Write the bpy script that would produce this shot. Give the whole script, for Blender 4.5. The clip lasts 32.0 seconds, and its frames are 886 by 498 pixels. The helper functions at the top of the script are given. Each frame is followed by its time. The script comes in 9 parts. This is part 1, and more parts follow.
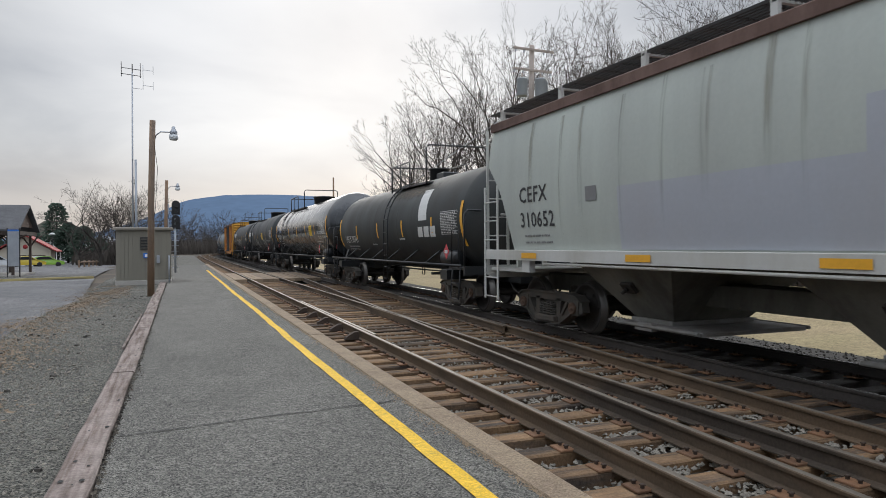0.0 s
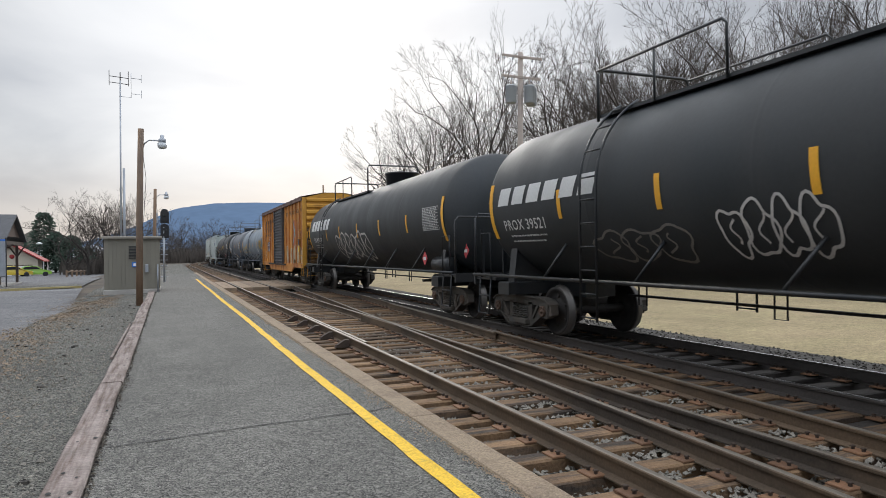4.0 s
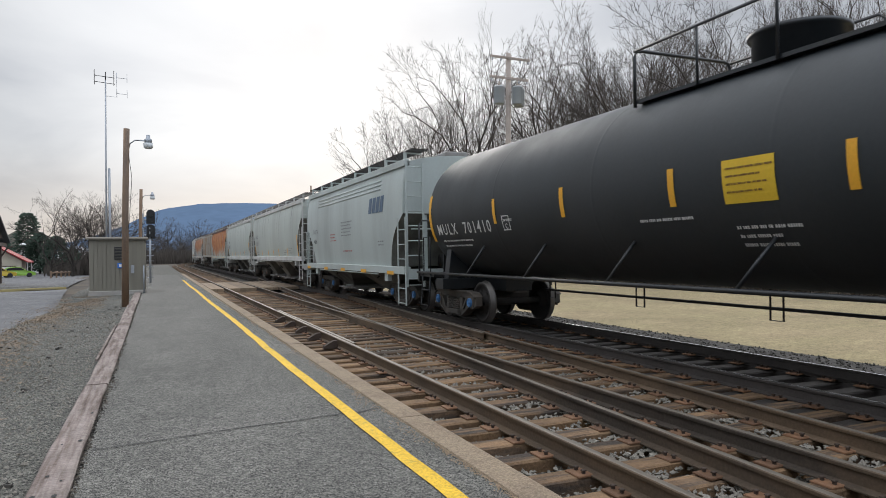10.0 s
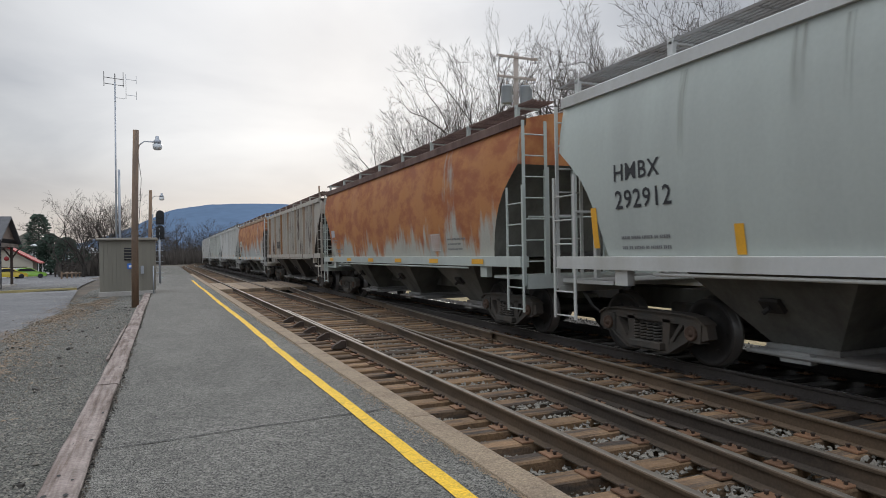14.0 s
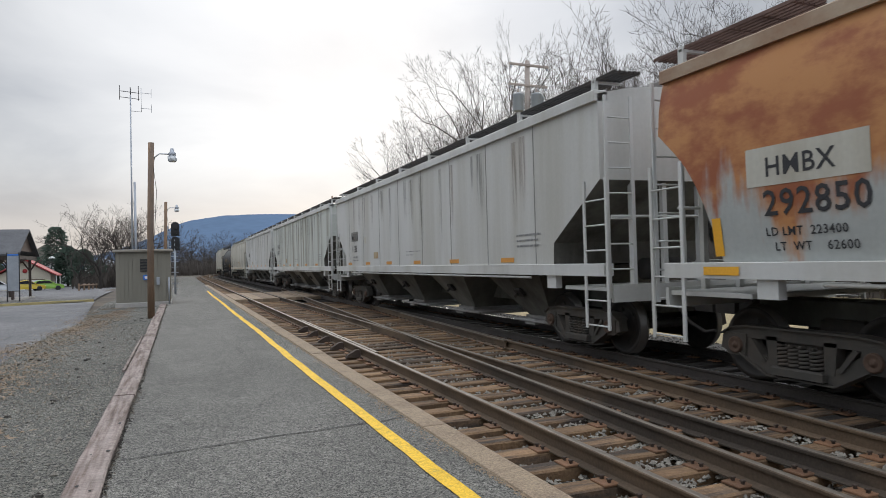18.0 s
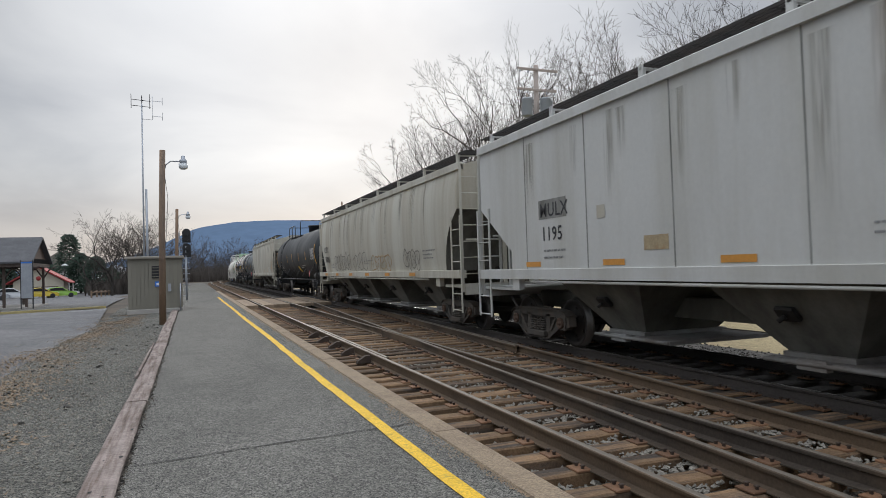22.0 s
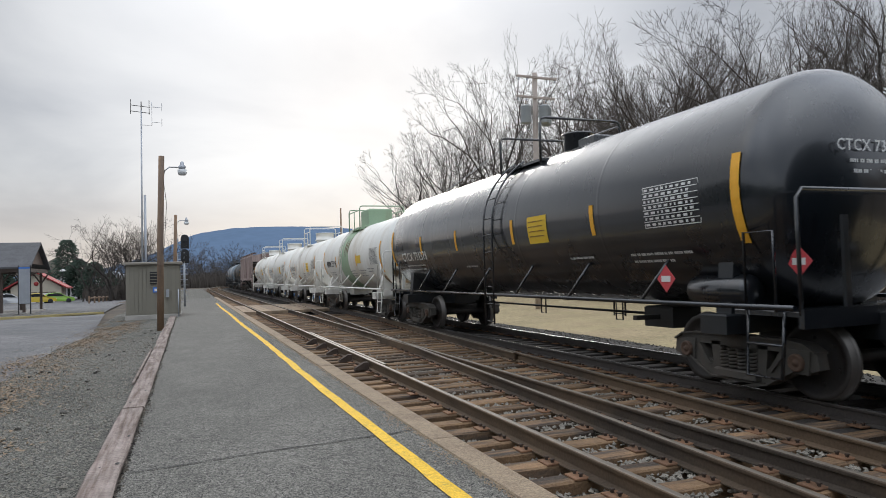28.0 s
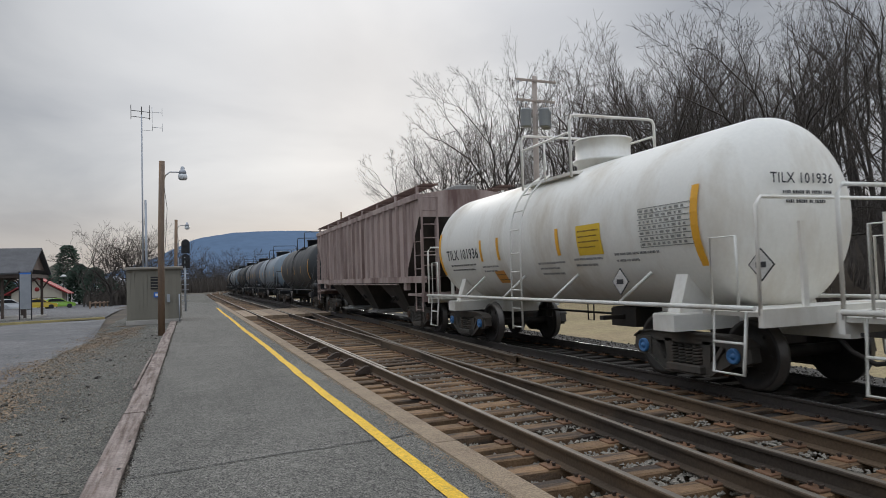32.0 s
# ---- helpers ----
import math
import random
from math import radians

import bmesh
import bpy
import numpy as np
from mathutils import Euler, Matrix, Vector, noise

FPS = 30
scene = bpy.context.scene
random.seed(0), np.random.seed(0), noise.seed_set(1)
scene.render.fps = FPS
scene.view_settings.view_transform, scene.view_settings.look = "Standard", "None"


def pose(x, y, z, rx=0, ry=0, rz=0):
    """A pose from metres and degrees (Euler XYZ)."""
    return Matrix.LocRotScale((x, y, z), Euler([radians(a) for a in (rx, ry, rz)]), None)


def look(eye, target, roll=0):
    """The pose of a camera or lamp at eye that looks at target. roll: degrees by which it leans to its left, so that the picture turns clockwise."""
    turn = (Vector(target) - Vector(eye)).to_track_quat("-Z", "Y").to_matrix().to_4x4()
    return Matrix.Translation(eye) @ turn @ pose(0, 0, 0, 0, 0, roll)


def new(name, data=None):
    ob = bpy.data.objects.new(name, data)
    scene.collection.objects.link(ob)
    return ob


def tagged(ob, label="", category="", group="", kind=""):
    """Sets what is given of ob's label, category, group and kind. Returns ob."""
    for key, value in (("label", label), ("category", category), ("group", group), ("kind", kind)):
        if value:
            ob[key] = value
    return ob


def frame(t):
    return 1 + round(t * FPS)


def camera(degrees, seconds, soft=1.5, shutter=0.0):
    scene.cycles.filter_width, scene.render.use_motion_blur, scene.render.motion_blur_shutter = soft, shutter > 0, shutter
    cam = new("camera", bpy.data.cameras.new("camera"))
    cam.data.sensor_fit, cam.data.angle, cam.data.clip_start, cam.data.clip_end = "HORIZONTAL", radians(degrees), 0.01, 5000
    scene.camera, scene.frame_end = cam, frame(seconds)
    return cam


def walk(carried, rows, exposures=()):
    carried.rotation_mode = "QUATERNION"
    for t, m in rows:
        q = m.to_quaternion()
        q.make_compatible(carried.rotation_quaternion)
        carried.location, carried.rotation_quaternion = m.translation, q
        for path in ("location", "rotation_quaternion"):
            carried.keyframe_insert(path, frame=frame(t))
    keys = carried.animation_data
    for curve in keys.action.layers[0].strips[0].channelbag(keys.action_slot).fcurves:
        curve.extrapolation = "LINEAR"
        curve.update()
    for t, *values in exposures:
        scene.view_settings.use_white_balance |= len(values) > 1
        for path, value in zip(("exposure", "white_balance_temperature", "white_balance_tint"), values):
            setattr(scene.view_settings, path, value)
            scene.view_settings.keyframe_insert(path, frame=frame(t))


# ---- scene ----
EYE = (0.0, 0.0, 1.585)
# seconds and the camera's Euler angles; it stands on the platform and only turns
PATH = [
    (0, 89.645, 0.374, -21.426), (0.5, 89.741, 0.576, -21.410), (1, 89.830, 0.349, -21.614), (1.5, 90.042, 0.642, -21.618),
    (2, 90.112, 0.768, -21.644), (2.5, 90.245, 0.757, -21.644), (3, 90.274, 0.814, -21.607), (3.5, 90.226, 0.705, -22.183),
    (5.5, 90.231, 0.864, -22.304), (6, 90.300, 0.941, -22.515), (6.5, 90.299, 0.829, -22.664), (7, 90.349, 0.967, -22.774),
    (7.5, 90.435, 0.823, -23.051), (8, 90.322, 0.746, -23.246), (8.5, 90.315, 0.676, -23.261), (9, 90.325, 0.774, -23.275),
    (9.5, 90.245, 0.654, -23.228), (10, 90.269, 0.802, -23.247), (10.5, 90.344, 0.811, -23.147), (11, 90.421, 0.998, -23.016),
    (11.5, 90.406, 0.825, -22.933), (12, 90.439, 0.859, -22.905), (12.5, 90.379, 0.934, -22.721), (13, 90.405, 1.111, -22.746),
    (13.5, 90.305, 0.850, -22.657), (14, 90.260, 0.972, -22.564), (14.5, 90.246, 1.148, -22.561), (16.5, 90.698, 1.469, -21.830),
    (17, 90.810, 1.664, -21.632), (17.5, 90.936, 1.654, -21.510), (18, 91.007, 1.520, -21.441), (18.5, 91.166, 1.630, -21.388),
    (19, 91.226, 1.552, -21.290), (19.5, 91.332, 1.406, -21.128), (20, 91.515, 1.635, -20.992), (20.5, 91.646, 1.540, -20.796),
    (21, 91.697, 1.801, -20.631), (21.5, 91.750, 1.668, -20.716), (22, 91.461, 1.858, -20.602), (22.5, 91.453, 1.846, -20.615),
    (23, 91.501, 1.716, -20.605), (23.5, 91.591, 1.954, -20.565), (24, 91.687, 1.938, -20.490), (24.5, 91.882, 1.858, -20.515),
    (25, 91.920, 1.775, -20.522), (25.5, 91.905, 1.644, -20.659), (27.5, 91.972, 1.669, -20.680), (28, 92.038, 1.660, -20.731),
    (28.5, 91.986, 1.772, -20.801), (29, 91.965, 1.844, -20.857), (29.5, 92.011, 1.866, -20.899), (30, 92.033, 1.849, -20.932),
    (30.5, 92.089, 1.991, -20.902), (31, 92.202, 1.793, -20.819), (31.5, 92.292, 1.968, -20.717), (32, 92.342, 1.928, -20.670),
]

cam = camera(66.76, 32.0, soft=0.9, shutter=0.045)
walk(cam, [(t, pose(*EYE, rx, ry, rz)) for t, rx, ry, rz in PATH], exposures=[(0, -0.08), (1, -0.13), (2, 0.05), (3, 0.06), (6, 0.12), (7, 0.06), (8, 0.02), (9, -0.02), (10, 0.04), (11, 0.06), (12, -0.06), (13, -0.12), (14, -0.14), (17, 0.04), (18, 0.02), (19, -0.12), (20, -0.1), (21, -0.14), (22, -0.12), (23, -0.18), (24, -0.14), (25, 0.02), (28, -0.02), (29, -0.04), (30, -0.2), (31, -0.3), (32, -0.36)])

# ---- light: overcast sky with the sun behind thin cloud ----
SUN_AZ, SUN_EL = 14.8, 19.0
world = bpy.data.worlds.new("overcast")
scene.world = world
world.use_nodes = True
wn, wl = world.node_tree.nodes, world.node_tree.links
wn.clear()
w_out = wn.new("ShaderNodeOutputWorld")
w_bg = wn.new("ShaderNodeBackground")
w_sky = wn.new("ShaderNodeTexSky")
w_sky.sky_type = "NISHITA"
w_sky.sun_disc = False
w_sky.sun_elevation, w_sky.sun_rotation = radians(SUN_EL), radians(SUN_AZ)
w_dim = wn.new("ShaderNodeVectorMath"); w_dim.operation = "SCALE"; w_dim.inputs["Scale"].default_value = 0.10
wl.new(w_sky.outputs[0], w_dim.inputs[0])
w_co = wn.new("ShaderNodeTexCoord")
w_sep = wn.new("ShaderNodeSeparateXYZ")
wl.new(w_co.outputs["Generated"], w_sep.inputs[0])
# cloud deck: flattened towards the horizon
w_add = wn.new("ShaderNodeMath"); w_add.operation = "ADD"; w_add.inputs[1].default_value = 0.22
w_abs = wn.new("ShaderNodeMath"); w_abs.operation = "ABSOLUTE"
wl.new(w_sep.outputs["Z"], w_abs.inputs[0]); wl.new(w_abs.outputs[0], w_add.inputs[0])
w_dx = wn.new("ShaderNodeMath"); w_dx.operation = "DIVIDE"
w_dy = wn.new("ShaderNodeMath"); w_dy.operation = "DIVIDE"
wl.new(w_sep.outputs["X"], w_dx.inputs[0]); wl.new(w_add.outputs[0], w_dx.inputs[1])
wl.new(w_sep.outputs["Y"], w_dy.inputs[0]); wl.new(w_add.outputs[0], w_dy.inputs[1])
w_cmb = wn.new("ShaderNodeCombineXYZ")
wl.new(w_dx.outputs[0], w_cmb.inputs[0]); wl.new(w_dy.outputs[0], w_cmb.inputs[1])
w_noise = wn.new("ShaderNodeTexNoise")
w_noise.inputs["Scale"].default_value, w_noise.inputs["Detail"].default_value = 1.1, 6.0
w_noise.inputs["Roughness"].default_value, w_noise.inputs["Distortion"].default_value = 0.5, 0.35
wl.new(w_cmb.outputs[0], w_noise.inputs["Vector"])
w_ramp = wn.new("ShaderNodeValToRGB")
w_ramp.color_ramp.elements[0].position, w_ramp.color_ramp.elements[0].color = 0.34, (0.378, 0.403, 0.452, 1)
w_ramp.color_ramp.elements[1].position, w_ramp.color_ramp.elements[1].color = 0.66, (0.645, 0.66, 0.685, 1)
wl.new(w_noise.outputs[0], w_ramp.inputs[0])
# glow of the veiled sun
w_dot = wn.new("ShaderNodeVectorMath"); w_dot.operation = "DOT_PRODUCT"
w_nrm = wn.new("ShaderNodeVectorMath"); w_nrm.operation = "NORMALIZE"
wl.new(w_co.outputs["Generated"], w_nrm.inputs[0]); wl.new(w_nrm.outputs[0], w_dot.inputs[0])
w_dot.inputs[1].default_value = (math.sin(radians(SUN_AZ)) * math.cos(radians(SUN_EL)),
                                 math.cos(radians(SUN_AZ)) * math.cos(radians(SUN_EL)), math.sin(radians(SUN_EL)))
w_glow = wn.new("ShaderNodeMapRange"); w_glow.interpolation_type = "SMOOTHERSTEP"
w_glow.inputs["From Min"].default_value, w_glow.inputs["From Max"].default_value = 0.85, 1.0
w_glow.inputs["To Min"].default_value, w_glow.inputs["To Max"].default_value = 0.0, 0.38
wl.new(w_dot.outputs["Value"], w_glow.inputs["Value"])
w_sum = wn.new("ShaderNodeMix"); w_sum.data_type = "RGBA"; w_sum.blend_type = "ADD"
w_sum.inputs[0].default_value = 1.0
wl.new(w_ramp.outputs[0], w_sum.inputs[6]); wl.new(w_glow.outputs[0], w_sum.inputs[7])
# warm, thin band of clear air low over the hills
w_low = wn.new("ShaderNodeMapRange"); w_low.interpolation_type = "SMOOTHSTEP"
w_low.inputs["From Min"].default_value, w_low.inputs["From Max"].default_value = 0.16, 0.03
wl.new(w_abs.outputs[0], w_low.inputs["Value"])
w_lowf = wn.new("ShaderNodeMath"); w_lowf.operation = "MULTIPLY"; w_lowf.inputs[1].default_value = 0.55
wl.new(w_low.outputs[0], w_lowf.inputs[0])
w_warm = wn.new("ShaderNodeMix"); w_warm.data_type = "RGBA"
w_front = wn.new("ShaderNodeMapRange"); w_front.interpolation_type = "SMOOTHSTEP"
w_front.inputs["From Min"].default_value, w_front.inputs["From Max"].default_value = -0.3, 0.4
wl.new(w_sep.outputs["Y"], w_front.inputs["Value"])
w_lowm = wn.new("ShaderNodeMath"); w_lowm.operation = "MULTIPLY"
wl.new(w_lowf.outputs[0], w_lowm.inputs[0]); wl.new(w_front.outputs[0], w_lowm.inputs[1])
wl.new(w_lowm.outputs[0], w_warm.inputs[0])
wl.new(w_sum.outputs[2], w_warm.inputs[6]); w_warm.inputs[7].default_value = (0.56, 0.50, 0.485, 1)
# an overcast dome is brighter overhead than near the horizon
w_zen = wn.new("ShaderNodeMapRange"); w_zen.interpolation_type = "SMOOTHSTEP"
w_zen.inputs["From Min"].default_value, w_zen.inputs["From Max"].default_value = 0.30, 0.85
w_zen.inputs["To Min"].default_value, w_zen.inputs["To Max"].default_value = 1.0, 2.75
wl.new(w_abs.outputs[0], w_zen.inputs["Value"])
w_up = wn.new("ShaderNodeVectorMath"); w_up.operation = "SCALE"
# thinner, bluer cloud away from the sun
w_back = wn.new("ShaderNodeMix"); w_back.data_type = "RGBA"
w_back.inputs[6].default_value, w_back.inputs[7].default_value = (1.22, 1.27, 1.34, 1), (1, 1, 1, 1)
wl.new(w_front.outputs[0], w_back.inputs[0])
w_tint = wn.new("ShaderNodeVectorMath"); w_tint.operation = "MULTIPLY"
wl.new(w_warm.outputs[2], w_tint.inputs[0]); wl.new(w_back.outputs[2], w_tint.inputs[1])
wl.new(w_tint.outputs[0], w_up.inputs[0]); wl.new(w_zen.outputs[0], w_up.inputs["Scale"])
w_mix = wn.new("ShaderNodeMix"); w_mix.data_type = "RGBA"; w_mix.inputs[0].default_value = 0.92
wl.new(w_dim.outputs[0], w_mix.inputs[6]); wl.new(w_up.outputs[0], w_mix.inputs[7])
wl.new(w_mix.outputs[2], w_bg.inputs["Color"])
w_bg.inputs["Strength"].default_value = 1.0
wl.new(w_bg.outputs[0], w_out.inputs[0])

sun = new("sun", bpy.data.lights.new("sun", "SUN"))
sun.data.energy, sun.data.angle, sun.data.color = 0.7, radians(20), (1.0, 0.95, 0.88)
sun.matrix_world = look((40 * math.sin(radians(SUN_AZ)), 40 * math.cos(radians(SUN_AZ)), 40 * math.tan(radians(SUN_EL))), (0, 0, 0))


# ---- materials ----
def mat(name, color, rough=0.7, metal=0.0, var=0.18, scale=2.0, fine=30.0, bump=0.15, second=None, amount=0.0,
        sscale=1.2, stretch=(1, 1, 1), edge=0.08, spec=0.5, per_object=0.0, coat=0.0, grit=0.0, grit_scale=80.0):
    """A worn surface: base colour with two scales of grain, and patches of a second colour over 'amount' of it."""
    m = bpy.data.materials.new(name)
    m.use_nodes = True
    n, l = m.node_tree.nodes, m.node_tree.links
    b = n["Principled BSDF"]
    b.inputs["Roughness"].default_value, b.inputs["Metallic"].default_value = rough, metal
    b.inputs["Specular IOR Level"].default_value = spec
    b.inputs["Coat Weight"].default_value = coat
    co = n.new("ShaderNodeTexCoord")
    inf = n.new("ShaderNodeObjectInfo")
    off = n.new("ShaderNodeVectorMath"); off.operation = "MULTIPLY_ADD"
    off.inputs[1].default_value = (37.0, 53.0, 71.0)
    l.new(inf.outputs["Random"], off.inputs[0]); l.new(co.outputs["Object"], off.inputs[2])
    big = n.new("ShaderNodeTexNoise"); big.inputs["Scale"].default_value = scale; big.inputs["Detail"].default_value = 4
    sm = n.new("ShaderNodeTexNoise"); sm.inputs["Scale"].default_value = fine; sm.inputs["Detail"].default_value = 3
    l.new(off.outputs[0], big.inputs["Vector"]); l.new(off.outputs[0], sm.inputs["Vector"])
    avg = n.new("ShaderNodeMath"); avg.operation = "ADD"
    l.new(big.outputs[0], avg.inputs[0]); l.new(sm.outputs[0], avg.inputs[1])
    k = n.new("ShaderNodeMapRange")
    k.inputs["From Min"].default_value, k.inputs["From Max"].default_value = 0.6, 1.4
    k.inputs["To Min"].default_value, k.inputs["To Max"].default_value = 1 - var, 1 + var
    l.new(avg.outputs[0], k.inputs["Value"])
    val = k.outputs[0]
    if per_object:
        pr = n.new("ShaderNodeMapRange")
        pr.inputs["To Min"].default_value, pr.inputs["To Max"].default_value = 1 - per_object, 1 + per_object
        l.new(inf.outputs["Random"], pr.inputs["Value"])
        mu = n.new("ShaderNodeMath"); mu.operation = "MULTIPLY"
        l.new(val, mu.inputs[0]); l.new(pr.outputs[0], mu.inputs[1]); val = mu.outputs[0]
    cell = None
    if grit:
        # single grains: a light and a dark tone for every cell, at two sizes
        for gs, ga in ((grit_scale, grit), (grit_scale * 0.3, grit * 0.22)):
            vo = n.new("ShaderNodeTexVoronoi"); vo.inputs["Scale"].default_value = gs
            l.new(off.outputs[0], vo.inputs["Vector"])
            sx = n.new("ShaderNodeSeparateColor"); l.new(vo.outputs["Color"], sx.inputs[0])
            gr = n.new("ShaderNodeMapRange")
            gr.inputs["To Min"].default_value, gr.inputs["To Max"].default_value = 1 - ga, 1 + ga
            l.new(sx.outputs[0], gr.inputs["Value"])
            gm = n.new("ShaderNodeMath"); gm.operation = "MULTIPLY"
            l.new(val, gm.inputs[0]); l.new(gr.outputs[0], gm.inputs[1]); val = gm.outputs[0]
            cell = cell or vo
    base = n.new("ShaderNodeVectorMath"); base.operation = "SCALE"
    base.inputs[0].default_value = color
    l.new(val, base.inputs["Scale"])
    col = base.outputs[0]
    if second:
        mp = n.new("ShaderNodeMapping"); mp.inputs["Scale"].default_value = stretch
        l.new(off.outputs[0], mp.inputs["Vector"])
        st = n.new("ShaderNodeTexNoise"); st.inputs["Scale"].default_value = sscale
        st.inputs["Detail"].default_value, st.inputs["Roughness"].default_value = 6, 0.62
        l.new(mp.outputs[0], st.inputs["Vector"])
        f = n.new("ShaderNodeMapRange")
        c = 0.5 + (0.5 - amount) * 0.5
        f.inputs["From Min"].default_value, f.inputs["From Max"].default_value = c - edge, c + edge
        l.new(st.outputs[0], f.inputs["Value"])
        sc = n.new("ShaderNodeVectorMath"); sc.operation = "SCALE"; sc.inputs[0].default_value = second
        l.new(val, sc.inputs["Scale"])
        mx = n.new("ShaderNodeMix"); mx.data_type = "RGBA"
        l.new(f.outputs[0], mx.inputs[0]); l.new(col, mx.inputs[6]); l.new(sc.outputs[0], mx.inputs[7])
        col = mx.outputs[2]
        ro = n.new("ShaderNodeMapRange")
        ro.inputs["To Min"].default_value, ro.inputs["To Max"].default_value = rough, min(1, rough + 0.25)
        l.new(f.outputs[0], ro.inputs["Value"]); l.new(ro.outputs[0], b.inputs["Roughness"])
    l.new(col, b.inputs["Base Color"])
    if bump:
        bp = n.new("ShaderNodeBump"); bp.inputs["Strength"].default_value = bump; bp.inputs["Distance"].default_value = 0.02
        l.new(cell.outputs["Distance"] if cell else sm.outputs[0], bp.inputs["Height"]); l.new(bp.outputs[0], b.inputs["Normal"])
    return m


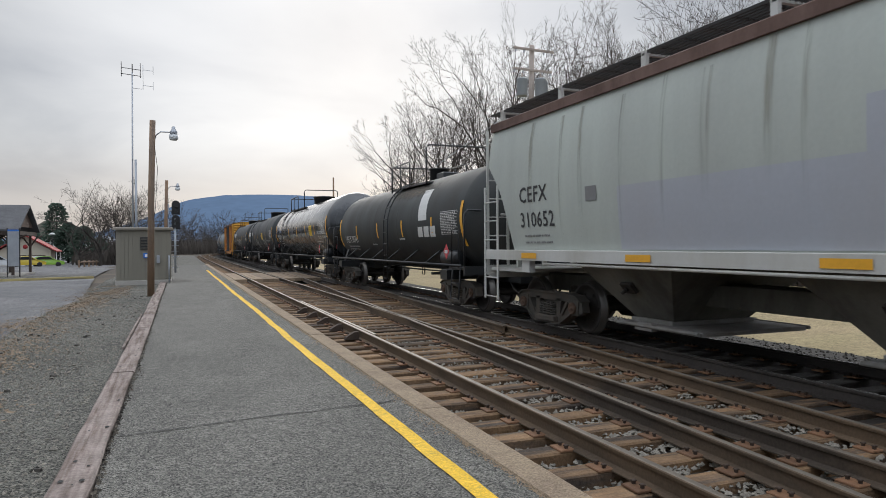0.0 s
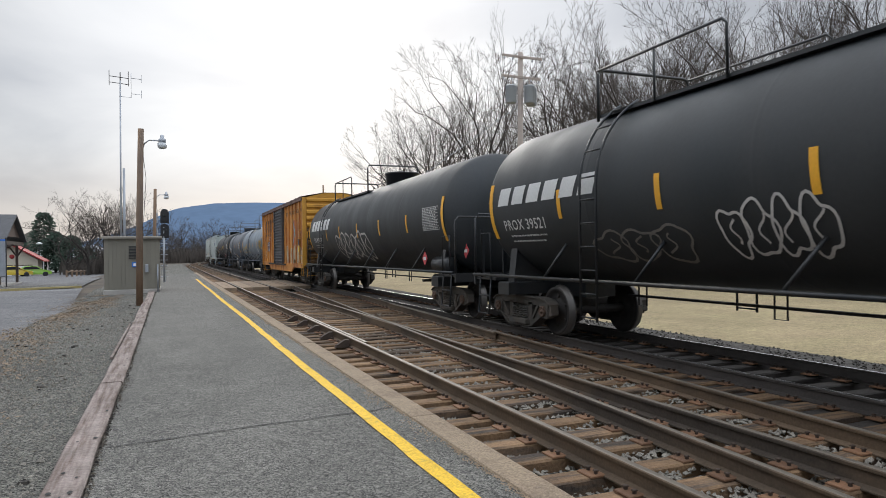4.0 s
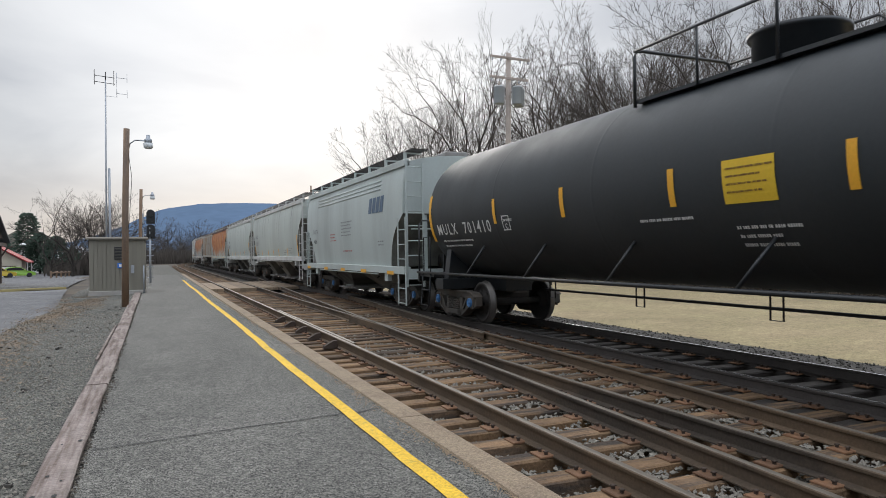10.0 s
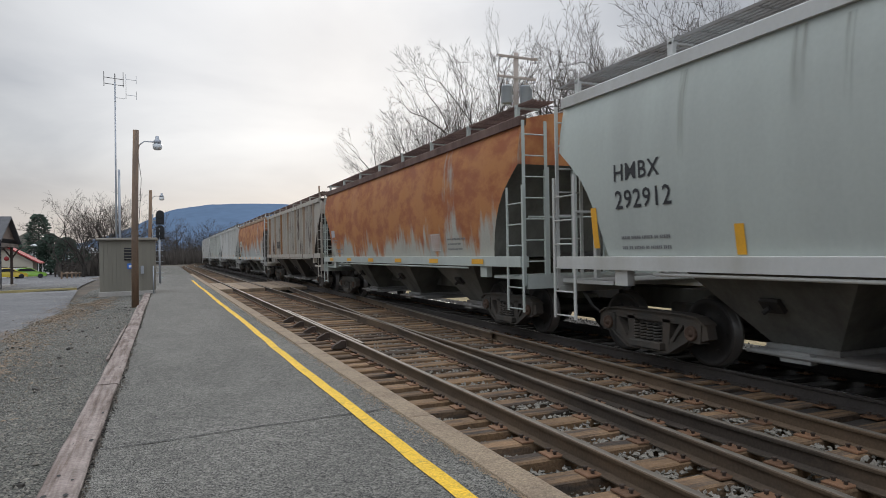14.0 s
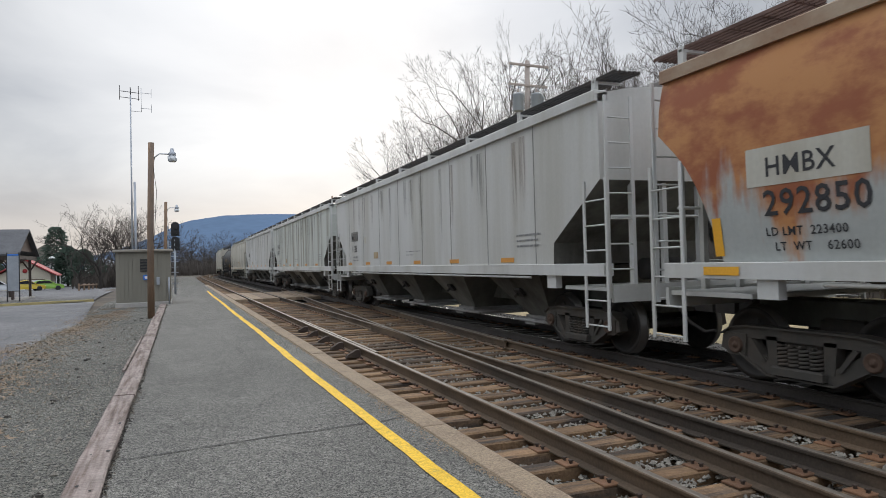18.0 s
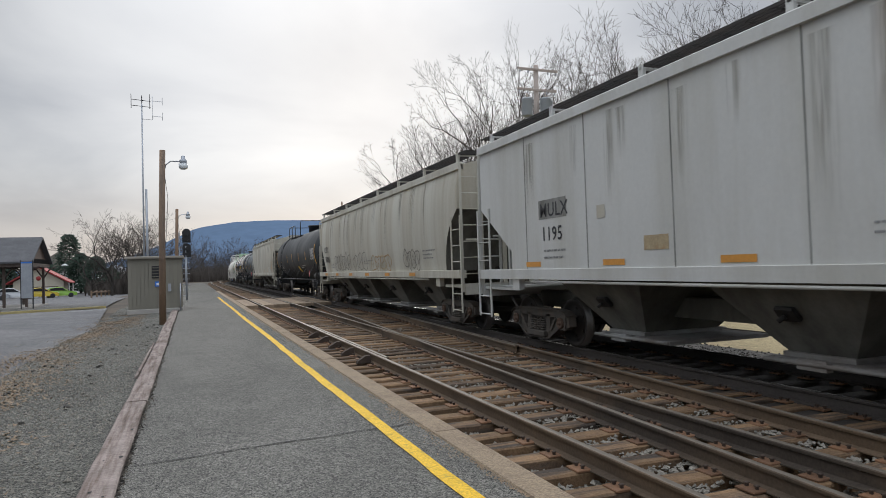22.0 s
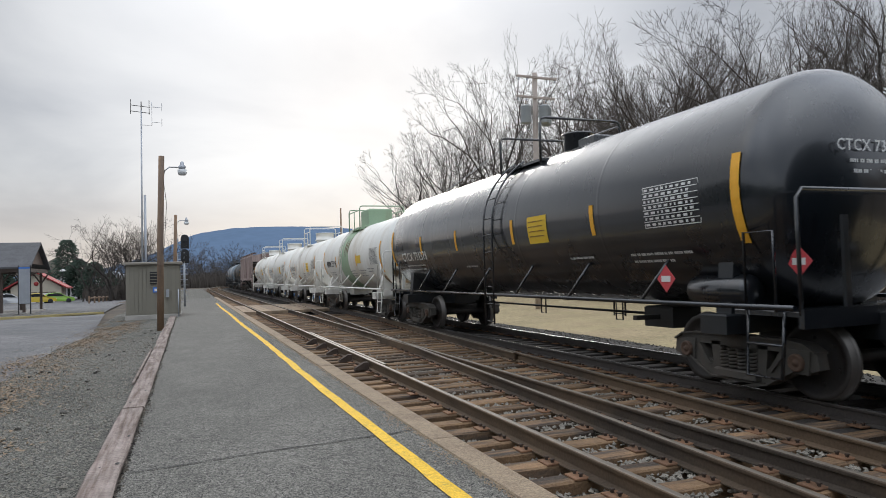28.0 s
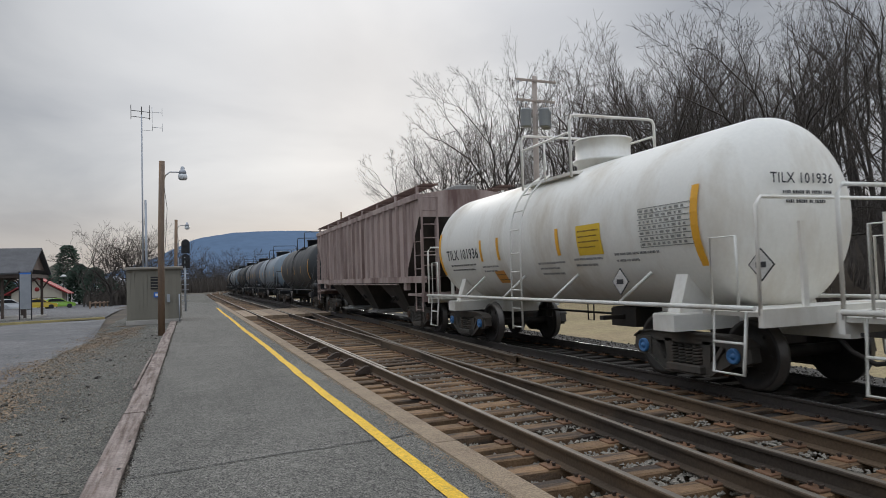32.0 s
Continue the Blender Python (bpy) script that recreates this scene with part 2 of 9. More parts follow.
RUST, DUST, SOOT = (0.16, 0.075, 0.04), (0.30, 0.27, 0.23), (0.02, 0.02, 0.021)
M = {
    "asphalt": mat("asphalt_platform", (0.143, 0.137, 0.120), 0.9, var=0.22, scale=1.3, fine=14, bump=0.35, grit=0.95, grit_scale=110, second=(0.104, 0.100, 0.088), amount=0.4, sscale=0.35, stretch=(1, 0.3, 1), edge=0.2),
    "lot": mat("asphalt_lot", (0.102, 0.103, 0.108), 0.85, var=0.30, scale=0.5, fine=7, bump=0.3, grit=0.55, grit_scale=45, second=(0.19, 0.185, 0.18), amount=0.35, sscale=0.25, edge=0.2),
    "gravel": mat("gravel", (0.130, 0.126, 0.108), 0.95, var=0.36, scale=1.6, fine=8, bump=0.9, grit=0.9, grit_scale=70, second=(0.108, 0.104, 0.088), amount=0.45, sscale=0.4, edge=0.15),
    "leaves": mat("leaf_litter", (0.28, 0.205, 0.135), 0.9, var=0.35, scale=3, fine=30, bump=0.4, per_object=0.3),
    "ballast": mat("ballast_bed", (0.085, 0.072, 0.056), 0.95, var=0.45, scale=4, fine=35, bump=1.0, grit=0.85, grit_scale=26, second=(0.045, 0.038, 0.031), amount=0.45, sscale=0.6),
    # cinders and oily bed, their colour deepened for the shade under the train
    "cinder": mat("dark_cinders", (0.060, 0.054, 0.046), 0.95, var=0.45, scale=2, fine=20, bump=0.8, grit=0.7, grit_scale=24),
    "ballast_oil_shade": mat("oily_shaded_main_bed", (0.023, 0.020, 0.016), 0.9, var=0.4, scale=3, fine=30, bump=0.8, grit=0.7, grit_scale=26),
    "stone": mat("ballast_stone", (0.23, 0.21, 0.175), 0.9, var=0.35, scale=8, fine=60, bump=0.3, per_object=0.3),
    "tie": mat("weathered_tie", (0.185, 0.112, 0.058), 0.9, var=0.35, scale=6, fine=40, bump=0.6, second=(0.060, 0.046, 0.036), amount=0.42, sscale=3, stretch=(0.25, 3, 1), per_object=0.5),
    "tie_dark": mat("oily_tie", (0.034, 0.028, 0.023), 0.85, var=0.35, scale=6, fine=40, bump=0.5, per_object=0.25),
    "plate": mat("tie_plate", (0.17, 0.088, 0.046), 0.8, 0.2, var=0.25, scale=9, fine=50, bump=0.2, per_object=0.3),
    "rail": mat("rail_web", (0.115, 0.077, 0.046), 0.75, 0.2, var=0.3, scale=2, fine=40, bump=0.2, second=(0.06, 0.047, 0.036), amount=0.4, sscale=1.0, stretch=(1, 0.2, 1)),
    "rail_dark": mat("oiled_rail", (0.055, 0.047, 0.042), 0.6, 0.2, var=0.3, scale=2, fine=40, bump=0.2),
    "railhead": mat("worn_railhead", (0.17, 0.145, 0.115), 0.5, 0.4, var=0.2, scale=3, fine=25, bump=0.03),
    "railhead_main": mat("polished_railhead", (0.62, 0.61, 0.60), 0.25, 0.95, var=0.1, scale=3, fine=25, bump=0.02),
    "spike": mat("rusty_spike", (0.065, 0.045, 0.034), 0.8, 0.3, var=0.3, scale=9, fine=60, bump=0.1),
    "curb": mat("worn_curb_stone", (0.33, 0.25, 0.165), 0.85, var=0.28, scale=2.5, fine=40, bump=0.4, grit=0.25, grit_scale=90, second=(0.20, 0.15, 0.105), amount=0.42, sscale=2.5, edge=0.15),
    "edging": mat("weathered_timber_edging", (0.27, 0.22, 0.195), 0.85, var=0.35, scale=4, fine=30, bump=0.6, second=(0.12, 0.085, 0.07), amount=0.44, sscale=2.5, stretch=(6, 0.4, 1), edge=0.12),
    "yellow_line": mat("yellow_road_paint", (0.74, 0.45, 0.018), 0.75, var=0.12, scale=3, fine=20, bump=0.25, grit=0.22, grit_scale=85, second=(0.42, 0.30, 0.07), amount=0.22, sscale=9, edge=0.06),
    "crack": mat("crack_filler", (0.032, 0.032, 0.031), 0.9, var=0.2),
    "grass": mat("dry_grass", (0.34, 0.262, 0.150), 0.95, var=0.28, scale=0.6, fine=5, bump=0.6, grit=0.28, grit_scale=34, second=(0.30, 0.25, 0.13), amount=0.4, sscale=0.35, edge=0.2),
    "earth": mat("leafy_hillside", (0.060, 0.047, 0.035), 0.95, var=0.35, scale=0.3, fine=8, bump=0.7, second=(0.10, 0.078, 0.055), amount=0.4, sscale=0.3),
    "bark": mat("bark", (0.046, 0.039, 0.033), 0.9, var=0.3, scale=2, fine=20, bump=0.4, per_object=0.25),
    "twig": mat("twigs", (0.072, 0.060, 0.051), 0.9, var=0.2, scale=1, fine=8, bump=0, per_object=0.25),
    # blue haze of the distance is mixed into the ridge's own colour
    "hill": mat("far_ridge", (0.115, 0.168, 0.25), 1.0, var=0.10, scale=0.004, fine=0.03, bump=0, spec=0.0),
    "brush": mat("winter_brush", (0.078, 0.066, 0.056), 0.95, var=0.3, scale=0.5, fine=6, bump=0.2, per_object=0.3),
    "needle": mat("evergreen_needles", (0.032, 0.055, 0.036), 0.85, var=0.35, scale=1.0, fine=10, bump=0.2, per_object=0.2),
    "shed": mat("shed_siding", (0.205, 0.19, 0.152), 0.7, var=0.08, scale=1, fine=30, bump=0.08, per_object=0.05),
    "shed_roof": mat("shed_roof_trim", (0.24, 0.215, 0.175), 0.6, var=0.1, scale=2, fine=30, bump=0.05),
    "concrete": mat("concrete", (0.36, 0.34, 0.31), 0.9, var=0.2, scale=1.5, fine=40, bump=0.3),
    "black": mat("black_paint", (0.018, 0.018, 0.02), 0.5, var=0.2, scale=3, fine=40, bump=0.05),
    "dark_metal": mat("dark_metal", (0.035, 0.035, 0.037), 0.6, 0.3, var=0.25, scale=3, fine=40, bump=0.1),
    "galv": mat("galvanised_steel", (0.36, 0.38, 0.41), 0.5, 0.6, var=0.15, scale=3, fine=30, bump=0.05),
    "pole": mat("creosoted_pole", (0.26, 0.165, 0.10), 0.85, var=0.3, scale=1.5, fine=25, bump=0.4, second=(0.11, 0.095, 0.085), amount=0.4, sscale=0.5, stretch=(3, 3, 0.3), edge=0.15),
    "pole_grey": mat("weathered_utility_pole", (0.40, 0.34, 0.295), 0.9, var=0.2, scale=2, fine=25, bump=0.4),
    "lamp_glass": mat("lamp_lens", (0.62, 0.64, 0.64), 0.3, var=0.08, bump=0.05),
    "pot": mat("transformer_grey_paint", (0.36, 0.39, 0.41), 0.5, var=0.08, bump=0.02),
    "blue_sign": mat("blue_enamel", (0.03, 0.16, 0.55), 0.4, var=0.05, bump=0),
    "white": mat("white_paint", (0.74, 0.74, 0.73), 0.5, var=0.06, scale=2, fine=30, bump=0.05),
    "timber_deck": mat("crossing_planks", (0.27, 0.20, 0.135), 0.9, var=0.25, scale=2, fine=25, bump=0.5, per_object=0.2),
}


# ---- builders ----
class MB:
    """Collects vertices and faces of one mesh."""

    def __init__(self):
        self.v, self.f, self.s = [], [], []

    def add(self, vs, fs, smooth=False):
        o = len(self.v)
        self.v.extend([tuple(p) for p in vs])
        self.f.extend([tuple(i + o for i in q) for q in fs])
        self.s.extend([smooth] * len(fs))
        return self

    def box(self, x0, x1, y0, y1, z0, z1, bev=0.0):
        if bev <= 0:
            vs = [(x0, y0, z0), (x1, y0, z0), (x1, y1, z0), (x0, y1, z0), (x0, y0, z1), (x1, y0, z1), (x1, y1, z1), (x0, y1, z1)]
            return self.add(vs, [(0, 3, 2, 1), (4, 5, 6, 7), (0, 1, 5, 4), (1, 2, 6, 5), (2, 3, 7, 6), (3, 0, 4, 7)])
        b = min(bev, (x1 - x0) / 2.1, (y1 - y0) / 2.1, (z1 - z0) / 1.1)
        vs = [(x0, y0, z0), (x1, y0, z0), (x1, y1, z0), (x0, y1, z0),
              (x0, y0, z1 - b), (x1, y0, z1 - b), (x1, y1, z1 - b), (x0, y1, z1 - b),
              (x0 + b, y0 + b, z1), (x1 - b, y0 + b, z1), (x1 - b, y1 - b, z1), (x0 + b, y1 - b, z1)]
        return self.add(vs, [(0, 3, 2, 1), (8, 9, 10, 11), (0, 1, 5, 4), (1, 2, 6, 5), (2, 3, 7, 6), (3, 0, 4, 7),
                             (4, 5, 9, 8), (5, 6, 10, 9), (6, 7, 11, 10), (7, 4, 8, 11)])

    def tube(self, pts, r, n=6, r1=None, cap=True):
        """A round bar along the points; r1: the radius at its far end."""
        pts = [Vector(p) for p in pts]
        vs, fs, m = [], [], len(pts)
        up = Vector((0, 0, 1))
        for i, p in enumerate(pts):
            d = (pts[min(i + 1, m - 1)] - pts[max(i - 1, 0)])
            d = d.normalized() if d.length > 1e-9 else Vector((0, 0, 1))
            a = d.cross(up if abs(d.z) < 0.95 else Vector((1, 0, 0))).normalized()
            b = a.cross(d)
            rr = r if r1 is None else r + (r1 - r) * i / max(1, m - 1)
            for k in range(n):
                t = 2 * math.pi * k / n
                vs.append(p + rr * (math.cos(t) * a + math.sin(t) * b))
        for i in range(m - 1):
            for k in range(n):
                fs.append((i * n + k, i * n + (k + 1) % n, (i + 1) * n + (k + 1) % n, (i + 1) * n + k))
        self.add(vs, fs, n > 4)
        if cap:
            self.f.append(tuple(len(self.v) - len(vs) + k for k in range(n))[::-1])
            self.f.append(tuple(len(self.v) - n + k for k in range(n)))
            self.s += [False, False]
        return self

    def lathe(self, prof, axis="x", n=20, at=(0, 0, 0), smooth=True):
        """Turns (offset, radius) pairs about an axis through at."""
        vs, fs, m = [], [], len(prof)
        for o, r in prof:
            for k in range(n):
                t = 2 * math.pi * k / n
                c, s = r * math.cos(t), r * math.sin(t)
                p = {"x": (o, c, s), "y": (s, o, c), "z": (c, s, o)}[axis]
                vs.append((p[0] + at[0], p[1] + at[1], p[2] + at[2]))
        for i in range(m - 1):
            for k in range(n):
                fs.append((i * n + k, i * n + (k + 1) % n, (i + 1) * n + (k + 1) % n, (i + 1) * n + k))
        self.add(vs, fs, smooth)
        for i in (0, m - 1):
            if prof[i][1] > 1e-4:
                o = len(self.v) - len(vs)
                self.f.append(tuple(o + i * n + k for k in range(n)) if i else tuple(o + k for k in range(n))[::-1])
                self.s.append(False)
        return self

    def prism(self, poly, a0, a1, plane="yz"):
        """Extrudes a polygon: plane yz runs along x, xz along y, xy along z."""
        n = len(poly)
        put = {"yz": lambda p, a: (a, p[0], p[1]), "xz": lambda p, a: (p[0], a, p[1]), "xy": lambda p, a: (p[0], p[1], a)}[plane]
        vs = [put(p, a0) for p in poly] + [put(p, a1) for p in poly]
        fs = [tuple(range(n))[::-1], tuple(range(n, 2 * n))] + [(i, (i + 1) % n, n + (i + 1) % n, n + i) for i in range(n)]
        return self.add(vs, fs)

    def mesh(self, name, material):
        me = bpy.data.meshes.new(name)
        me.from_pydata(self.v, [], self.f)
        me.polygons.foreach_set("use_smooth", self.s)
        me.materials.append(material)
        bm = bmesh.new()
        bm.from_mesh(me)
        bmesh.ops.recalc_face_normals(bm, faces=bm.faces)
        bm.to_mesh(me)
        bm.free()
        me.update()
        return me


CACHE = {}


def cached(key, make):
    if key not in CACHE:
        CACHE[key] = make()
    return CACHE[key]


def part(name, me, parent, m=None, label="", kind=""):
    ob = new(name, me)
    ob.parent = parent
    if m is not None:
        ob.matrix_basis = m
    if label or kind:
        tagged(ob, label, kind=kind)
    return ob


def thing(name, label, category, group="", kind="", data=None, m=None):
    ob = new(name, data)
    if m is not None:
        ob.matrix_basis = m
    return tagged(ob, label, category, group, kind)


rng = random.Random(7)

# ---- the line of the railway: straight past the platform, then a bend to the right ----
BEND_AT, BEND_R, MAIN_X = 112.0, 330.0, 7.50


def line(s, d=0.0):
    """A point s metres along the main track and d metres to the right of its middle, and the heading there (radians, clockwise)."""
    if s <= BEND_AT:
        return MAIN_X + d, s, 0.0
    a = (s - BEND_AT) / BEND_R
    return (MAIN_X + BEND_R * (1 - math.cos(a)) + d * math.cos(a), BEND_AT + BEND_R * math.sin(a) - d * math.sin(a), a)


# ---- ground: one sheet to the horizon ----
def ground_z(x, y):
    z = -0.30
    if x > 9.2:
        z = -0.30 - 0.30 * min(1, (x - 9.2) / 2.0)
    if x > 24:
        z += min(60.0, 0.24 * (x - 24) * min(1.0, (x - 24) / 16)) * (0.25 + 0.75 * max(0.0, min(1.0, (130 - y) / 110)))
    if x < -0.7:
        z = -0.14 - 0.004 * min(40, -x) - 0.95 * max(0.0, min(1.0, (y - 55) / 50)) * min(1, max(0.0, -x - 3) / 4)
    return z


def make_ground():
    xs = [-3000, -900, -400, -200, -120, -80, -60, -45, -30, -20, -12, -8, -5, -3, -2, -0.75, -0.7, 1, 3, 5, 7, 9.2, 10.2, 11.2, 12.5, 14, 18, 22, 24, 26, 29, 33, 38, 45, 55, 70, 90, 120, 160, 220, 320, 500, 900, 3000]
    ys = [-600, -200, -80, -40, -20, -10, 0, 8, 16, 24, 32, 40, 50, 60, 75, 90, 110, 130, 150, 180, 220, 280, 360, 500, 800, 1400, 2400, 4000]
    b = MB()
    vs = [(x, y, ground_z(x, y)) for y in ys for x in xs]
    n = len(xs)
    b.add(vs, [(j * n + i, j * n + i + 1, (j + 1) * n + i + 1, (j + 1) * n + i) for j in range(len(ys) - 1) for i in range(n - 1)], True)
    return thing("ground", "brown winter ground and leafy hillside", "ground", kind="structure", data=b.mesh("ground", M["earth"]))


make_ground()


def dark_belt(name, label, a0, a1, tall):
    """Unseen dark wall beyond the lot and behind the viewer, added to darken the tanks' reflections."""
    b, vs, N = MB(), [], 60
    for i in range(N + 1):
        a = math.radians(a0 + (a1 - a0) * i / N)
        R = 34 + 4 * noise.noise((i * 0.3, a0, 0))
        x, y = R * math.cos(a) * 0.9 + 4, R * math.sin(a) * 1.2 - 14
        h = tall + 1.8 * noise.noise((i * 0.45, 3, a0)) + 1.4 * noise.noise((i * 1.7, 8, a0))
        vs += [(x, y, -1.5), (x, y, h), (x * 1.06, y * 1.06, h * 0.9), (x * 1.06, y * 1.06, -1.5)]
    fs = [(i * 4 + k, i * 4 + k + 1, (i + 1) * 4 + k + 1, (i + 1) * 4 + k) for i in range(N) for k in range(3)]
    b.add(vs, fs)
    thing(name, label, "woods", kind="structure", data=b.mesh(name, M["needle"]))


# west stands in for dark surroundings mirrored in the tanks; south only dims reflections
dark_belt("wall_west", "unseen dark belt added to close the place behind the lot", 120, 258, 6.0)
dark_belt("wall_south", "unseen dark belt added to close the place behind the platform", 291, 338, 10.0)


def sheet(name, label, poly, z, material, category="ground"):
    b = MB()
    n = len(poly)
    vs = [(x, y, z(x, y) if callable(z) else z) for x, y in poly]
    b.add(vs, [tuple(range(n))])
    return thing(name, label, category, kind="structure", data=b.mesh(name, material))


def strip(name, label, x0, x1, ys, z0, z1, material, category, nx=6):
    """A gently uneven strip of ground between two lines."""
    b = MB()
    xs = [x0 + (x1 - x0) * i / nx for i in range(nx + 1)]
    vs = []
    for y in ys:
        for i, x in enumerate(xs):
            f = i / nx
            w = 0.25 * noise.noise((x * 0.8, y * 0.5, 3)) if 0 < i < nx else 0.18 * noise.noise((x, y * 0.4, 9))
            vs.append((x + w, y, z0 + (z1 - z0) * f + 0.012 * noise.noise((x * 2, y * 2, 0))))
    n = nx + 1
    b.add(vs, [(j * n + i, j * n + i + 1, (j + 1) * n + i + 1, (j + 1) * n + i) for j in range(len(ys) - 1) for i in range(nx)], True)
    return thing(name, label, category, kind="structure", data=b.mesh(name, material))


YS = [-6 + 1.5 * i for i in range(60)]
strip("gravel", "grey crushed-stone shoulder beside the platform", -3.4, -0.74, YS, -0.10, -0.045, M["gravel"], "gravel")
strip("gravel_path", "grey gravel path beyond the platform's end", -3.2, 2.3, [61 + 3 * i for i in range(24)], -0.06, -0.05, M["gravel"], "gravel")
strip("lawn", "strip of dry tan winter grass", 11.2, 27.0, [-30 + 5 * i for i in range(40)], -0.53, -0.45, M["grass"], "grass", nx=10)
strip("ballast_shoulder", "dark cinder shoulder of the main track", 8.9, 11.6, [-30 + 4 * i for i in range(40)], -0.22, -0.50, M["cinder"], "ballast", nx=4)
# parking lot, and the drive that falls away behind its curb
sheet("parking_lot", "grey-blue worn asphalt parking lot", [(-60, -8), (-3.6, -8), (-3.3, 4), (-3.05, 13), (-3.2, 20), (-2.95, 24.5), (-3.8, 35), (-4.2, 40.2), (-9, 38.5), (-60, 37.5)], -0.088, M["lot"], "asphalt")


def drive():
    b = MB()
    ys = [39.5, 45, 52, 60, 70, 80, 95, 110, 130]
    vs = []
    for y in ys:
        z = left_fall(y)
        vs += [(-60, y, z), (-20, y, z), (-4.4 - 0.03 * (y - 40), y + (1.2 if y < 40 else 0), z)]
    b.add(vs, [(j * 3 + i, j * 3 + i + 1, (j + 1) * 3 + i + 1, (j + 1) * 3 + i) for j in range(len(ys) - 1) for i in range(2)], True)
    thing("drive", "worn grey asphalt drive to the far lot", "asphalt", kind="structure", data=b.mesh("drive", M["lot"]))


def left_fall(y):
    return -0.07 - 0.95 * max(0.0, min(1.0, (y - 55) / 50))


drive()
strip("verge", "worn gravel and thin turf beyond the lot's curb", -40.0, -4.6, [39.6 + 0.9 * i for i in range(7)], -0.03, -0.05, M["gravel"], "gravel", nx=14)

# ---- platform ----
plat = thing("platform", "low grey asphalt platform with a yellow safety line", "platform", kind="structure")


def make_platform():
    b = MB()
    ys = [-6 + 0.8 * i for i in range(85)]
    xs = [-0.53, 0.0, 0.6, 1.2, 1.8, 2.12]
    vs = [(x, y, 0.004 * noise.noise((x, y * 0.7, 5)) + 0.002) for y in ys for x in xs]
    n = len(xs)
    b.add(vs, [(j * n + i, j * n + i + 1, (j + 1) * n + i + 1, (j + 1) * n + i) for j in range(len(ys) - 1) for i in range(n - 1)], True)
    b.box(-0.53, 2.12, -6, 61, -0.32, -0.02)
    part("surface", b.mesh("surface", M["asphalt"]), plat)
    # yellow line with wavering edges
    b = MB()
    vs, N = [], 150
    for i in range(N):
        y = -4 + 51.0 * i / (N - 1)
        w = 0.012 * math.sin(y * 0.45) + 0.02 * noise.noise((0, y * 0.9, 2)) - 0.0016 * max(0, y - 5)
        e0, e1 = 0.008 * noise.noise((1, y * 6, 0)), 0.008 * noise.noise((4, y * 6, 0))
        vs += [(1.694 + w + e0, y, 0.010), (1.822 + w + e1, y, 0.010)]
    b.add(vs, [(2 * i, 2 * i + 1, 2 * i + 3, 2 * i + 2) for i in range(N - 1)])
    part("safety_line", b.mesh("safety_line", M["yellow_line"]), plat, label="chipped yellow painted safety line")
    # cracks across the asphalt
    for y0, y1, wd in ((6.22, 6.55, 0.019), (10.1, 10.75, 0.014), (14.0, 15.0, 0.016), (19.0, 19.4, 0.016), (27.0, 27.3, 0.012)):
        b, vs, N = MB(), [], 40
        for i in range(N):
            f = i / (N - 1)
            y = y0 + (y1 - y0) * f + 0.05 * noise.noise((f * 5, y0, 0)) + 0.015 * noise.noise((f * 25, y0, 4))
            w = wd * (0.35 + abs(noise.noise((f * 9, y0, 7)))) 
            x = -0.5 + 2.6 * f
            vs += [(x, y - w, 0.0095), (x, y + w, 0.0095)]
        b.add(vs, [(2 * i, 2 * i + 2, 2 * i + 3, 2 * i + 1) for i in range(N - 1)])
        part("crack", b.mesh("crack", M["crack"]), plat)
    # curb stones along the track side
    y = 6.05 - 2.9 * 4
    k = 0
    while y < 61:
        ln = 2.9 if y < 30 else 4.0
        b = MB()
        w0, w1 = 0.006 * rng.uniform(-1, 1), 0.006 * rng.uniform(-1, 1)
        b.prism([(2.125, -0.30), (2.385, -0.30), (2.385, 0.0), (2.37, 0.018), (2.135, 0.018), (2.125, 0.0)], y + 0.008, y + ln - 0.008, "xz")
        part("curb_stone", b.mesh("curb_stone", M["curb"]), plat, pose(w0, 0, w1 * 0.5), "worn tan curb stone" if k == 0 else "")
        y += ln
        k += 1
    # timber edging on the lot side
    y, k = 9.27 - 4.95 * 3, 0
    while y < 58:
        ln = 4.95
        b = MB()
        dx = rng.uniform(-0.012, 0.012)
        segs = 12
        vs = []
        for i in range(segs + 1):
            yy = y + 0.018 + (ln - 0.036) * i / segs
            e = 0.008
            xl, xr = -0.80 + dx + e * rng.uniform(-1, 1), -0.545 + dx + e * rng.uniform(-1, 1)
            z = 0.025 + 0.005 * rng.uniform(-1, 1)
            vs += [(xl, yy, -0.16), (xl, yy, z - 0.015), (xl + 0.015, yy, z), (xr - 0.015, yy, z), (xr, yy, z - 0.015), (xr, yy, -0.16)]
        fs = [(i * 6 + j, i * 6 + j + 1, (i + 1) * 6 + j + 1, (i + 1) * 6 + j) for i in range(segs) for j in range(5)]
        fs += [(0, 1, 2, 3, 4, 5), tuple(segs * 6 + j for j in range(6))[::-1]]
        b.add(vs, fs)
        part("edging_timber", b.mesh("edging_timber", M["edging"]), plat, label="weathered grey-pink timber edging" if k == 0 else "")
        # old bolt and nail holes
        for j in range(9):
            hx, hy, hr = rng.uniform(-0.77, -0.58), y + ln * rng.random(), rng.uniform(0.008, 0.02)
            hb = MB().add([(hx + hr * math.cos(a * 0.785), hy + 1.6 * hr * math.sin(a * 0.785), 0.0335) for a in range(8)], [tuple(range(8))])
            part("bolt_hole", hb.mesh("bolt_hole", M["crack"]), plat)
        y += ln
        k += 1
    part("side_board", MB().box(-0.865, -0.825, 11.8, 17.4, -0.09, -0.005, 0.006).mesh("side_board", M["edging"]), plat)
    # crumbled asphalt and dirt along the timber
    b = MB()
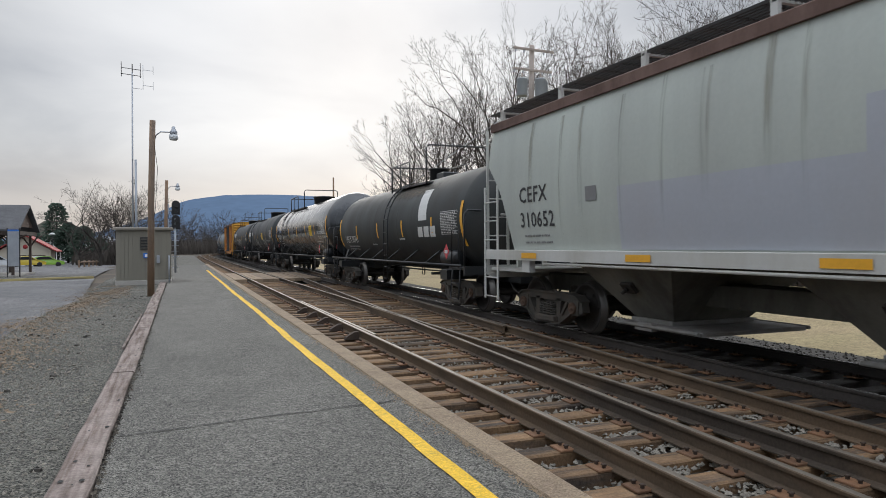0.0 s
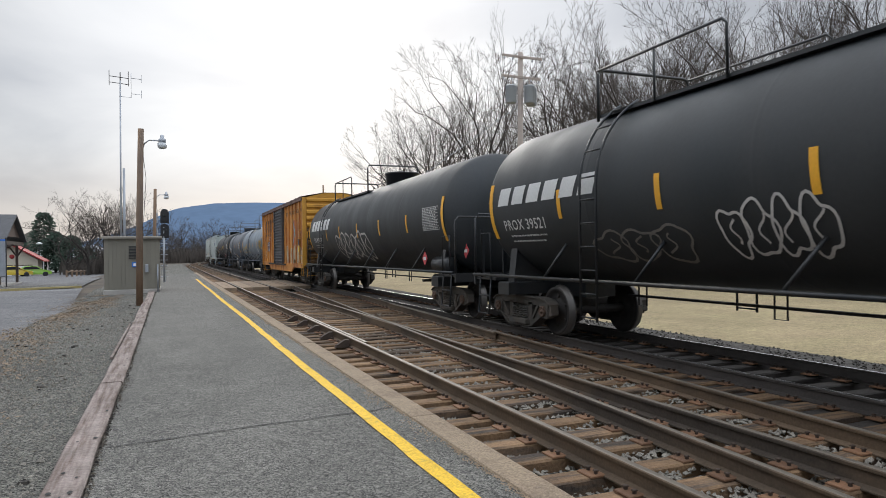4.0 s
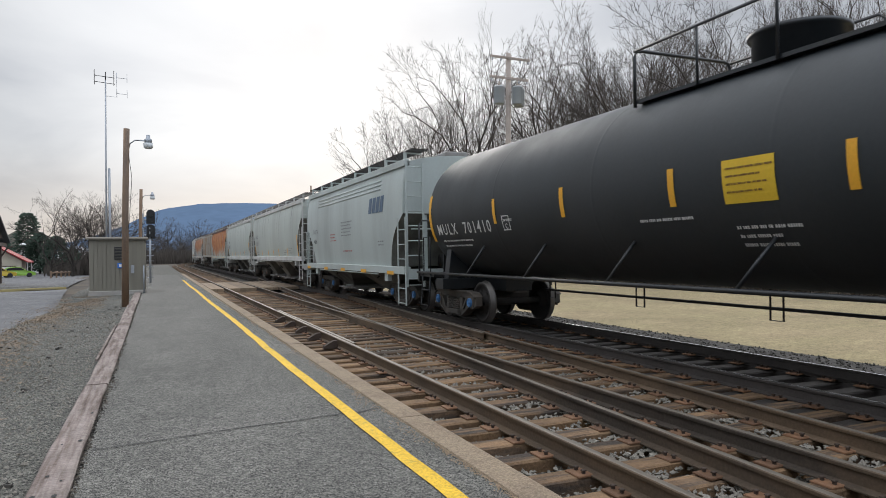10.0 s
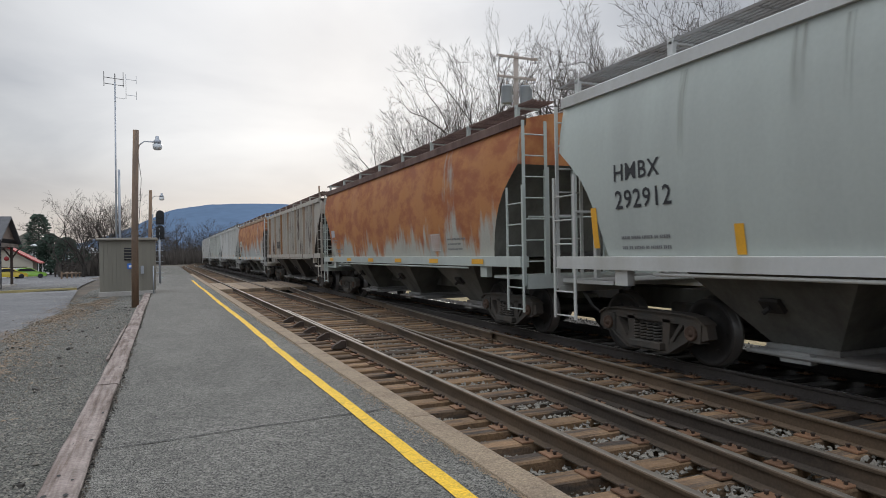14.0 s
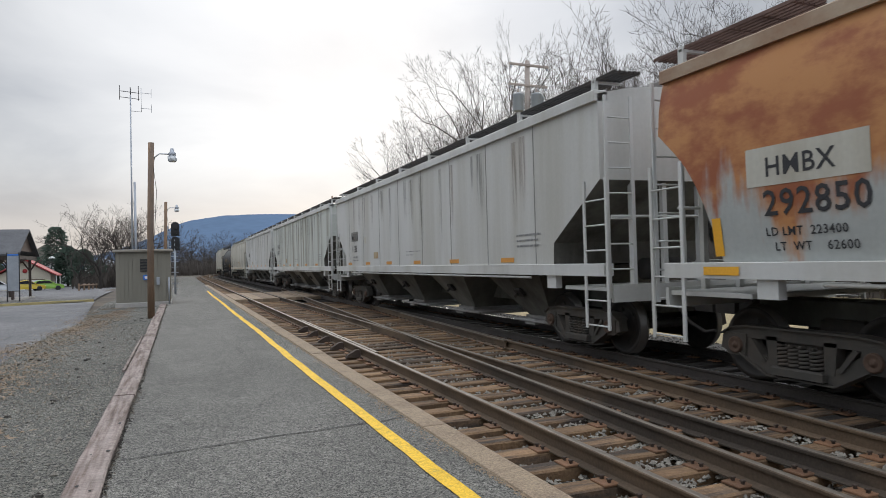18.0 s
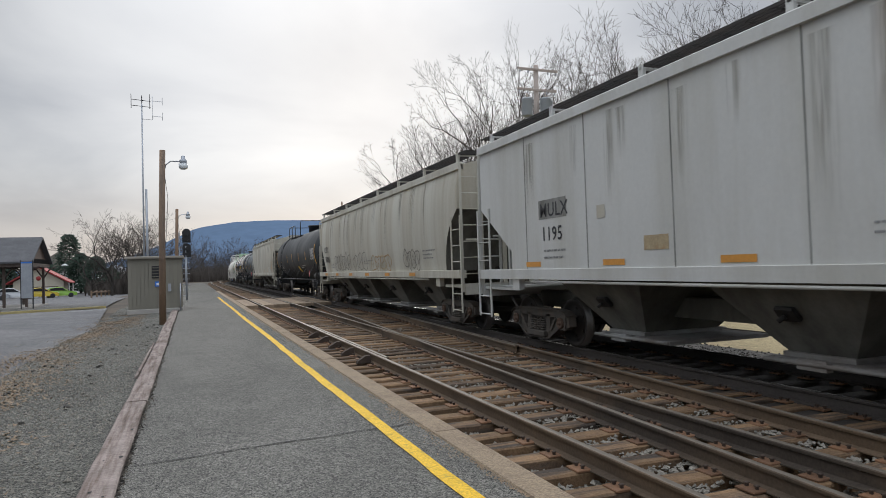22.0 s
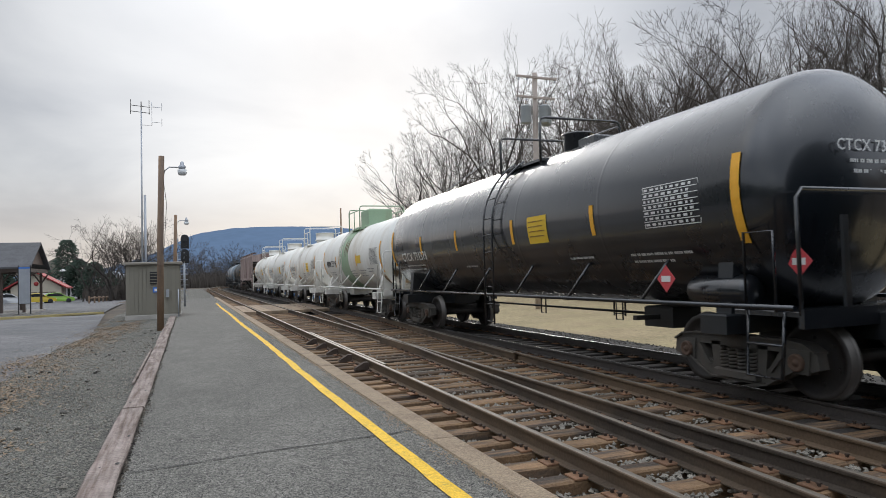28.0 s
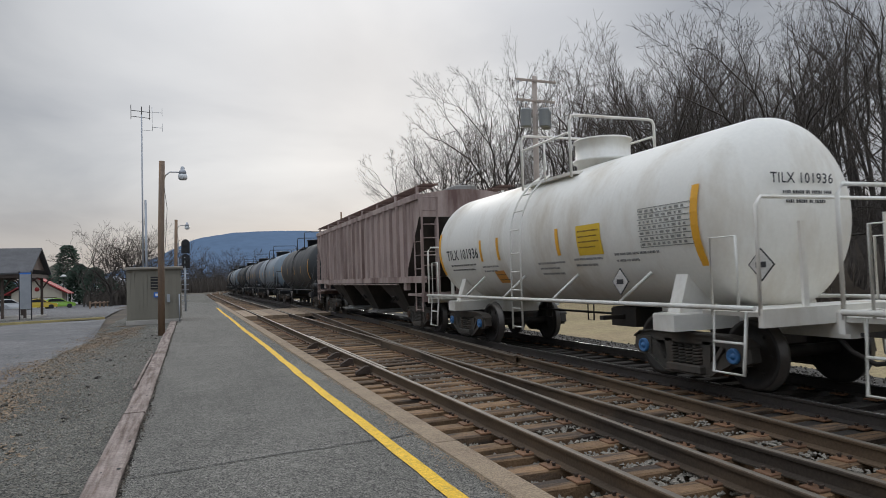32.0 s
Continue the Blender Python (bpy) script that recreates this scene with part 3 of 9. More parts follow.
    for _ in range(2600):
        y = 2.0 + 34 * rng.random() ** 1.5
        x = -0.535 + 0.03 * abs(rng.gauss(0, 1)) * (0.4 + abs(noise.noise((0, y * 0.7, 1))) * 2)
        r = rng.uniform(0.004, 0.014)
        b.add([(x - r, y, 0.006), (x, y - r, 0.006), (x + r, y + r * 0.3, 0.006), (x, y + r, 0.006), (x, y, 0.008 + r * 0.8)], [(0, 1, 4), (1, 2, 4), (2, 3, 4), (3, 0, 4)])
    part("crumbs", b.mesh("crumbs", M["ballast"]), plat, kind="stuff")
    # pale grit swept against the curb stones
    b = MB()
    for _ in range(2600):
        y = 2.5 + 26 * rng.random() ** 1.6
        x = 2.118 - 0.05 * abs(rng.gauss(0, 1)) * (0.3 + abs(noise.noise((3, y * 0.8, 1))) * 2.2)
        r = rng.uniform(0.003, 0.010)
        b.add([(x - r, y, 0.006), (x, y - r, 0.006), (x + r, y + r * 0.3, 0.006), (x, y + r, 0.006), (x, y, 0.008 + r * 0.8)], [(0, 1, 4), (1, 2, 4), (2, 3, 4), (3, 0, 4)])
    part("grit", b.mesh("grit", M["leaves"]), plat, kind="stuff")


make_platform()

# ---- tracks ----
RAIL_PROF = [(-0.075, -0.172), (0.075, -0.172), (0.075, -0.160), (0.012, -0.140), (0.009, -0.045), (0.036, -0.034), (0.037, -0.012), (0.030, -0.004),
             (-0.030, -0.004), (-0.037, -0.012), (-0.036, -0.034), (-0.009, -0.045), (-0.012, -0.140), (-0.075, -0.160)]


def rail_mesh(name, pts, material, prof=RAIL_PROF):
    """A rail along points (x, y, heading)."""
    b, n = MB(), len(prof)
    vs = [(x + px * math.cos(a), y - px * math.sin(a), pz) for x, y, a in pts for px, pz in prof]
    m = len(pts)
    fs = [(i * n + k, i * n + (k + 1) % n, (i + 1) * n + (k + 1) % n, (i + 1) * n + k) for i in range(m - 1) for k in range(n)]
    fs += [tuple(range(n))[::-1], tuple((m - 1) * n + k for k in range(n))]
    b.add(vs, fs)
    return b.mesh(name, material)


HEAD_PROF = [(-0.030, -0.0035), (0.030, -0.0035), (0.022, 0.0), (-0.022, 0.0)]


def path_pts(d, s0=-14, s1=250):
    ss = [s0 + i * 4.0 for i in range(int((BEND_AT - s0) / 4) + 1)] + [BEND_AT + i * 5.0 for i in range(1, int((s1 - BEND_AT) / 5))]
    return [line(s, d) for s in ss]


def cross_pts(x0, k, y0, y1, n=12):
    a = math.atan(k)
    return [(x0 + k * y, y, a) for y in (y0 + (y1 - y0) * i / n for i in range(n + 1))]


XA, XC, XE, XF = 3.165, 4.67, 6.7475, 8.2525
track_near = thing("track_1", "rusty side track with weathered timber ties", "railway track", kind="structure")
track_main = thing("track_2", "oil-dark main track carrying the freight train", "railway track", kind="structure")
crossover = thing("track_3", "crossover rails with frog and guard rails", "railway track", kind="structure")


def lay_rail(parent, pts, mm, label="", head="railhead"):
    r = part("rail", rail_mesh("rail", pts, mm), parent, label=label)
    part("railhead", rail_mesh("railhead", pts, M[head], HEAD_PROF), r)


for X in (XA, XC):
    lay_rail(track_near, path_pts(X - MAIN_X), M["rail"], "brown rusted rail with a dull worn head" if X == XA else "")
for X in (XE, XF):
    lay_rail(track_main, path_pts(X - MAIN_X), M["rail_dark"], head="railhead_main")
XK, X0B = 0.058, 3.80
lay_rail(crossover, cross_pts(X0B, XK, -10, 47), M["rail"])
lay_rail(crossover, cross_pts(X0B + 1.505, XK, -10, 47), M["rail"])
# guard rails with their braces
for gx, y0, y1, k in ((XA + 0.085, 11.6, 19.6, 0.0), (X0B + 1.505 - 0.085 + 0.0, 11.8, 20.0, XK)):
    lay_rail(crossover, cross_pts(gx, k, y0, y1, 2), M["rail"])
    for i in range(5):
        yb = y0 + 0.7 + i * 1.35
        xb = (gx - 0.085 if k == 0 else gx + 0.085) + k * yb
        sgn = -1 if k == 0 else 1
        b = MB().prism([(0.03, -0.17), (0.30, -0.17), (0.28, -0.12), (0.12, -0.03), (0.04, -0.03)], -0.06, 0.06, "xz")
        part("rail_brace", b.mesh("rail_brace", M["spike"]), crossover, Matrix.Translation((xb + sgn * 0.02, yb, 0)) @ (Matrix.Rotation(math.pi, 4, "Z") if sgn < 0 else Matrix()))
b = MB()
for y0, y1, x0 in ((13.6, 16.8, XC - 0.07), (13.6, 16.8, XC + 0.07)):
    b.box(x0 - 0.03, x0 + 0.03, y0, y1, -0.17, -0.01)
part("frog", b.mesh("frog", M["rail"]), crossover, label="worn steel frog casting")


def tie_mesh(length, seed):
    r = random.Random(seed)
    b = MB()
    w, n = 0.115, 4
    vs = []
    for i in range(n + 1):
        x = -length / 2 + length * i / n
        j = lambda a: a * r.uniform(-1, 1)
        z = -0.172 + j(0.006)
        vs += [(x + j(0.015), -w + j(0.008), -0.36), (x, -w + j(0.01), z - 0.015), (x, -w + 0.02, z), (x, w - 0.02, z + j(0.004)), (x, w + j(0.01), z - 0.015), (x, w + j(0.008), -0.36)]
    fs = [(i * 6 + k, i * 6 + k + 1, (i + 1) * 6 + k + 1, (i + 1) * 6 + k) for i in range(n) for k in range(5)]
    fs += [(0, 1, 2, 3, 4, 5), tuple(n * 6 + k for k in range(6))[::-1]]
    return b.add(vs, fs)


def plate_mesh():
    b = MB().box(-0.19, 0.19, -0.095, 0.095, -0.172, -0.155, 0.006)
    for x in (-0.115, 0.115):
        for y in (-0.05, 0.05):
            b.box(x - 0.011, x + 0.011, y - 0.011, y + 0.011, -0.156, -0.132)
            b.box(x - 0.018, x + 0.018, y - 0.016, y + 0.016, -0.134, -0.122, 0.005)
    me = b.mesh("tie_plate", M["plate"])
    me.materials.append(M["spike"])
    for p in me.polygons:
        p.material_index = 1 if p.center.z > -0.152 else 0
    return me


def lay_ties():
    ties = [tie_mesh(2.62, i).mesh("tie", M["tie"]) for i in range(4)]
    longs = [tie_mesh(4.2, 10 + i).mesh("tie", M["tie"]) for i in range(3)]
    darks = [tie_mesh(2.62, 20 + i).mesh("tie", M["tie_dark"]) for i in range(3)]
    plate = plate_mesh()
    r = random.Random(3)
    far1, far2 = MB(), MB()
    s = 1.0 - 0.495 * 24
    i = 0
    while s < 200:
        yj = s + r.uniform(-0.03, 0.03)
        near = s < 62
        if near:
            cx = (XA + XC) / 2 + r.uniform(-0.05, 0.05)
            lng = s < 31
            me = longs[i % 3] if lng else ties[i % 4]
            t = part("tie", me, track_near, pose(cx + (0.75 if lng else 0), yj, r.uniform(-0.008, 0.004), 0, 0, r.uniform(-1.2, 1.2)))
            if s < 34:
                rails = [XA, XC] + ([X0B + XK * s, X0B + 1.505 + XK * s] if lng else [])
                for X in rails:
                    if X == XC and abs(X0B + XK * s - XC) < 0.42:
                        continue
                    p = part("tie_plate", plate, track_near, pose(X, yj, 0.002 * r.random(), 0, 0, r.uniform(-1, 1)))
            t2 = part("tie", darks[i % 3], track_main, pose(MAIN_X + r.uniform(-0.05, 0.05), yj + 0.2, -0.02, 0, 0, r.uniform(-1.2, 1.2)))
            if s < 30:
                for X in (XE, XF):
                    part("tie_plate", plate, track_main, pose(X, yj + 0.2, 0))
        else:
            for far, d in ((far1, (XA + XC) / 2 - MAIN_X), (far2, 0.0)):
                x, y, a = line(s, d)
                c, sn = math.cos(a), math.sin(a)
                q = [(-1.3, -0.11), (1.3, -0.11), (1.3, 0.11), (-1.3, 0.11)]
                vs = [(x + px * c + py * sn, y - px * sn + py * c, z) for z in (-0.3, -0.172) for px, py in q]
                far.add(vs, [(4, 5, 6, 7), (0, 1, 5, 4), (1, 2, 6, 5), (2, 3, 7, 6), (3, 0, 4, 7)])
        s += 0.495
        i += 1
    part("far_ties", far1.mesh("far_ties", M["tie"]), track_near, kind="stuff")
    part("far_ties", far2.mesh("far_ties", M["tie_dark"]), track_main, kind="stuff")


def make_ballast():
    b = MB()
    ss = [-14 + 4 * i for i in range(31)] + [BEND_AT + 6 * i for i in range(1, 22)]
    ds = [-5.15, -4.4, -3.6, -2.6, -1.6, -0.75, 0, 0.75, 1.5, 2.4]
    vs = []
    for s in ss:
        for d in ds:
            x, y, _ = line(s, d)
            vs.append((x, y, (-0.285 if d < 1.6 else -0.40) + 0.02 * noise.noise((x, y, 1))))
    n = len(ds)
    b.add(vs, [(j * n + i, j * n + i + 1, (j + 1) * n + i + 1, (j + 1) * n + i) for j in range(len(ss) - 1) for i in range(n - 1)], True)
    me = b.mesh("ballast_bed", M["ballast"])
    me.materials.append(M["ballast_oil_shade"])
    # the strip under the train takes the oily colour with shade in it
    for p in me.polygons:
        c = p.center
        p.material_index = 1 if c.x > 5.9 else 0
    thing("ballast_bed", "grey-brown crushed stone ballast, oily and painted shade-dark along the main track", "ballast", kind="structure", data=me)
    # loose stones
    r = random.Random(11)
    shapes = []
    for k in range(6):
        pts = []
        for v in ((1, 0, 0), (-1, 0, 0), (0, 1, 0), (0, -1, 0), (0, 0, 1), (0, 0, -1)):
            q = Vector(v) * r.uniform(0.6, 1.1) + Vector((r.uniform(-.25, .25), r.uniform(-.25, .25), r.uniform(-.25, .25)))
            pts.append(q)
        shapes.append(pts)
    F8 = [(0, 2, 4), (2, 1, 4), (1, 3, 4), (3, 0, 4), (2, 0, 5), (1, 2, 5), (3, 1, 5), (0, 3, 5)]
    for name, label, x0, x1, count, z, mm, ymax in (("ballast_stones", "pale angular ballast stones between the ties", 2.45, 6.3, 34000, -0.222, "stone", 30),
                                                    ("gravel_stones", "loose grey gravel stones", -3.6, -0.86, 12000, 0.0, "stone", 22),
                                                    ("cinders", "dark loose cinders along the grass", 9.3, 11.6, 2600, None, "cinder", 30)):
        b = MB()
        for _ in range(count):
            y = 1.5 + (ymax - 1.5) * r.random() ** 1.7
            x = r.uniform(x0, x1)
            rad = r.uniform(0.012, 0.038) if name != "gravel_stones" else r.uniform(0.006, 0.024) * (1.6 if r.random() < 0.03 else 1.0)
            if name == "gravel_stones":
                zz = -0.104 + 0.055 * (x + 3.4) / 2.66
            else:
                zz = -0.22 - 0.28 * (x - 8.9) / 2.7
                if z is not None:
                    # cribs are filled in the middle of the track and swept low beside the rails and towards the curb
                    low = max(0.0, 1 - min(abs(x - q) for q in (XA, XC)) / 0.30)
                    zz = -0.222 - 0.055 * low - (0.05 if x < XA - 0.1 else 0.0) + 0.03 * noise.noise((x * 1.5, y * 1.1, 4))
                    if x > 5.7 and r.random() < 0.65:
                        continue
            a = r.uniform(0, 6.28)
            c, s = math.cos(a), math.sin(a)
            sh = shapes[r.randrange(6)]
            b.add([(x + rad * (p.x * c - p.y * s), y + rad * (p.x * s + p.y * c), zz + rad * (0.5 + p.z * 0.7)) for p in sh], F8)
        me = bpy.data.meshes.new(name)
        me.from_pydata(b.v, [], b.f)
        me.materials.append(M[mm])
        thing(name, label, "gravel", kind="stuff", data=me)


make_ballast()


def clods():
    """Dark lumps of broken asphalt lying on the gravel shoulder."""
    r = random.Random(29)
    for k in range(70):
        y = 3.2 + 22 * r.random() ** 1.4
        x = -0.95 - 1.9 * r.random()
        w = r.uniform(0.02, 0.055)
        b = MB()
        n = 7
        ring = [(w * r.uniform(0.7, 1.2) * math.cos(6.283 * i / n), w * r.uniform(0.7, 1.2) * math.sin(6.283 * i / n)) for i in range(n)]
        vs = [(px, py, -0.02) for px, py in ring] + [(px * 0.7, py * 0.7, w * r.uniform(0.35, 0.6)) for px, py in ring]
        b.add(vs, [(i, (i + 1) % n, n + (i + 1) % n, n + i) for i in range(n)] + [tuple(range(n, 2 * n))])
        thing("clod", "dark broken lump of asphalt on the gravel", "stone", "clods on the shoulder", data=b.mesh("clod", M["cinder"]), m=pose(x, y, -0.098 + 0.055 * (x + 3.4) / 2.66))


clods()


def leaf_strip():
    """Dead leaves and tan grit drifted along the edge of the lot."""
    r = random.Random(17)
    b = MB()
    while len(b.f) < 21000:
        y = 3.0 + 29 * r.random() ** 1.3
        x = -2.72 + 0.25 * math.sin(y * 0.3) + r.gauss(0, 0.42)
        if noise.noise((x * 1.3, y * 0.5, 7)) + 0.25 * r.uniform(-1, 1) < -0.05 or x > -1.2:
            continue
        s = r.uniform(0.016, 0.056)
        a = r.uniform(0, 6.28)
        c, sn = s * math.cos(a), s * math.sin(a)
        z = -0.098 + 0.055 * (x + 3.4) / 2.66 if x > -3.2 else -0.082
        h1, h2 = r.uniform(0.004, 0.02), r.uniform(0.004, 0.025)
        b.add([(x - c, y - sn, z + h1), (x - sn * 0.5, y + c * 0.5, z), (x + c, y + sn, z + h2), (x + sn * 0.5, y - c * 0.5, z + 0.004)], [(0, 1, 3), (1, 2, 3)])
    me = bpy.data.meshes.new("leaf_litter")
    me.from_pydata(b.v, [], b.f)
    me.materials.append(M["leaves"])
    thing("leaf_litter", "tan dead leaves along the lot's edge", "leaves", kind="stuff", data=me)


leaf_strip()


# ---- freight cars: local +y runs along the train, the rail top is z = 0 ----
def paint(name, color, rough=0.5, second=RUST, amount=0.12, sscale=1.0, stretch=(1, 1, 0.35), edge=0.1, var=0.12, coat=0.0, **k):
    return mat(name, color, rough, var=var, scale=0.7, fine=18, bump=0.04, second=second, amount=amount, sscale=sscale, stretch=stretch, edge=edge, coat=coat, **k)


P = {
    "tank_black": paint("black_tank_paint", (0.019, 0.022, 0.025), 0.32, (0.045, 0.042, 0.039), 0.25, 0.8, edge=0.2),
    "tank_gloss": paint("glossy_black_tank_paint", (0.0060, 0.0077, 0.0105), 0.24, (0.018, 0.020, 0.024), 0.25, 0.8, edge=0.2, spec=0.6),
    "tank_matt": paint("faded_black_tank_paint", (0.022, 0.027, 0.030), 0.46, (0.044, 0.045, 0.045), 0.35, 0.8, edge=0.2, spec=0.45),
    "tank_brown": paint("sooty_slate_paint", (0.017, 0.024, 0.026), 0.5, (0.045, 0.041, 0.036), 0.36, 0.6, edge=0.2, spec=0.5),
    "tank_bluegrey": paint("blue_grey_tank_paint", (0.078, 0.094, 0.118), 0.42, (0.15, 0.145, 0.14), 0.3, 0.7, edge=0.2),
    "tank_grey": paint("grey_tank_paint", (0.18, 0.235, 0.285), 0.42, (0.14, 0.13, 0.12), 0.3, 0.7, edge=0.2),
    "tank_teal": paint("dark_teal_tank_paint", (0.025, 0.045, 0.06), 0.33, (0.05, 0.06, 0.066), 0.25, 0.8, edge=0.2),
    "tank_white": paint("white_tank_paint", (0.77, 0.755, 0.70), 0.45, (0.50, 0.43, 0.33), 0.2, 0.9, edge=0.15, var=0.05),
    "tank_stain": paint("stained_white_tank_paint", (0.76, 0.75, 0.70), 0.5, (0.56, 0.50, 0.40), 0.27, 0.8, edge=0.15, var=0.06),
    "green": paint("pale_green_paint", (0.30, 0.42, 0.28), 0.5, (0.27, 0.30, 0.20), 0.25, 1.4, var=0.08),
    "seam": paint("grimy_weld_seam", (0.30, 0.30, 0.28), 0.7, (0.16, 0.155, 0.135), 0.45, 2.0, (1, 1, 0.5), 0.15, 0.1),
    "hop_white": paint("white_hopper_paint", (0.56, 0.56, 0.535), 0.5, (0.40, 0.385, 0.33), 0.28, 0.55, (1, 1.2, 0.12), 0.16, 0.05),
    "hop_stained": paint("streaked_grey_hopper_paint", (0.52, 0.54, 0.495), 0.55, (0.19, 0.175, 0.125), 0.33, 0.9, (1, 1.8, 0.07), 0.11, 0.07),
    "hop_grey": paint("pale_grey_hopper_paint", (0.48, 0.52, 0.475), 0.5, (0.37, 0.385, 0.36), 0.3, 0.5, (1, 1, 0.12), 0.2, 0.05),
    "hop_tan": paint("tan_grey_hopper_paint", (0.52, 0.505, 0.435), 0.6, (0.33, 0.28, 0.20), 0.30, 0.9, (1, 1.4, 0.08), 0.2, 0.07),
    "hop_blue": paint("blue_grey_hopper_paint", (0.47, 0.52, 0.495), 0.45, (0.34, 0.36, 0.34), 0.22, 0.5, (1, 1, 0.15), 0.2, 0.05),
    "hop_rust": paint("rusted_grey_hopper_paint", (0.40, 0.40, 0.36), 0.6, (0.46, 0.165, 0.055), 0.60, 0.7, (1, 1.1, 0.16), 0.07, 0.1),
    "hop_rust2": paint("half_rusted_grey_hopper_paint", (0.40, 0.41, 0.40), 0.6, (0.38, 0.15, 0.055), 0.55, 0.75, (1, 0.9, 0.4), 0.07, 0.12),
    "hop_ribbed": paint("peeling_tan_hopper_paint", (0.42, 0.385, 0.33), 0.7, (0.085, 0.045, 0.035), 0.27, 1.5, (1, 1.6, 0.32), 0.05, 0.12),
    "hop_pink": paint("faded_pink_brown_hopper_paint", (0.40, 0.315, 0.285), 0.7, (0.15, 0.095, 0.085), 0.36, 1.2, (1, 1, 0.2), 0.12, 0.1),
    "lavender": paint("lavender_patch_paint", (0.41, 0.43, 0.475), 0.5, (0.40, 0.40, 0.42), 0.3, 0.6, edge=0.2, var=0.04),
    "box_yellow": paint("faded_orange_yellow_boxcar_paint", (0.56, 0.235, 0.042), 0.6, (0.29, 0.10, 0.035), 0.42, 1.3, (1, 1, 0.4), 0.10, 0.12),
    "box_end": paint("yellow_boxcar_end_paint", (0.55, 0.27, 0.03), 0.6, (0.28, 0.12, 0.03), 0.3, 1.0, (1, 1, 0.6), 0.15, 0.1),
    "box_soot": paint("sooty_boxcar_end_paint", (0.055, 0.040, 0.026), 0.75, (0.22, 0.105, 0.03), 0.38, 1.0, (1, 1, 0.6), 0.2, 0.15),
    "box_door": paint("grey_black_door_paint", (0.05, 0.053, 0.06), 0.6, (0.10, 0.10, 0.10), 0.3, 1.2, edge=0.15),
    "roof_rust": paint("rusty_roof_paint", (0.17, 0.105, 0.085), 0.75, (0.09, 0.055, 0.045), 0.4, 1.2, edge=0.15),
    "roof_grey": paint("galvanised_roof", (0.27, 0.27, 0.26), 0.6, (0.16, 0.13, 0.11), 0.4, 1.0, edge=0.15),
    # hopper undersides: grime, with the shade beneath a car painted into the grey
    "under": paint("grimy_shaded_underside", (0.20, 0.195, 0.170), 0.7, (0.045, 0.040, 0.033), 0.46, 0.9, edge=0.2),
    # deeper brown for the ribbed hoppers' undersides
    "under_dark": paint("dark_brown_underside", (0.070, 0.060, 0.050), 0.75, (0.025, 0.022, 0.019), 0.5, 0.9, edge=0.2),
    "sooty": paint("sooty_steel", (0.019, 0.018, 0.017), 0.65, (0.06, 0.048, 0.04), 0.35, 1.5, edge=0.15),
    "truck": paint("grimy_truck_casting", (0.062, 0.057, 0.049), 0.75, (0.11, 0.088, 0.070), 0.35, 2.5, edge=0.15),
    "wheel": paint("rusty_wheel_steel", (0.036, 0.030, 0.026), 0.6, (0.03, 0.028, 0.027), 0.4, 3, edge=0.15),
    "tread": mat("bright_wheel_tread", (0.13, 0.12, 0.11), 0.42, 0.6, var=0.1, bump=0.03),
    "cap_rust": mat("rusty_bearing_cap", (0.105, 0.065, 0.045), 0.8, 0.1, var=0.25, bump=0.1),
    "cap_blue": mat("blue_bearing_cap", (0.05, 0.17, 0.38), 0.5, 0.0, var=0.2, bump=0.1),
    "yellow": mat("yellow_reflector", (0.80, 0.40, 0.03), 0.5, var=0.1, bump=0.02),
    "yellow_lab": mat("yellow_decal", (0.72, 0.47, 0.03), 0.55, var=0.08, bump=0.02),
    "orange_lab": mat("orange_reflector", (0.62, 0.28, 0.05), 0.5, var=0.15, bump=0.02),
    "white_let": mat("white_lettering", (0.66, 0.66, 0.64), 0.6, var=0.12, bump=0.0),
    "black_let": mat("black_lettering", (0.03, 0.03, 0.033), 0.6, var=0.1, bump=0.0),
    "grey_let": mat("faded_grey_lettering", (0.20, 0.20, 0.20), 0.6, var=0.12, bump=0.0),
    "yellow_let": mat("faded_yellow_lettering", (0.62, 0.37, 0.03), 0.6, var=0.15, bump=0.0),
    "blue_let": mat("blue_logo_paint", (0.07, 0.12, 0.19), 0.5, var=0.1, bump=0.0),
    "red_let": mat("red_lettering", (0.45, 0.10, 0.09), 0.6, var=0.15, bump=0.0),
    "navy": mat("navy_panel_paint", (0.022, 0.035, 0.10), 0.6, var=0.2, bump=0.0),
    "placard": mat("red_hazard_placard", (0.55, 0.06, 0.07), 0.5, var=0.1, bump=0.0),
    "tag_white": mat("spray_paint_white", (0.55, 0.53, 0.50), 0.7, var=0.2, bump=0.0),
    "tag_faint": mat("faded_spray_paint", (0.19, 0.175, 0.155), 0.7, var=0.3, bump=0.0),
    "tag_blue": mat("spray_paint_blue", (0.23, 0.32, 0.32), 0.7, var=0.2, bump=0.0),
    "tag_pale": mat("spray_paint_pale", (0.42, 0.33, 0.20), 0.7, var=0.25, bump=0.0, second=(0.36, 0.17, 0.06), amount=0.35, sscale=3),
    "red_rust": mat("faded_red_emblem_paint", (0.36, 0.10, 0.045), 0.7, var=0.2, bump=0.0, second=(0.42, 0.17, 0.04), amount=0.4, sscale=2.5),
    "brown_let": mat("faded_brown_lettering", (0.13, 0.065, 0.03), 0.7, var=0.2, bump=0.0),
}


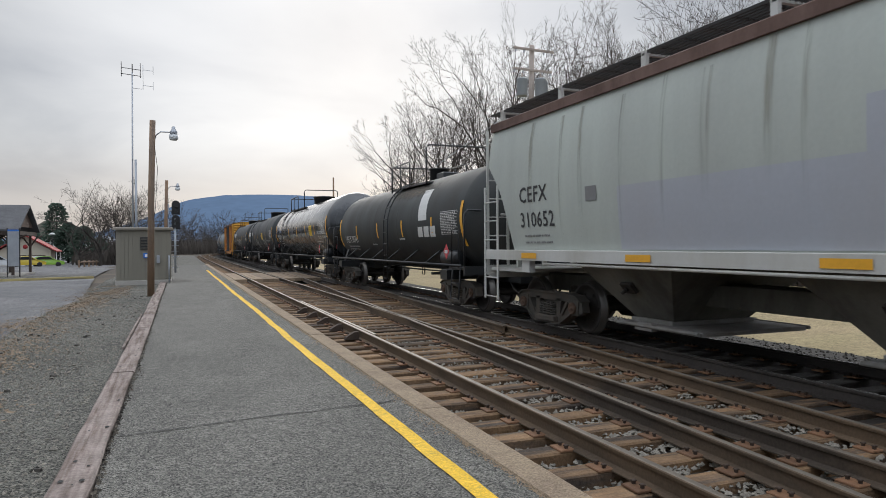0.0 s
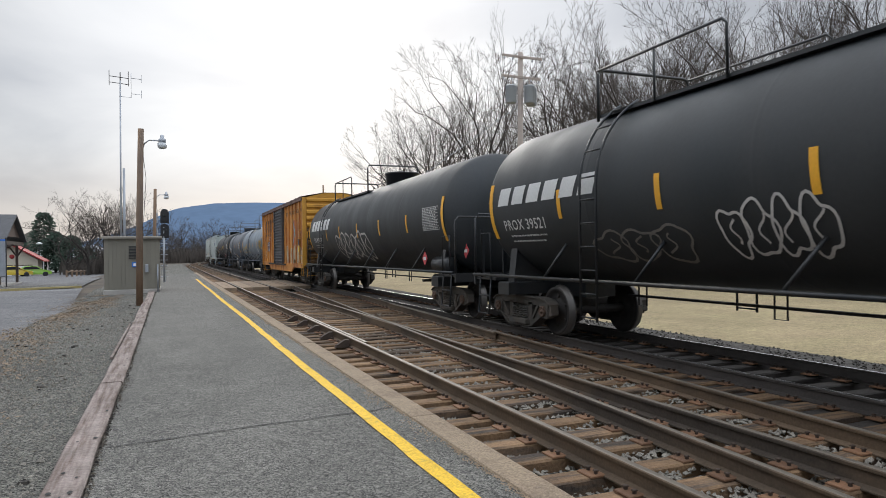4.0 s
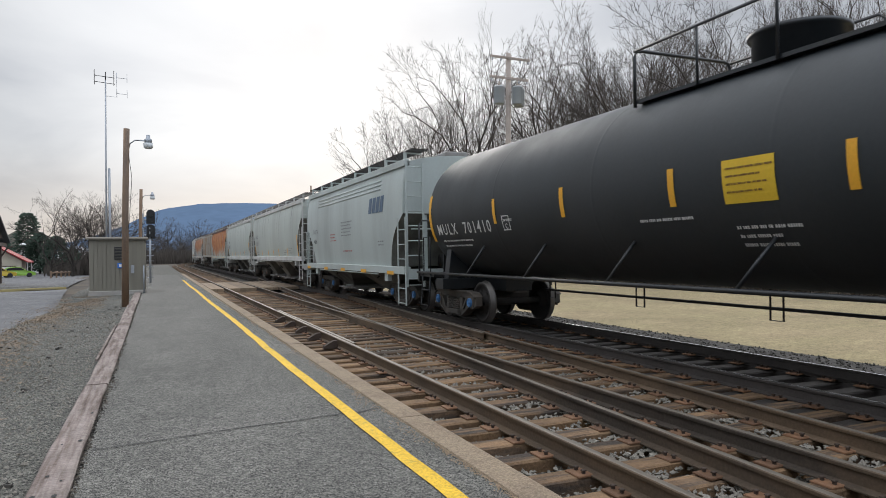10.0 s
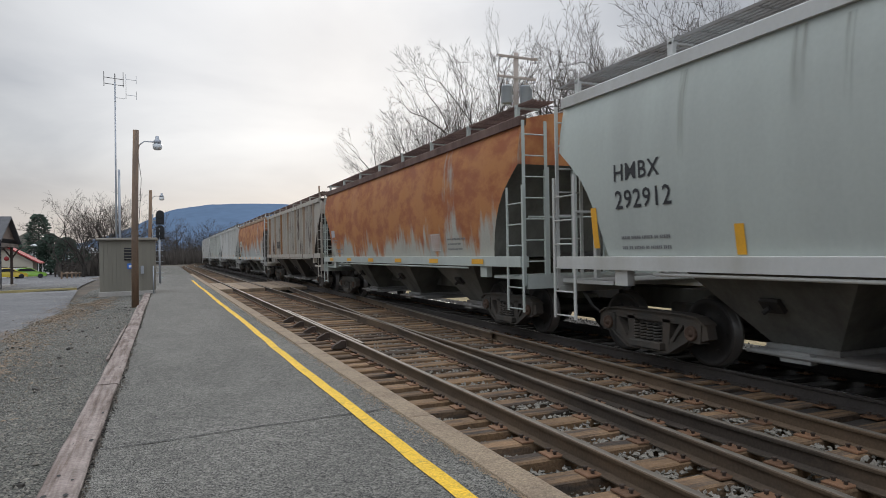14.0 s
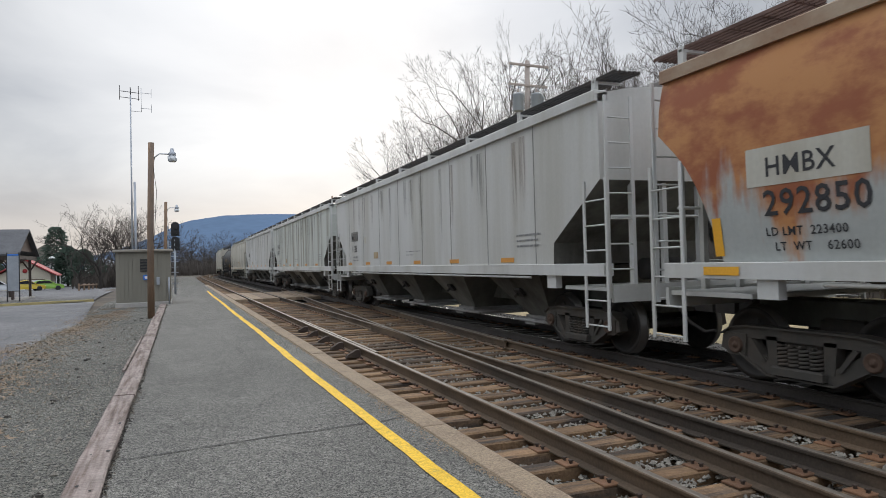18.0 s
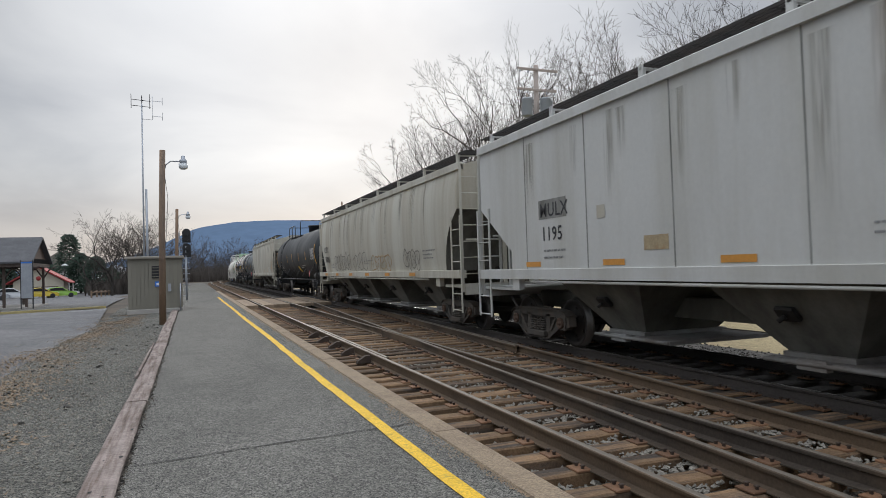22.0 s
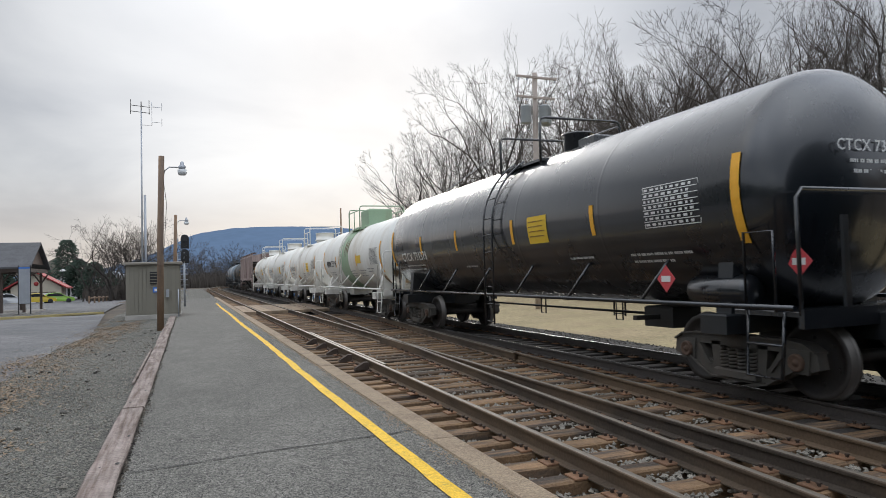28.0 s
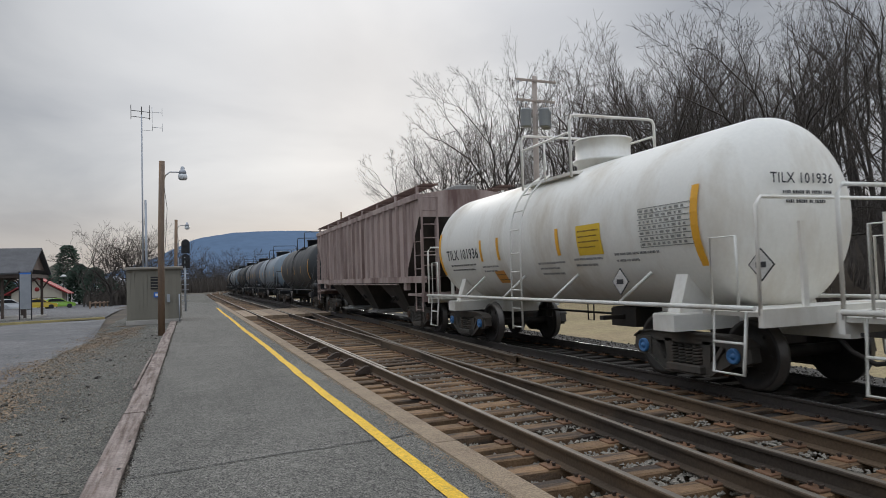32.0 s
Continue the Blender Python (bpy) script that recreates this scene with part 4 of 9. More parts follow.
def soft_stain(name, color, dense):
    """A spill that thins out towards the edge of its patch, with ragged runs."""
    m = mat(name, color, 0.75, var=0.2, bump=0.0)
    n, l = m.node_tree.nodes, m.node_tree.links
    co = n.new("ShaderNodeTexCoord")
    sh = n.new("ShaderNodeVectorMath"); sh.operation = "SUBTRACT"; sh.inputs[1].default_value = (0.5, 0.5, 0.5)
    l.new(co.outputs["Generated"], sh.inputs[0])
    ln = n.new("ShaderNodeVectorMath"); ln.operation = "LENGTH"
    sq = n.new("ShaderNodeVectorMath"); sq.operation = "MULTIPLY"; sq.inputs[1].default_value = (0.0, 1.0, 1.0)
    l.new(sh.outputs[0], sq.inputs[0]); l.new(sq.outputs[0], ln.inputs[0])
    nz = n.new("ShaderNodeTexNoise"); nz.inputs["Scale"].default_value = 7.0; nz.inputs["Detail"].default_value = 4
    mp = n.new("ShaderNodeMapping"); mp.inputs["Scale"].default_value = (1, 2.2, 0.5)
    l.new(co.outputs["Object"], mp.inputs["Vector"]); l.new(mp.outputs[0], nz.inputs["Vector"])
    ad = n.new("ShaderNodeMath"); ad.operation = "MULTIPLY_ADD"; ad.inputs[1].default_value = 0.34
    l.new(nz.outputs[0], ad.inputs[0]); l.new(ln.outputs["Value"], ad.inputs[2])
    al = n.new("ShaderNodeMapRange"); al.interpolation_type = "SMOOTHSTEP"
    al.inputs["From Min"].default_value, al.inputs["From Max"].default_value = 0.50, 0.26
    al.inputs["To Min"].default_value, al.inputs["To Max"].default_value = 0.0, dense
    l.new(ad.outputs[0], al.inputs["Value"]); l.new(al.outputs[0], n["Principled BSDF"].inputs["Alpha"])
    return m


def run_stain(name, color, dense):
    """Grime washed down a wall: full at its head, broken into threads and fading towards its foot and sides."""
    m = mat(name, color, 0.75, var=0.2, bump=0.0)
    n, l = m.node_tree.nodes, m.node_tree.links
    co = n.new("ShaderNodeTexCoord")
    sp = n.new("ShaderNodeSeparateXYZ"); l.new(co.outputs["Generated"], sp.inputs[0])

    def fade(v, a, c):
        r = n.new("ShaderNodeMapRange"); r.interpolation_type = "SMOOTHSTEP"
        r.inputs["From Min"].default_value, r.inputs["From Max"].default_value = a, c
        l.new(v, r.inputs["Value"])
        return r.outputs[0]

    def times(a, b):
        k = n.new("ShaderNodeMath"); k.operation = "MULTIPLY"
        l.new(a, k.inputs[0])
        if isinstance(b, float):
            k.inputs[1].default_value = b
        else:
            l.new(b, k.inputs[1])
        return k.outputs[0]
    mp = n.new("ShaderNodeMapping"); mp.inputs["Scale"].default_value = (1, 9.0, 0.55)
    l.new(co.outputs["Object"], mp.inputs["Vector"])
    nz = n.new("ShaderNodeTexNoise"); nz.inputs["Scale"].default_value, nz.inputs["Detail"].default_value = 1.6, 5
    l.new(mp.outputs[0], nz.inputs["Vector"])
    side = times(fade(sp.outputs["Y"], 0.0, 0.35), fade(sp.outputs["Y"], 1.0, 0.65))
    al = times(times(side, fade(sp.outputs["Z"], 0.0, 0.75)), times(fade(nz.outputs[0], 0.30, 0.68), dense))
    l.new(al, n["Principled BSDF"].inputs["Alpha"])
    return m


def rust_wash(name, grey, bright, dark, z_low, z_soft):
    """Grey paint eaten by rust from the roof edge down, in runs of uneven length with darker blotches."""
    m = paint(name, grey, 0.6, (0.33, 0.34, 0.32), 0.3, 0.6, (1, 1, 0.2), 0.2, 0.08)
    n, l = m.node_tree.nodes, m.node_tree.links
    b = n["Principled BSDF"]
    under = b.inputs["Base Color"].links[0].from_socket
    co = n.new("ShaderNodeTexCoord")

    def cloud(scale, stretch, detail=5, rough=0.6):
        mp = n.new("ShaderNodeMapping"); mp.inputs["Scale"].default_value = stretch
        l.new(co.outputs["Object"], mp.inputs["Vector"])
        t = n.new("ShaderNodeTexNoise"); t.inputs["Scale"].default_value, t.inputs["Detail"].default_value = scale, detail
        t.inputs["Roughness"].default_value = rough
        l.new(mp.outputs[0], t.inputs["Vector"])
        return t.outputs[0]

    def fade(v, a, c, lo=0.0, hi=1.0):
        r = n.new("ShaderNodeMapRange"); r.interpolation_type = "SMOOTHSTEP"
        r.inputs["From Min"].default_value, r.inputs["From Max"].default_value = a, c
        r.inputs["To Min"].default_value, r.inputs["To Max"].default_value = lo, hi
        l.new(v, r.inputs["Value"])
        return r.outputs[0]

    sp = n.new("ShaderNodeSeparateXYZ"); l.new(co.outputs["Object"], sp.inputs[0])
    hi = n.new("ShaderNodeMapRange"); hi.clamp = False
    hi.inputs["From Min"].default_value, hi.inputs["From Max"].default_value = z_low, z_low + z_soft
    l.new(sp.outputs["Z"], hi.inputs["Value"])
    runs = n.new("ShaderNodeMath"); runs.operation = "MULTIPLY_ADD"; runs.inputs[1].default_value = 5.2
    l.new(cloud(1.1, (1, 1, 0.10)), runs.inputs[0])
    cap = n.new("ShaderNodeMath"); cap.operation = "MINIMUM"; cap.inputs[1].default_value = 1.25
    l.new(hi.outputs[0], cap.inputs[0]); l.new(cap.outputs[0], runs.inputs[2])
    spots = n.new("ShaderNodeMath"); spots.operation = "MULTIPLY_ADD"; spots.inputs[1].default_value = 1.6
    l.new(cloud(3.0, (1, 1, 0.5)), spots.inputs[0]); l.new(runs.outputs[0], spots.inputs[2])
    cover = fade(spots.outputs[0], 3.3, 4.05)
    tone = n.new("ShaderNodeMix"); tone.data_type = "RGBA"
    tone.inputs[6].default_value, tone.inputs[7].default_value = (*bright, 1), (*dark, 1)
    l.new(fade(cloud(2.1, (1, 0.55, 1.0), 6, 0.65), 0.39, 0.63), tone.inputs[0])
    mx = n.new("ShaderNodeMix"); mx.data_type = "RGBA"
    l.new(cover, mx.inputs[0]); l.new(under, mx.inputs[6]); l.new(tone.outputs[2], mx.inputs[7])
    l.new(mx.outputs[2], b.inputs["Base Color"])
    return m


P["hop_rust2"] = rust_wash("half_rusted_grey_hopper_paint", (0.44, 0.46, 0.44), (0.48, 0.22, 0.08), (0.30, 0.095, 0.04), 1.85, 0.9)
P["hop_rust"] = rust_wash("rusted_grey_hopper_paint", (0.44, 0.43, 0.37), (0.46, 0.19, 0.06), (0.33, 0.10, 0.035), 1.55, 0.75)
P["rib_rust"] = paint("ochre_rusted_rib_paint", (0.30, 0.155, 0.07), 0.7, (0.40, 0.36, 0.30), 0.45, 0.8, (1, 1, 0.25), 0.1, 0.12)
P["chord_tan"] = paint("rust_washed_chord_paint", (0.40, 0.31, 0.22), 0.65, (0.26, 0.14, 0.08), 0.35, 1.2, (1, 0.5, 1), 0.15, 0.1)
P["tag_beige"] = mat("faded_spray_paint_beige", (0.46, 0.40, 0.32), 0.7, var=0.2, bump=0.0)
for key, value in (("Coat Weight", 0.9), ("Coat Roughness", 0.12), ("Coat IOR", 1.5)):
    P["tank_gloss"].node_tree.nodes["Principled BSDF"].inputs[key].default_value = value
P["spill"] = soft_stain("brown_spill_stain", (0.12, 0.075, 0.035), 0.9)
P["run"] = soft_stain("rust_run_stain", (0.26, 0.10, 0.055), 0.75)
P["dust_film"] = soft_stain("pale_dust_film", (0.42, 0.39, 0.32), 0.7)
P["soot_film"] = soft_stain("brown_soot_film", (0.13, 0.105, 0.08), 0.6)
P["dark_run"] = run_stain("dark_grime_run", (0.10, 0.092, 0.070), 0.50)
P["brown_run"] = run_stain("brown_rust_run", (0.26, 0.16, 0.085), 0.42)
P["pale_run"] = run_stain("tan_grime_run", (0.31, 0.285, 0.22), 0.45)
P["rust_film"] = soft_stain("tan_rust_film", (0.40, 0.27, 0.13), 0.6)

WHEEL_R = 0.457


def wheelset_mesh():
    def make():
        b = MB()
        for sx in (-1, 1):
            prof = [(0.66, 0.09), (0.66, 0.15), (0.70, 0.18), (0.715, 0.36), (0.675, 0.385), (0.675, 0.475), (0.70, 0.485), (0.715, 0.465),
                    (0.72, WHEEL_R), (0.815, 0.448), (0.815, 0.385), (0.765, 0.365), (0.755, 0.20), (0.80, 0.15), (0.80, 0.09)]
            b.lathe([(sx * o, r) for o, r in prof], "x", 28)
            for k in range(6):
                t = k * math.pi / 3
                b.box(sx * 0.76 - 0.02, sx * 0.76 + 0.02, 0.27 * math.cos(t) - 0.02, 0.27 * math.cos(t) + 0.02, 0.27 * math.sin(t) - 0.02, 0.27 * math.sin(t) + 0.02)
        b.lathe([(-1.05, 0.075), (-0.82, 0.085), (-0.5, 0.08), (0.5, 0.08), (0.82, 0.085), (1.05, 0.075)], "x", 12)
        me = b.mesh("wheelset", P["wheel"])
        me.materials.append(P["tread"])
        for p in me.polygons:
            rads = [math.hypot(me.vertices[i].co.y, me.vertices[i].co.z) for i in p.vertices]
            p.material_index = 1 if min(rads) > 0.44 and len(p.vertices) == 4 else 0
        return me
    return cached("wheelset", make)


def side_frame_mesh():
    def make():
        b = MB()
        x0, x1 = -0.075, 0.075
        b.prism([(-1.16, 0.40), (-1.13, 0.57), (-0.98, 0.655), (-0.72, 0.685), (0.72, 0.685), (0.98, 0.655), (1.13, 0.57), (1.16, 0.40),
                 (1.05, 0.36), (0.99, 0.50), (0.78, 0.555), (-0.78, 0.555), (-0.99, 0.50), (-1.05, 0.36)], x0, x1)
        b.prism([(-1.00, 0.53), (-0.80, 0.56), (-0.74, 0.50), (-0.36, 0.285), (0.36, 0.285), (0.74, 0.50), (0.80, 0.56), (1.00, 0.53), (0.86, 0.38),
                 (0.44, 0.155), (-0.44, 0.155), (-0.86, 0.38)], x0 * 0.9, x1 * 0.9)
        for s in (-1, 1):
            b.prism([(s * 0.30, 0.25), (s * 0.42, 0.25), (s * 0.46, 0.60), (s * 0.30, 0.60)], x0, x1)
            b.prism([(s * 0.74, 0.27), (s * 0.80, 0.30), (s * 0.76, 0.56), (s * 0.68, 0.56)], -0.04, 0.04)
        b.box(-0.16, 0.10, -0.34, 0.34, 0.175, 0.275, 0.02)
        # flanges along the top and bottom members, pedestal jaws over the bearings
        top = [(-1.13, 0.57), (-0.98, 0.655), (-0.72, 0.685), (0.72, 0.685), (0.98, 0.655), (1.13, 0.57)]
        low = [(-0.86, 0.38), (-0.44, 0.155), (0.44, 0.155), (0.86, 0.38)]
        for line_, t in ((top, 0.022), (low, -0.022)):
            for (ya, za), (yb, zb) in zip(line_, line_[1:]):
                b.prism([(ya, za), (yb, zb), (yb, zb + t), (ya, za + t)], -0.115, 0.10)
        for sgn in (-1, 1):
            b.prism([(sgn * 0.76, 0.33), (sgn * 1.03, 0.33), (sgn * 1.06, 0.60), (sgn * 0.74, 0.60)], -0.095, 0.06)
            b.prism([(sgn * 0.46, 0.30), (sgn * 0.52, 0.30), (sgn * 0.72, 0.54), (sgn * 0.66, 0.56)], -0.10, 0.05)
        return b.mesh("side_frame", P["truck"])
    return cached("side_frame", make)


def spring_mesh():
    def make():
        b = MB()
        for y in (-0.21, -0.07, 0.07, 0.21):
            pts = []
            for i in range(50):
                t = i / 49 * 5.5 * 2 * math.pi
                pts.append((-0.03 + 0.065 * math.cos(t), y + 0.062 * math.sin(t), 0.28 + 0.24 * i / 49))
            b.tube(pts, 0.019, 5)
        b.box(0.04, 0.08, -0.30, 0.30, 0.27, 0.54)
        return b.mesh("spring_nest", P["truck"])
    return cached("spring", make)


def add_truck(car, y, cap, wheels):
    bol = cached("bolster", lambda: MB().box(-1.02, 1.02, -0.24, 0.24, 0.46, 0.62, 0.03).box(-0.4, 0.4, -0.28, 0.28, 0.60, 0.78, 0.03)
                 .box(-0.9, 0.9, -0.62, -0.52, 0.35, 0.47).box(-0.9, 0.9, 0.52, 0.62, 0.35, 0.47).mesh("truck", P["truck"]))
    tr = part("truck", bol, car, pose(0, y, 0), "grimy cast steel four-wheel truck")
    capm = cached("cap" + cap, lambda: MB().lathe([(-0.07, 0.085), (0.02, 0.105), (0.045, 0.10), (0.05, 0.085), (0.03, 0.06), (0.03, 0.035), (0.055, 0.03), (0.055, 0.0)], "x", 14).mesh("bearing_cap", P[cap]))
    for sx in (-1, 1):
        part("side_frame", side_frame_mesh(), tr, pose(sx * 1.0, 0, 0, 0, 0, 180 if sx > 0 else 0))
        part("spring_nest", spring_mesh(), tr, pose(sx * 1.03, 0, 0, 0, 0, 180 if sx > 0 else 0))
        for yy in (-0.889, 0.889):
            part("bearing_cap", capm, tr, pose(sx * 1.09, yy, WHEEL_R, 0, 0, 0 if sx > 0 else 180))
    for yy in (-0.889, 0.889):
        w = part("wheelset", wheelset_mesh(), tr, pose(0, yy, WHEEL_R))
        wheels.append((w, yy))
    return tr


def ladder_mesh(key, h, w=0.46, step=0.33, material=None, foot=0.0, r=0.02):
    """Stiles along z with rungs across y, lying in the plane x = 0."""
    def make():
        b = MB()
        for s in (-1, 1):
            b.box(-0.012, 0.012, s * w / 2 - 0.028, s * w / 2 + 0.028, -foot, h)
        return b.mesh("ladder", material)
    return cached(("ladder", key, h, w, foot), make)


def add_ladder(name, parent, m, key, h, w, step, material, foot=0.0, r=0.014):
    """A ladder under its car: the stiles, and every rung as a part of it."""
    lad = part(name, ladder_mesh(key, h, w, step, material, foot), parent, m)
    z = -foot + 0.05
    while z < h:
        part("rung", cached(("rung", key, w), lambda: MB().tube([(0, -w / 2, 0), (0, w / 2, 0)], r, 5).mesh("rung", material)), lad, pose(0, 0, z))
        z += step


TEXTS = {}


def text_obj(parent, body, size, y, z, surf, material, name="lettering", spacing=1.08, label=""):
    """Lettering on the side that faces the platform; its first letter stands at y. surf(z) gives the side's x."""
    key = (body, spacing)
    if key not in TEXTS:
        cu = bpy.data.curves.new("lettering", "FONT")
        cu.body, cu.size, cu.resolution_u, cu.space_character, cu.offset = body, 1.0, 2, spacing, 0.012
        tmp = bpy.data.objects.new("lettering", cu)
        scene.collection.objects.link(tmp)
        bpy.context.view_layer.update()
        me = bpy.data.meshes.new_from_object(tmp.evaluated_get(bpy.context.evaluated_depsgraph_get()))
        TEXTS[key] = ([tuple(v.co) for v in me.vertices], [tuple(p.vertices) for p in me.polygons])
        bpy.data.objects.remove(tmp)
        bpy.data.curves.remove(cu)
        bpy.data.meshes.remove(me)
    vs, fs = TEXTS[key]
    vs = [(surf(z + size * q[1], y - size * q[0]) - 0.009, y - size * q[0], z + size * q[1]) for q in vs]
    b = MB().add(vs, fs)
    me = bpy.data.meshes.new(name)
    me.from_pydata(b.v, [], b.f)
    me.materials.append(material)
    return part(name, me, parent, label=label)


def decal(parent, name, y0, y1, z0, z1, surf, material, lift=0.008, label="", slant=0.0, n=6):
    """A painted or stuck panel that follows the side."""
    vs = []
    for i in range(n + 1):
        z = z0 + (z1 - z0) * i / n
        o = slant * (z - z0)
        vs += [(surf(z, y0) - lift, y0 - o, z), (surf(z, y1) - lift, y1 - o, z)]
    me = bpy.data.meshes.new(name)
    me.from_pydata(vs, [], [(2 * i, 2 * i + 1, 2 * i + 3, 2 * i + 2) for i in range(n)])
    me.materials.append(material)
    return part(name, me, parent, label=label)


def bars(parent, y, z, rows, surf, material, h=0.055, gap=0.09, seed=0):
    """Lines of small lettering as plain bars: rows of widths from y towards -y, downwards from z."""
    h *= 0.72
    r = random.Random(seed)
    vs, fs = [], []
    for k, w in enumerate(rows):
        zz, yy = z - k * gap, y
        left = w
        while left > 0.02:
            for _ in range(r.randint(2, 6)):
                d = h * r.uniform(0.45, 0.8)
                o = len(vs)
                x0, x1 = surf(zz, yy) - 0.009, surf(zz + h, yy) - 0.009
                vs += [(x0, yy, zz), (x0, yy - d, zz), (x1, yy - d, zz + h), (x1, yy, zz + h)]
                fs.append((o, o + 1, o + 2, o + 3))
                yy -= d + h * 0.25
                left -= d + h * 0.25
            yy -= h * 0.6
            left -= h * 0.6
    me = bpy.data.meshes.new("small_lettering")
    me.from_pydata(vs, [], fs)
    me.materials.append(material)
    return part("small_lettering", me, parent, kind="stuff")


def scrawl(parent, y, z, w, h, surf, material, seed, r=0.022, name="graffiti", loops=7, label=""):
    """A sprayed tag of looping strokes."""
    g = random.Random(seed)
    vs, fs = [], []
    n = loops * 12
    pts = []
    for i in range(n):
        f = i / (n - 1)
        a = i / 12 * 2 * math.pi
        pts.append((y - w * f - 0.30 * w / loops * math.sin(a + g.uniform(-.5, .5)), z + h * (0.5 + 0.5 * math.cos(a * 0.5 + seed) * g.uniform(0.5, 1.0))))
    for i in range(n):
        a, c = pts[max(0, i - 1)], pts[min(n - 1, i + 1)]
        d = Vector((c[0] - a[0], c[1] - a[1]))
        d = d.normalized() if d.length > 1e-6 else Vector((1, 0))
        for s in (-1, 1):
            py, pz = pts[i][0] - s * d.y * r, pts[i][1] + s * d.x * r
            vs.append((surf(pz, py) - 0.011, py, pz))
    fs = [(2 * i, 2 * i + 1, 2 * i + 3, 2 * i + 2) for i in range(n - 1)]
    me = bpy.data.meshes.new(name)
    me.from_pydata(vs, [], fs)
    me.materials.append(material)
    return part(name, me, parent, label=label)


def bubble_tag(parent, y, z, w, h, n, surf, material, seed, r=0.03, label=""):
    """A throw-up of n swollen shapes, each an outline with a crooked inner stroke."""
    g = random.Random(seed)
    tag = None

    def stroke(pts, rad, vs, fs):
        o, m = len(vs), len(pts)
        for i in range(m):
            a, c = pts[max(0, i - 1)], pts[min(m - 1, i + 1)]
            d = Vector((c[0] - a[0], c[1] - a[1]))
            d = d.normalized() if d.length > 1e-6 else Vector((1, 0))
            for sgn in (-1, 1):
                py, pz = pts[i][0] - sgn * d.y * rad, pts[i][1] + sgn * d.x * rad
                vs.append((surf(pz, py) - 0.012, py, pz))
        fs.extend((o + 2 * i, o + 2 * i + 1, o + 2 * i + 3, o + 2 * i + 2) for i in range(m - 1))
    for k in range(n):
        vs, fs = [], []
        cy, cz = y - w * (k + 0.5) / n, z + h * (0.5 + g.uniform(-0.06, 0.06))
        ry, rz = w / n * g.uniform(0.52, 0.66), h * g.uniform(0.42, 0.54)
        p1, p2, p3 = g.uniform(0, 6.28), g.uniform(0, 6.28), g.uniform(0.08, 0.2)
        ring = []
        for i in range(33):
            a = 2 * math.pi * i / 32
            q = 1 + p3 * math.sin(3 * a + p1) + 0.08 * math.sin(5 * a + p2)
            ring.append((cy + ry * q * math.cos(a), cz + rz * q * math.sin(a)))
        stroke(ring, r, vs, fs)
        x0, x1 = g.uniform(-0.35, 0.1), g.uniform(-0.1, 0.4)
        stroke([(cy + ry * (x0 + (x1 - x0) * i / 9 + 0.25 * math.sin(i * 0.7 + p1)), cz + rz * (0.55 - 1.1 * i / 9)) for i in range(10)], r * 0.8, vs, fs)
        me = bpy.data.meshes.new("graffiti")
        me.from_pydata(vs, [], fs)
        me.materials.append(material)
        tag = part("graffiti", me, parent, label=label if k == 0 else "")
    return tag


def coupler(car, L):
    me = cached("coupler", lambda: MB().box(-0.11, 0.11, 0.0, 0.75, 0.76, 0.98, 0.02).box(-0.19, 0.17, 0.62, 0.98, 0.72, 1.02, 0.03)
                .tube([(0.28, 0.35, 0.8), (0.26, 0.6, 0.55), (0.2, 0.85, 0.42), (0.15, 1.0, 0.45)], 0.03, 5).mesh("coupler", P["sooty"]))
    for s in (-1, 1):
        part("coupler", me, car, pose(0, s * (L / 2 - 0.95), 0, 0, 0, 0 if s > 0 else 180))


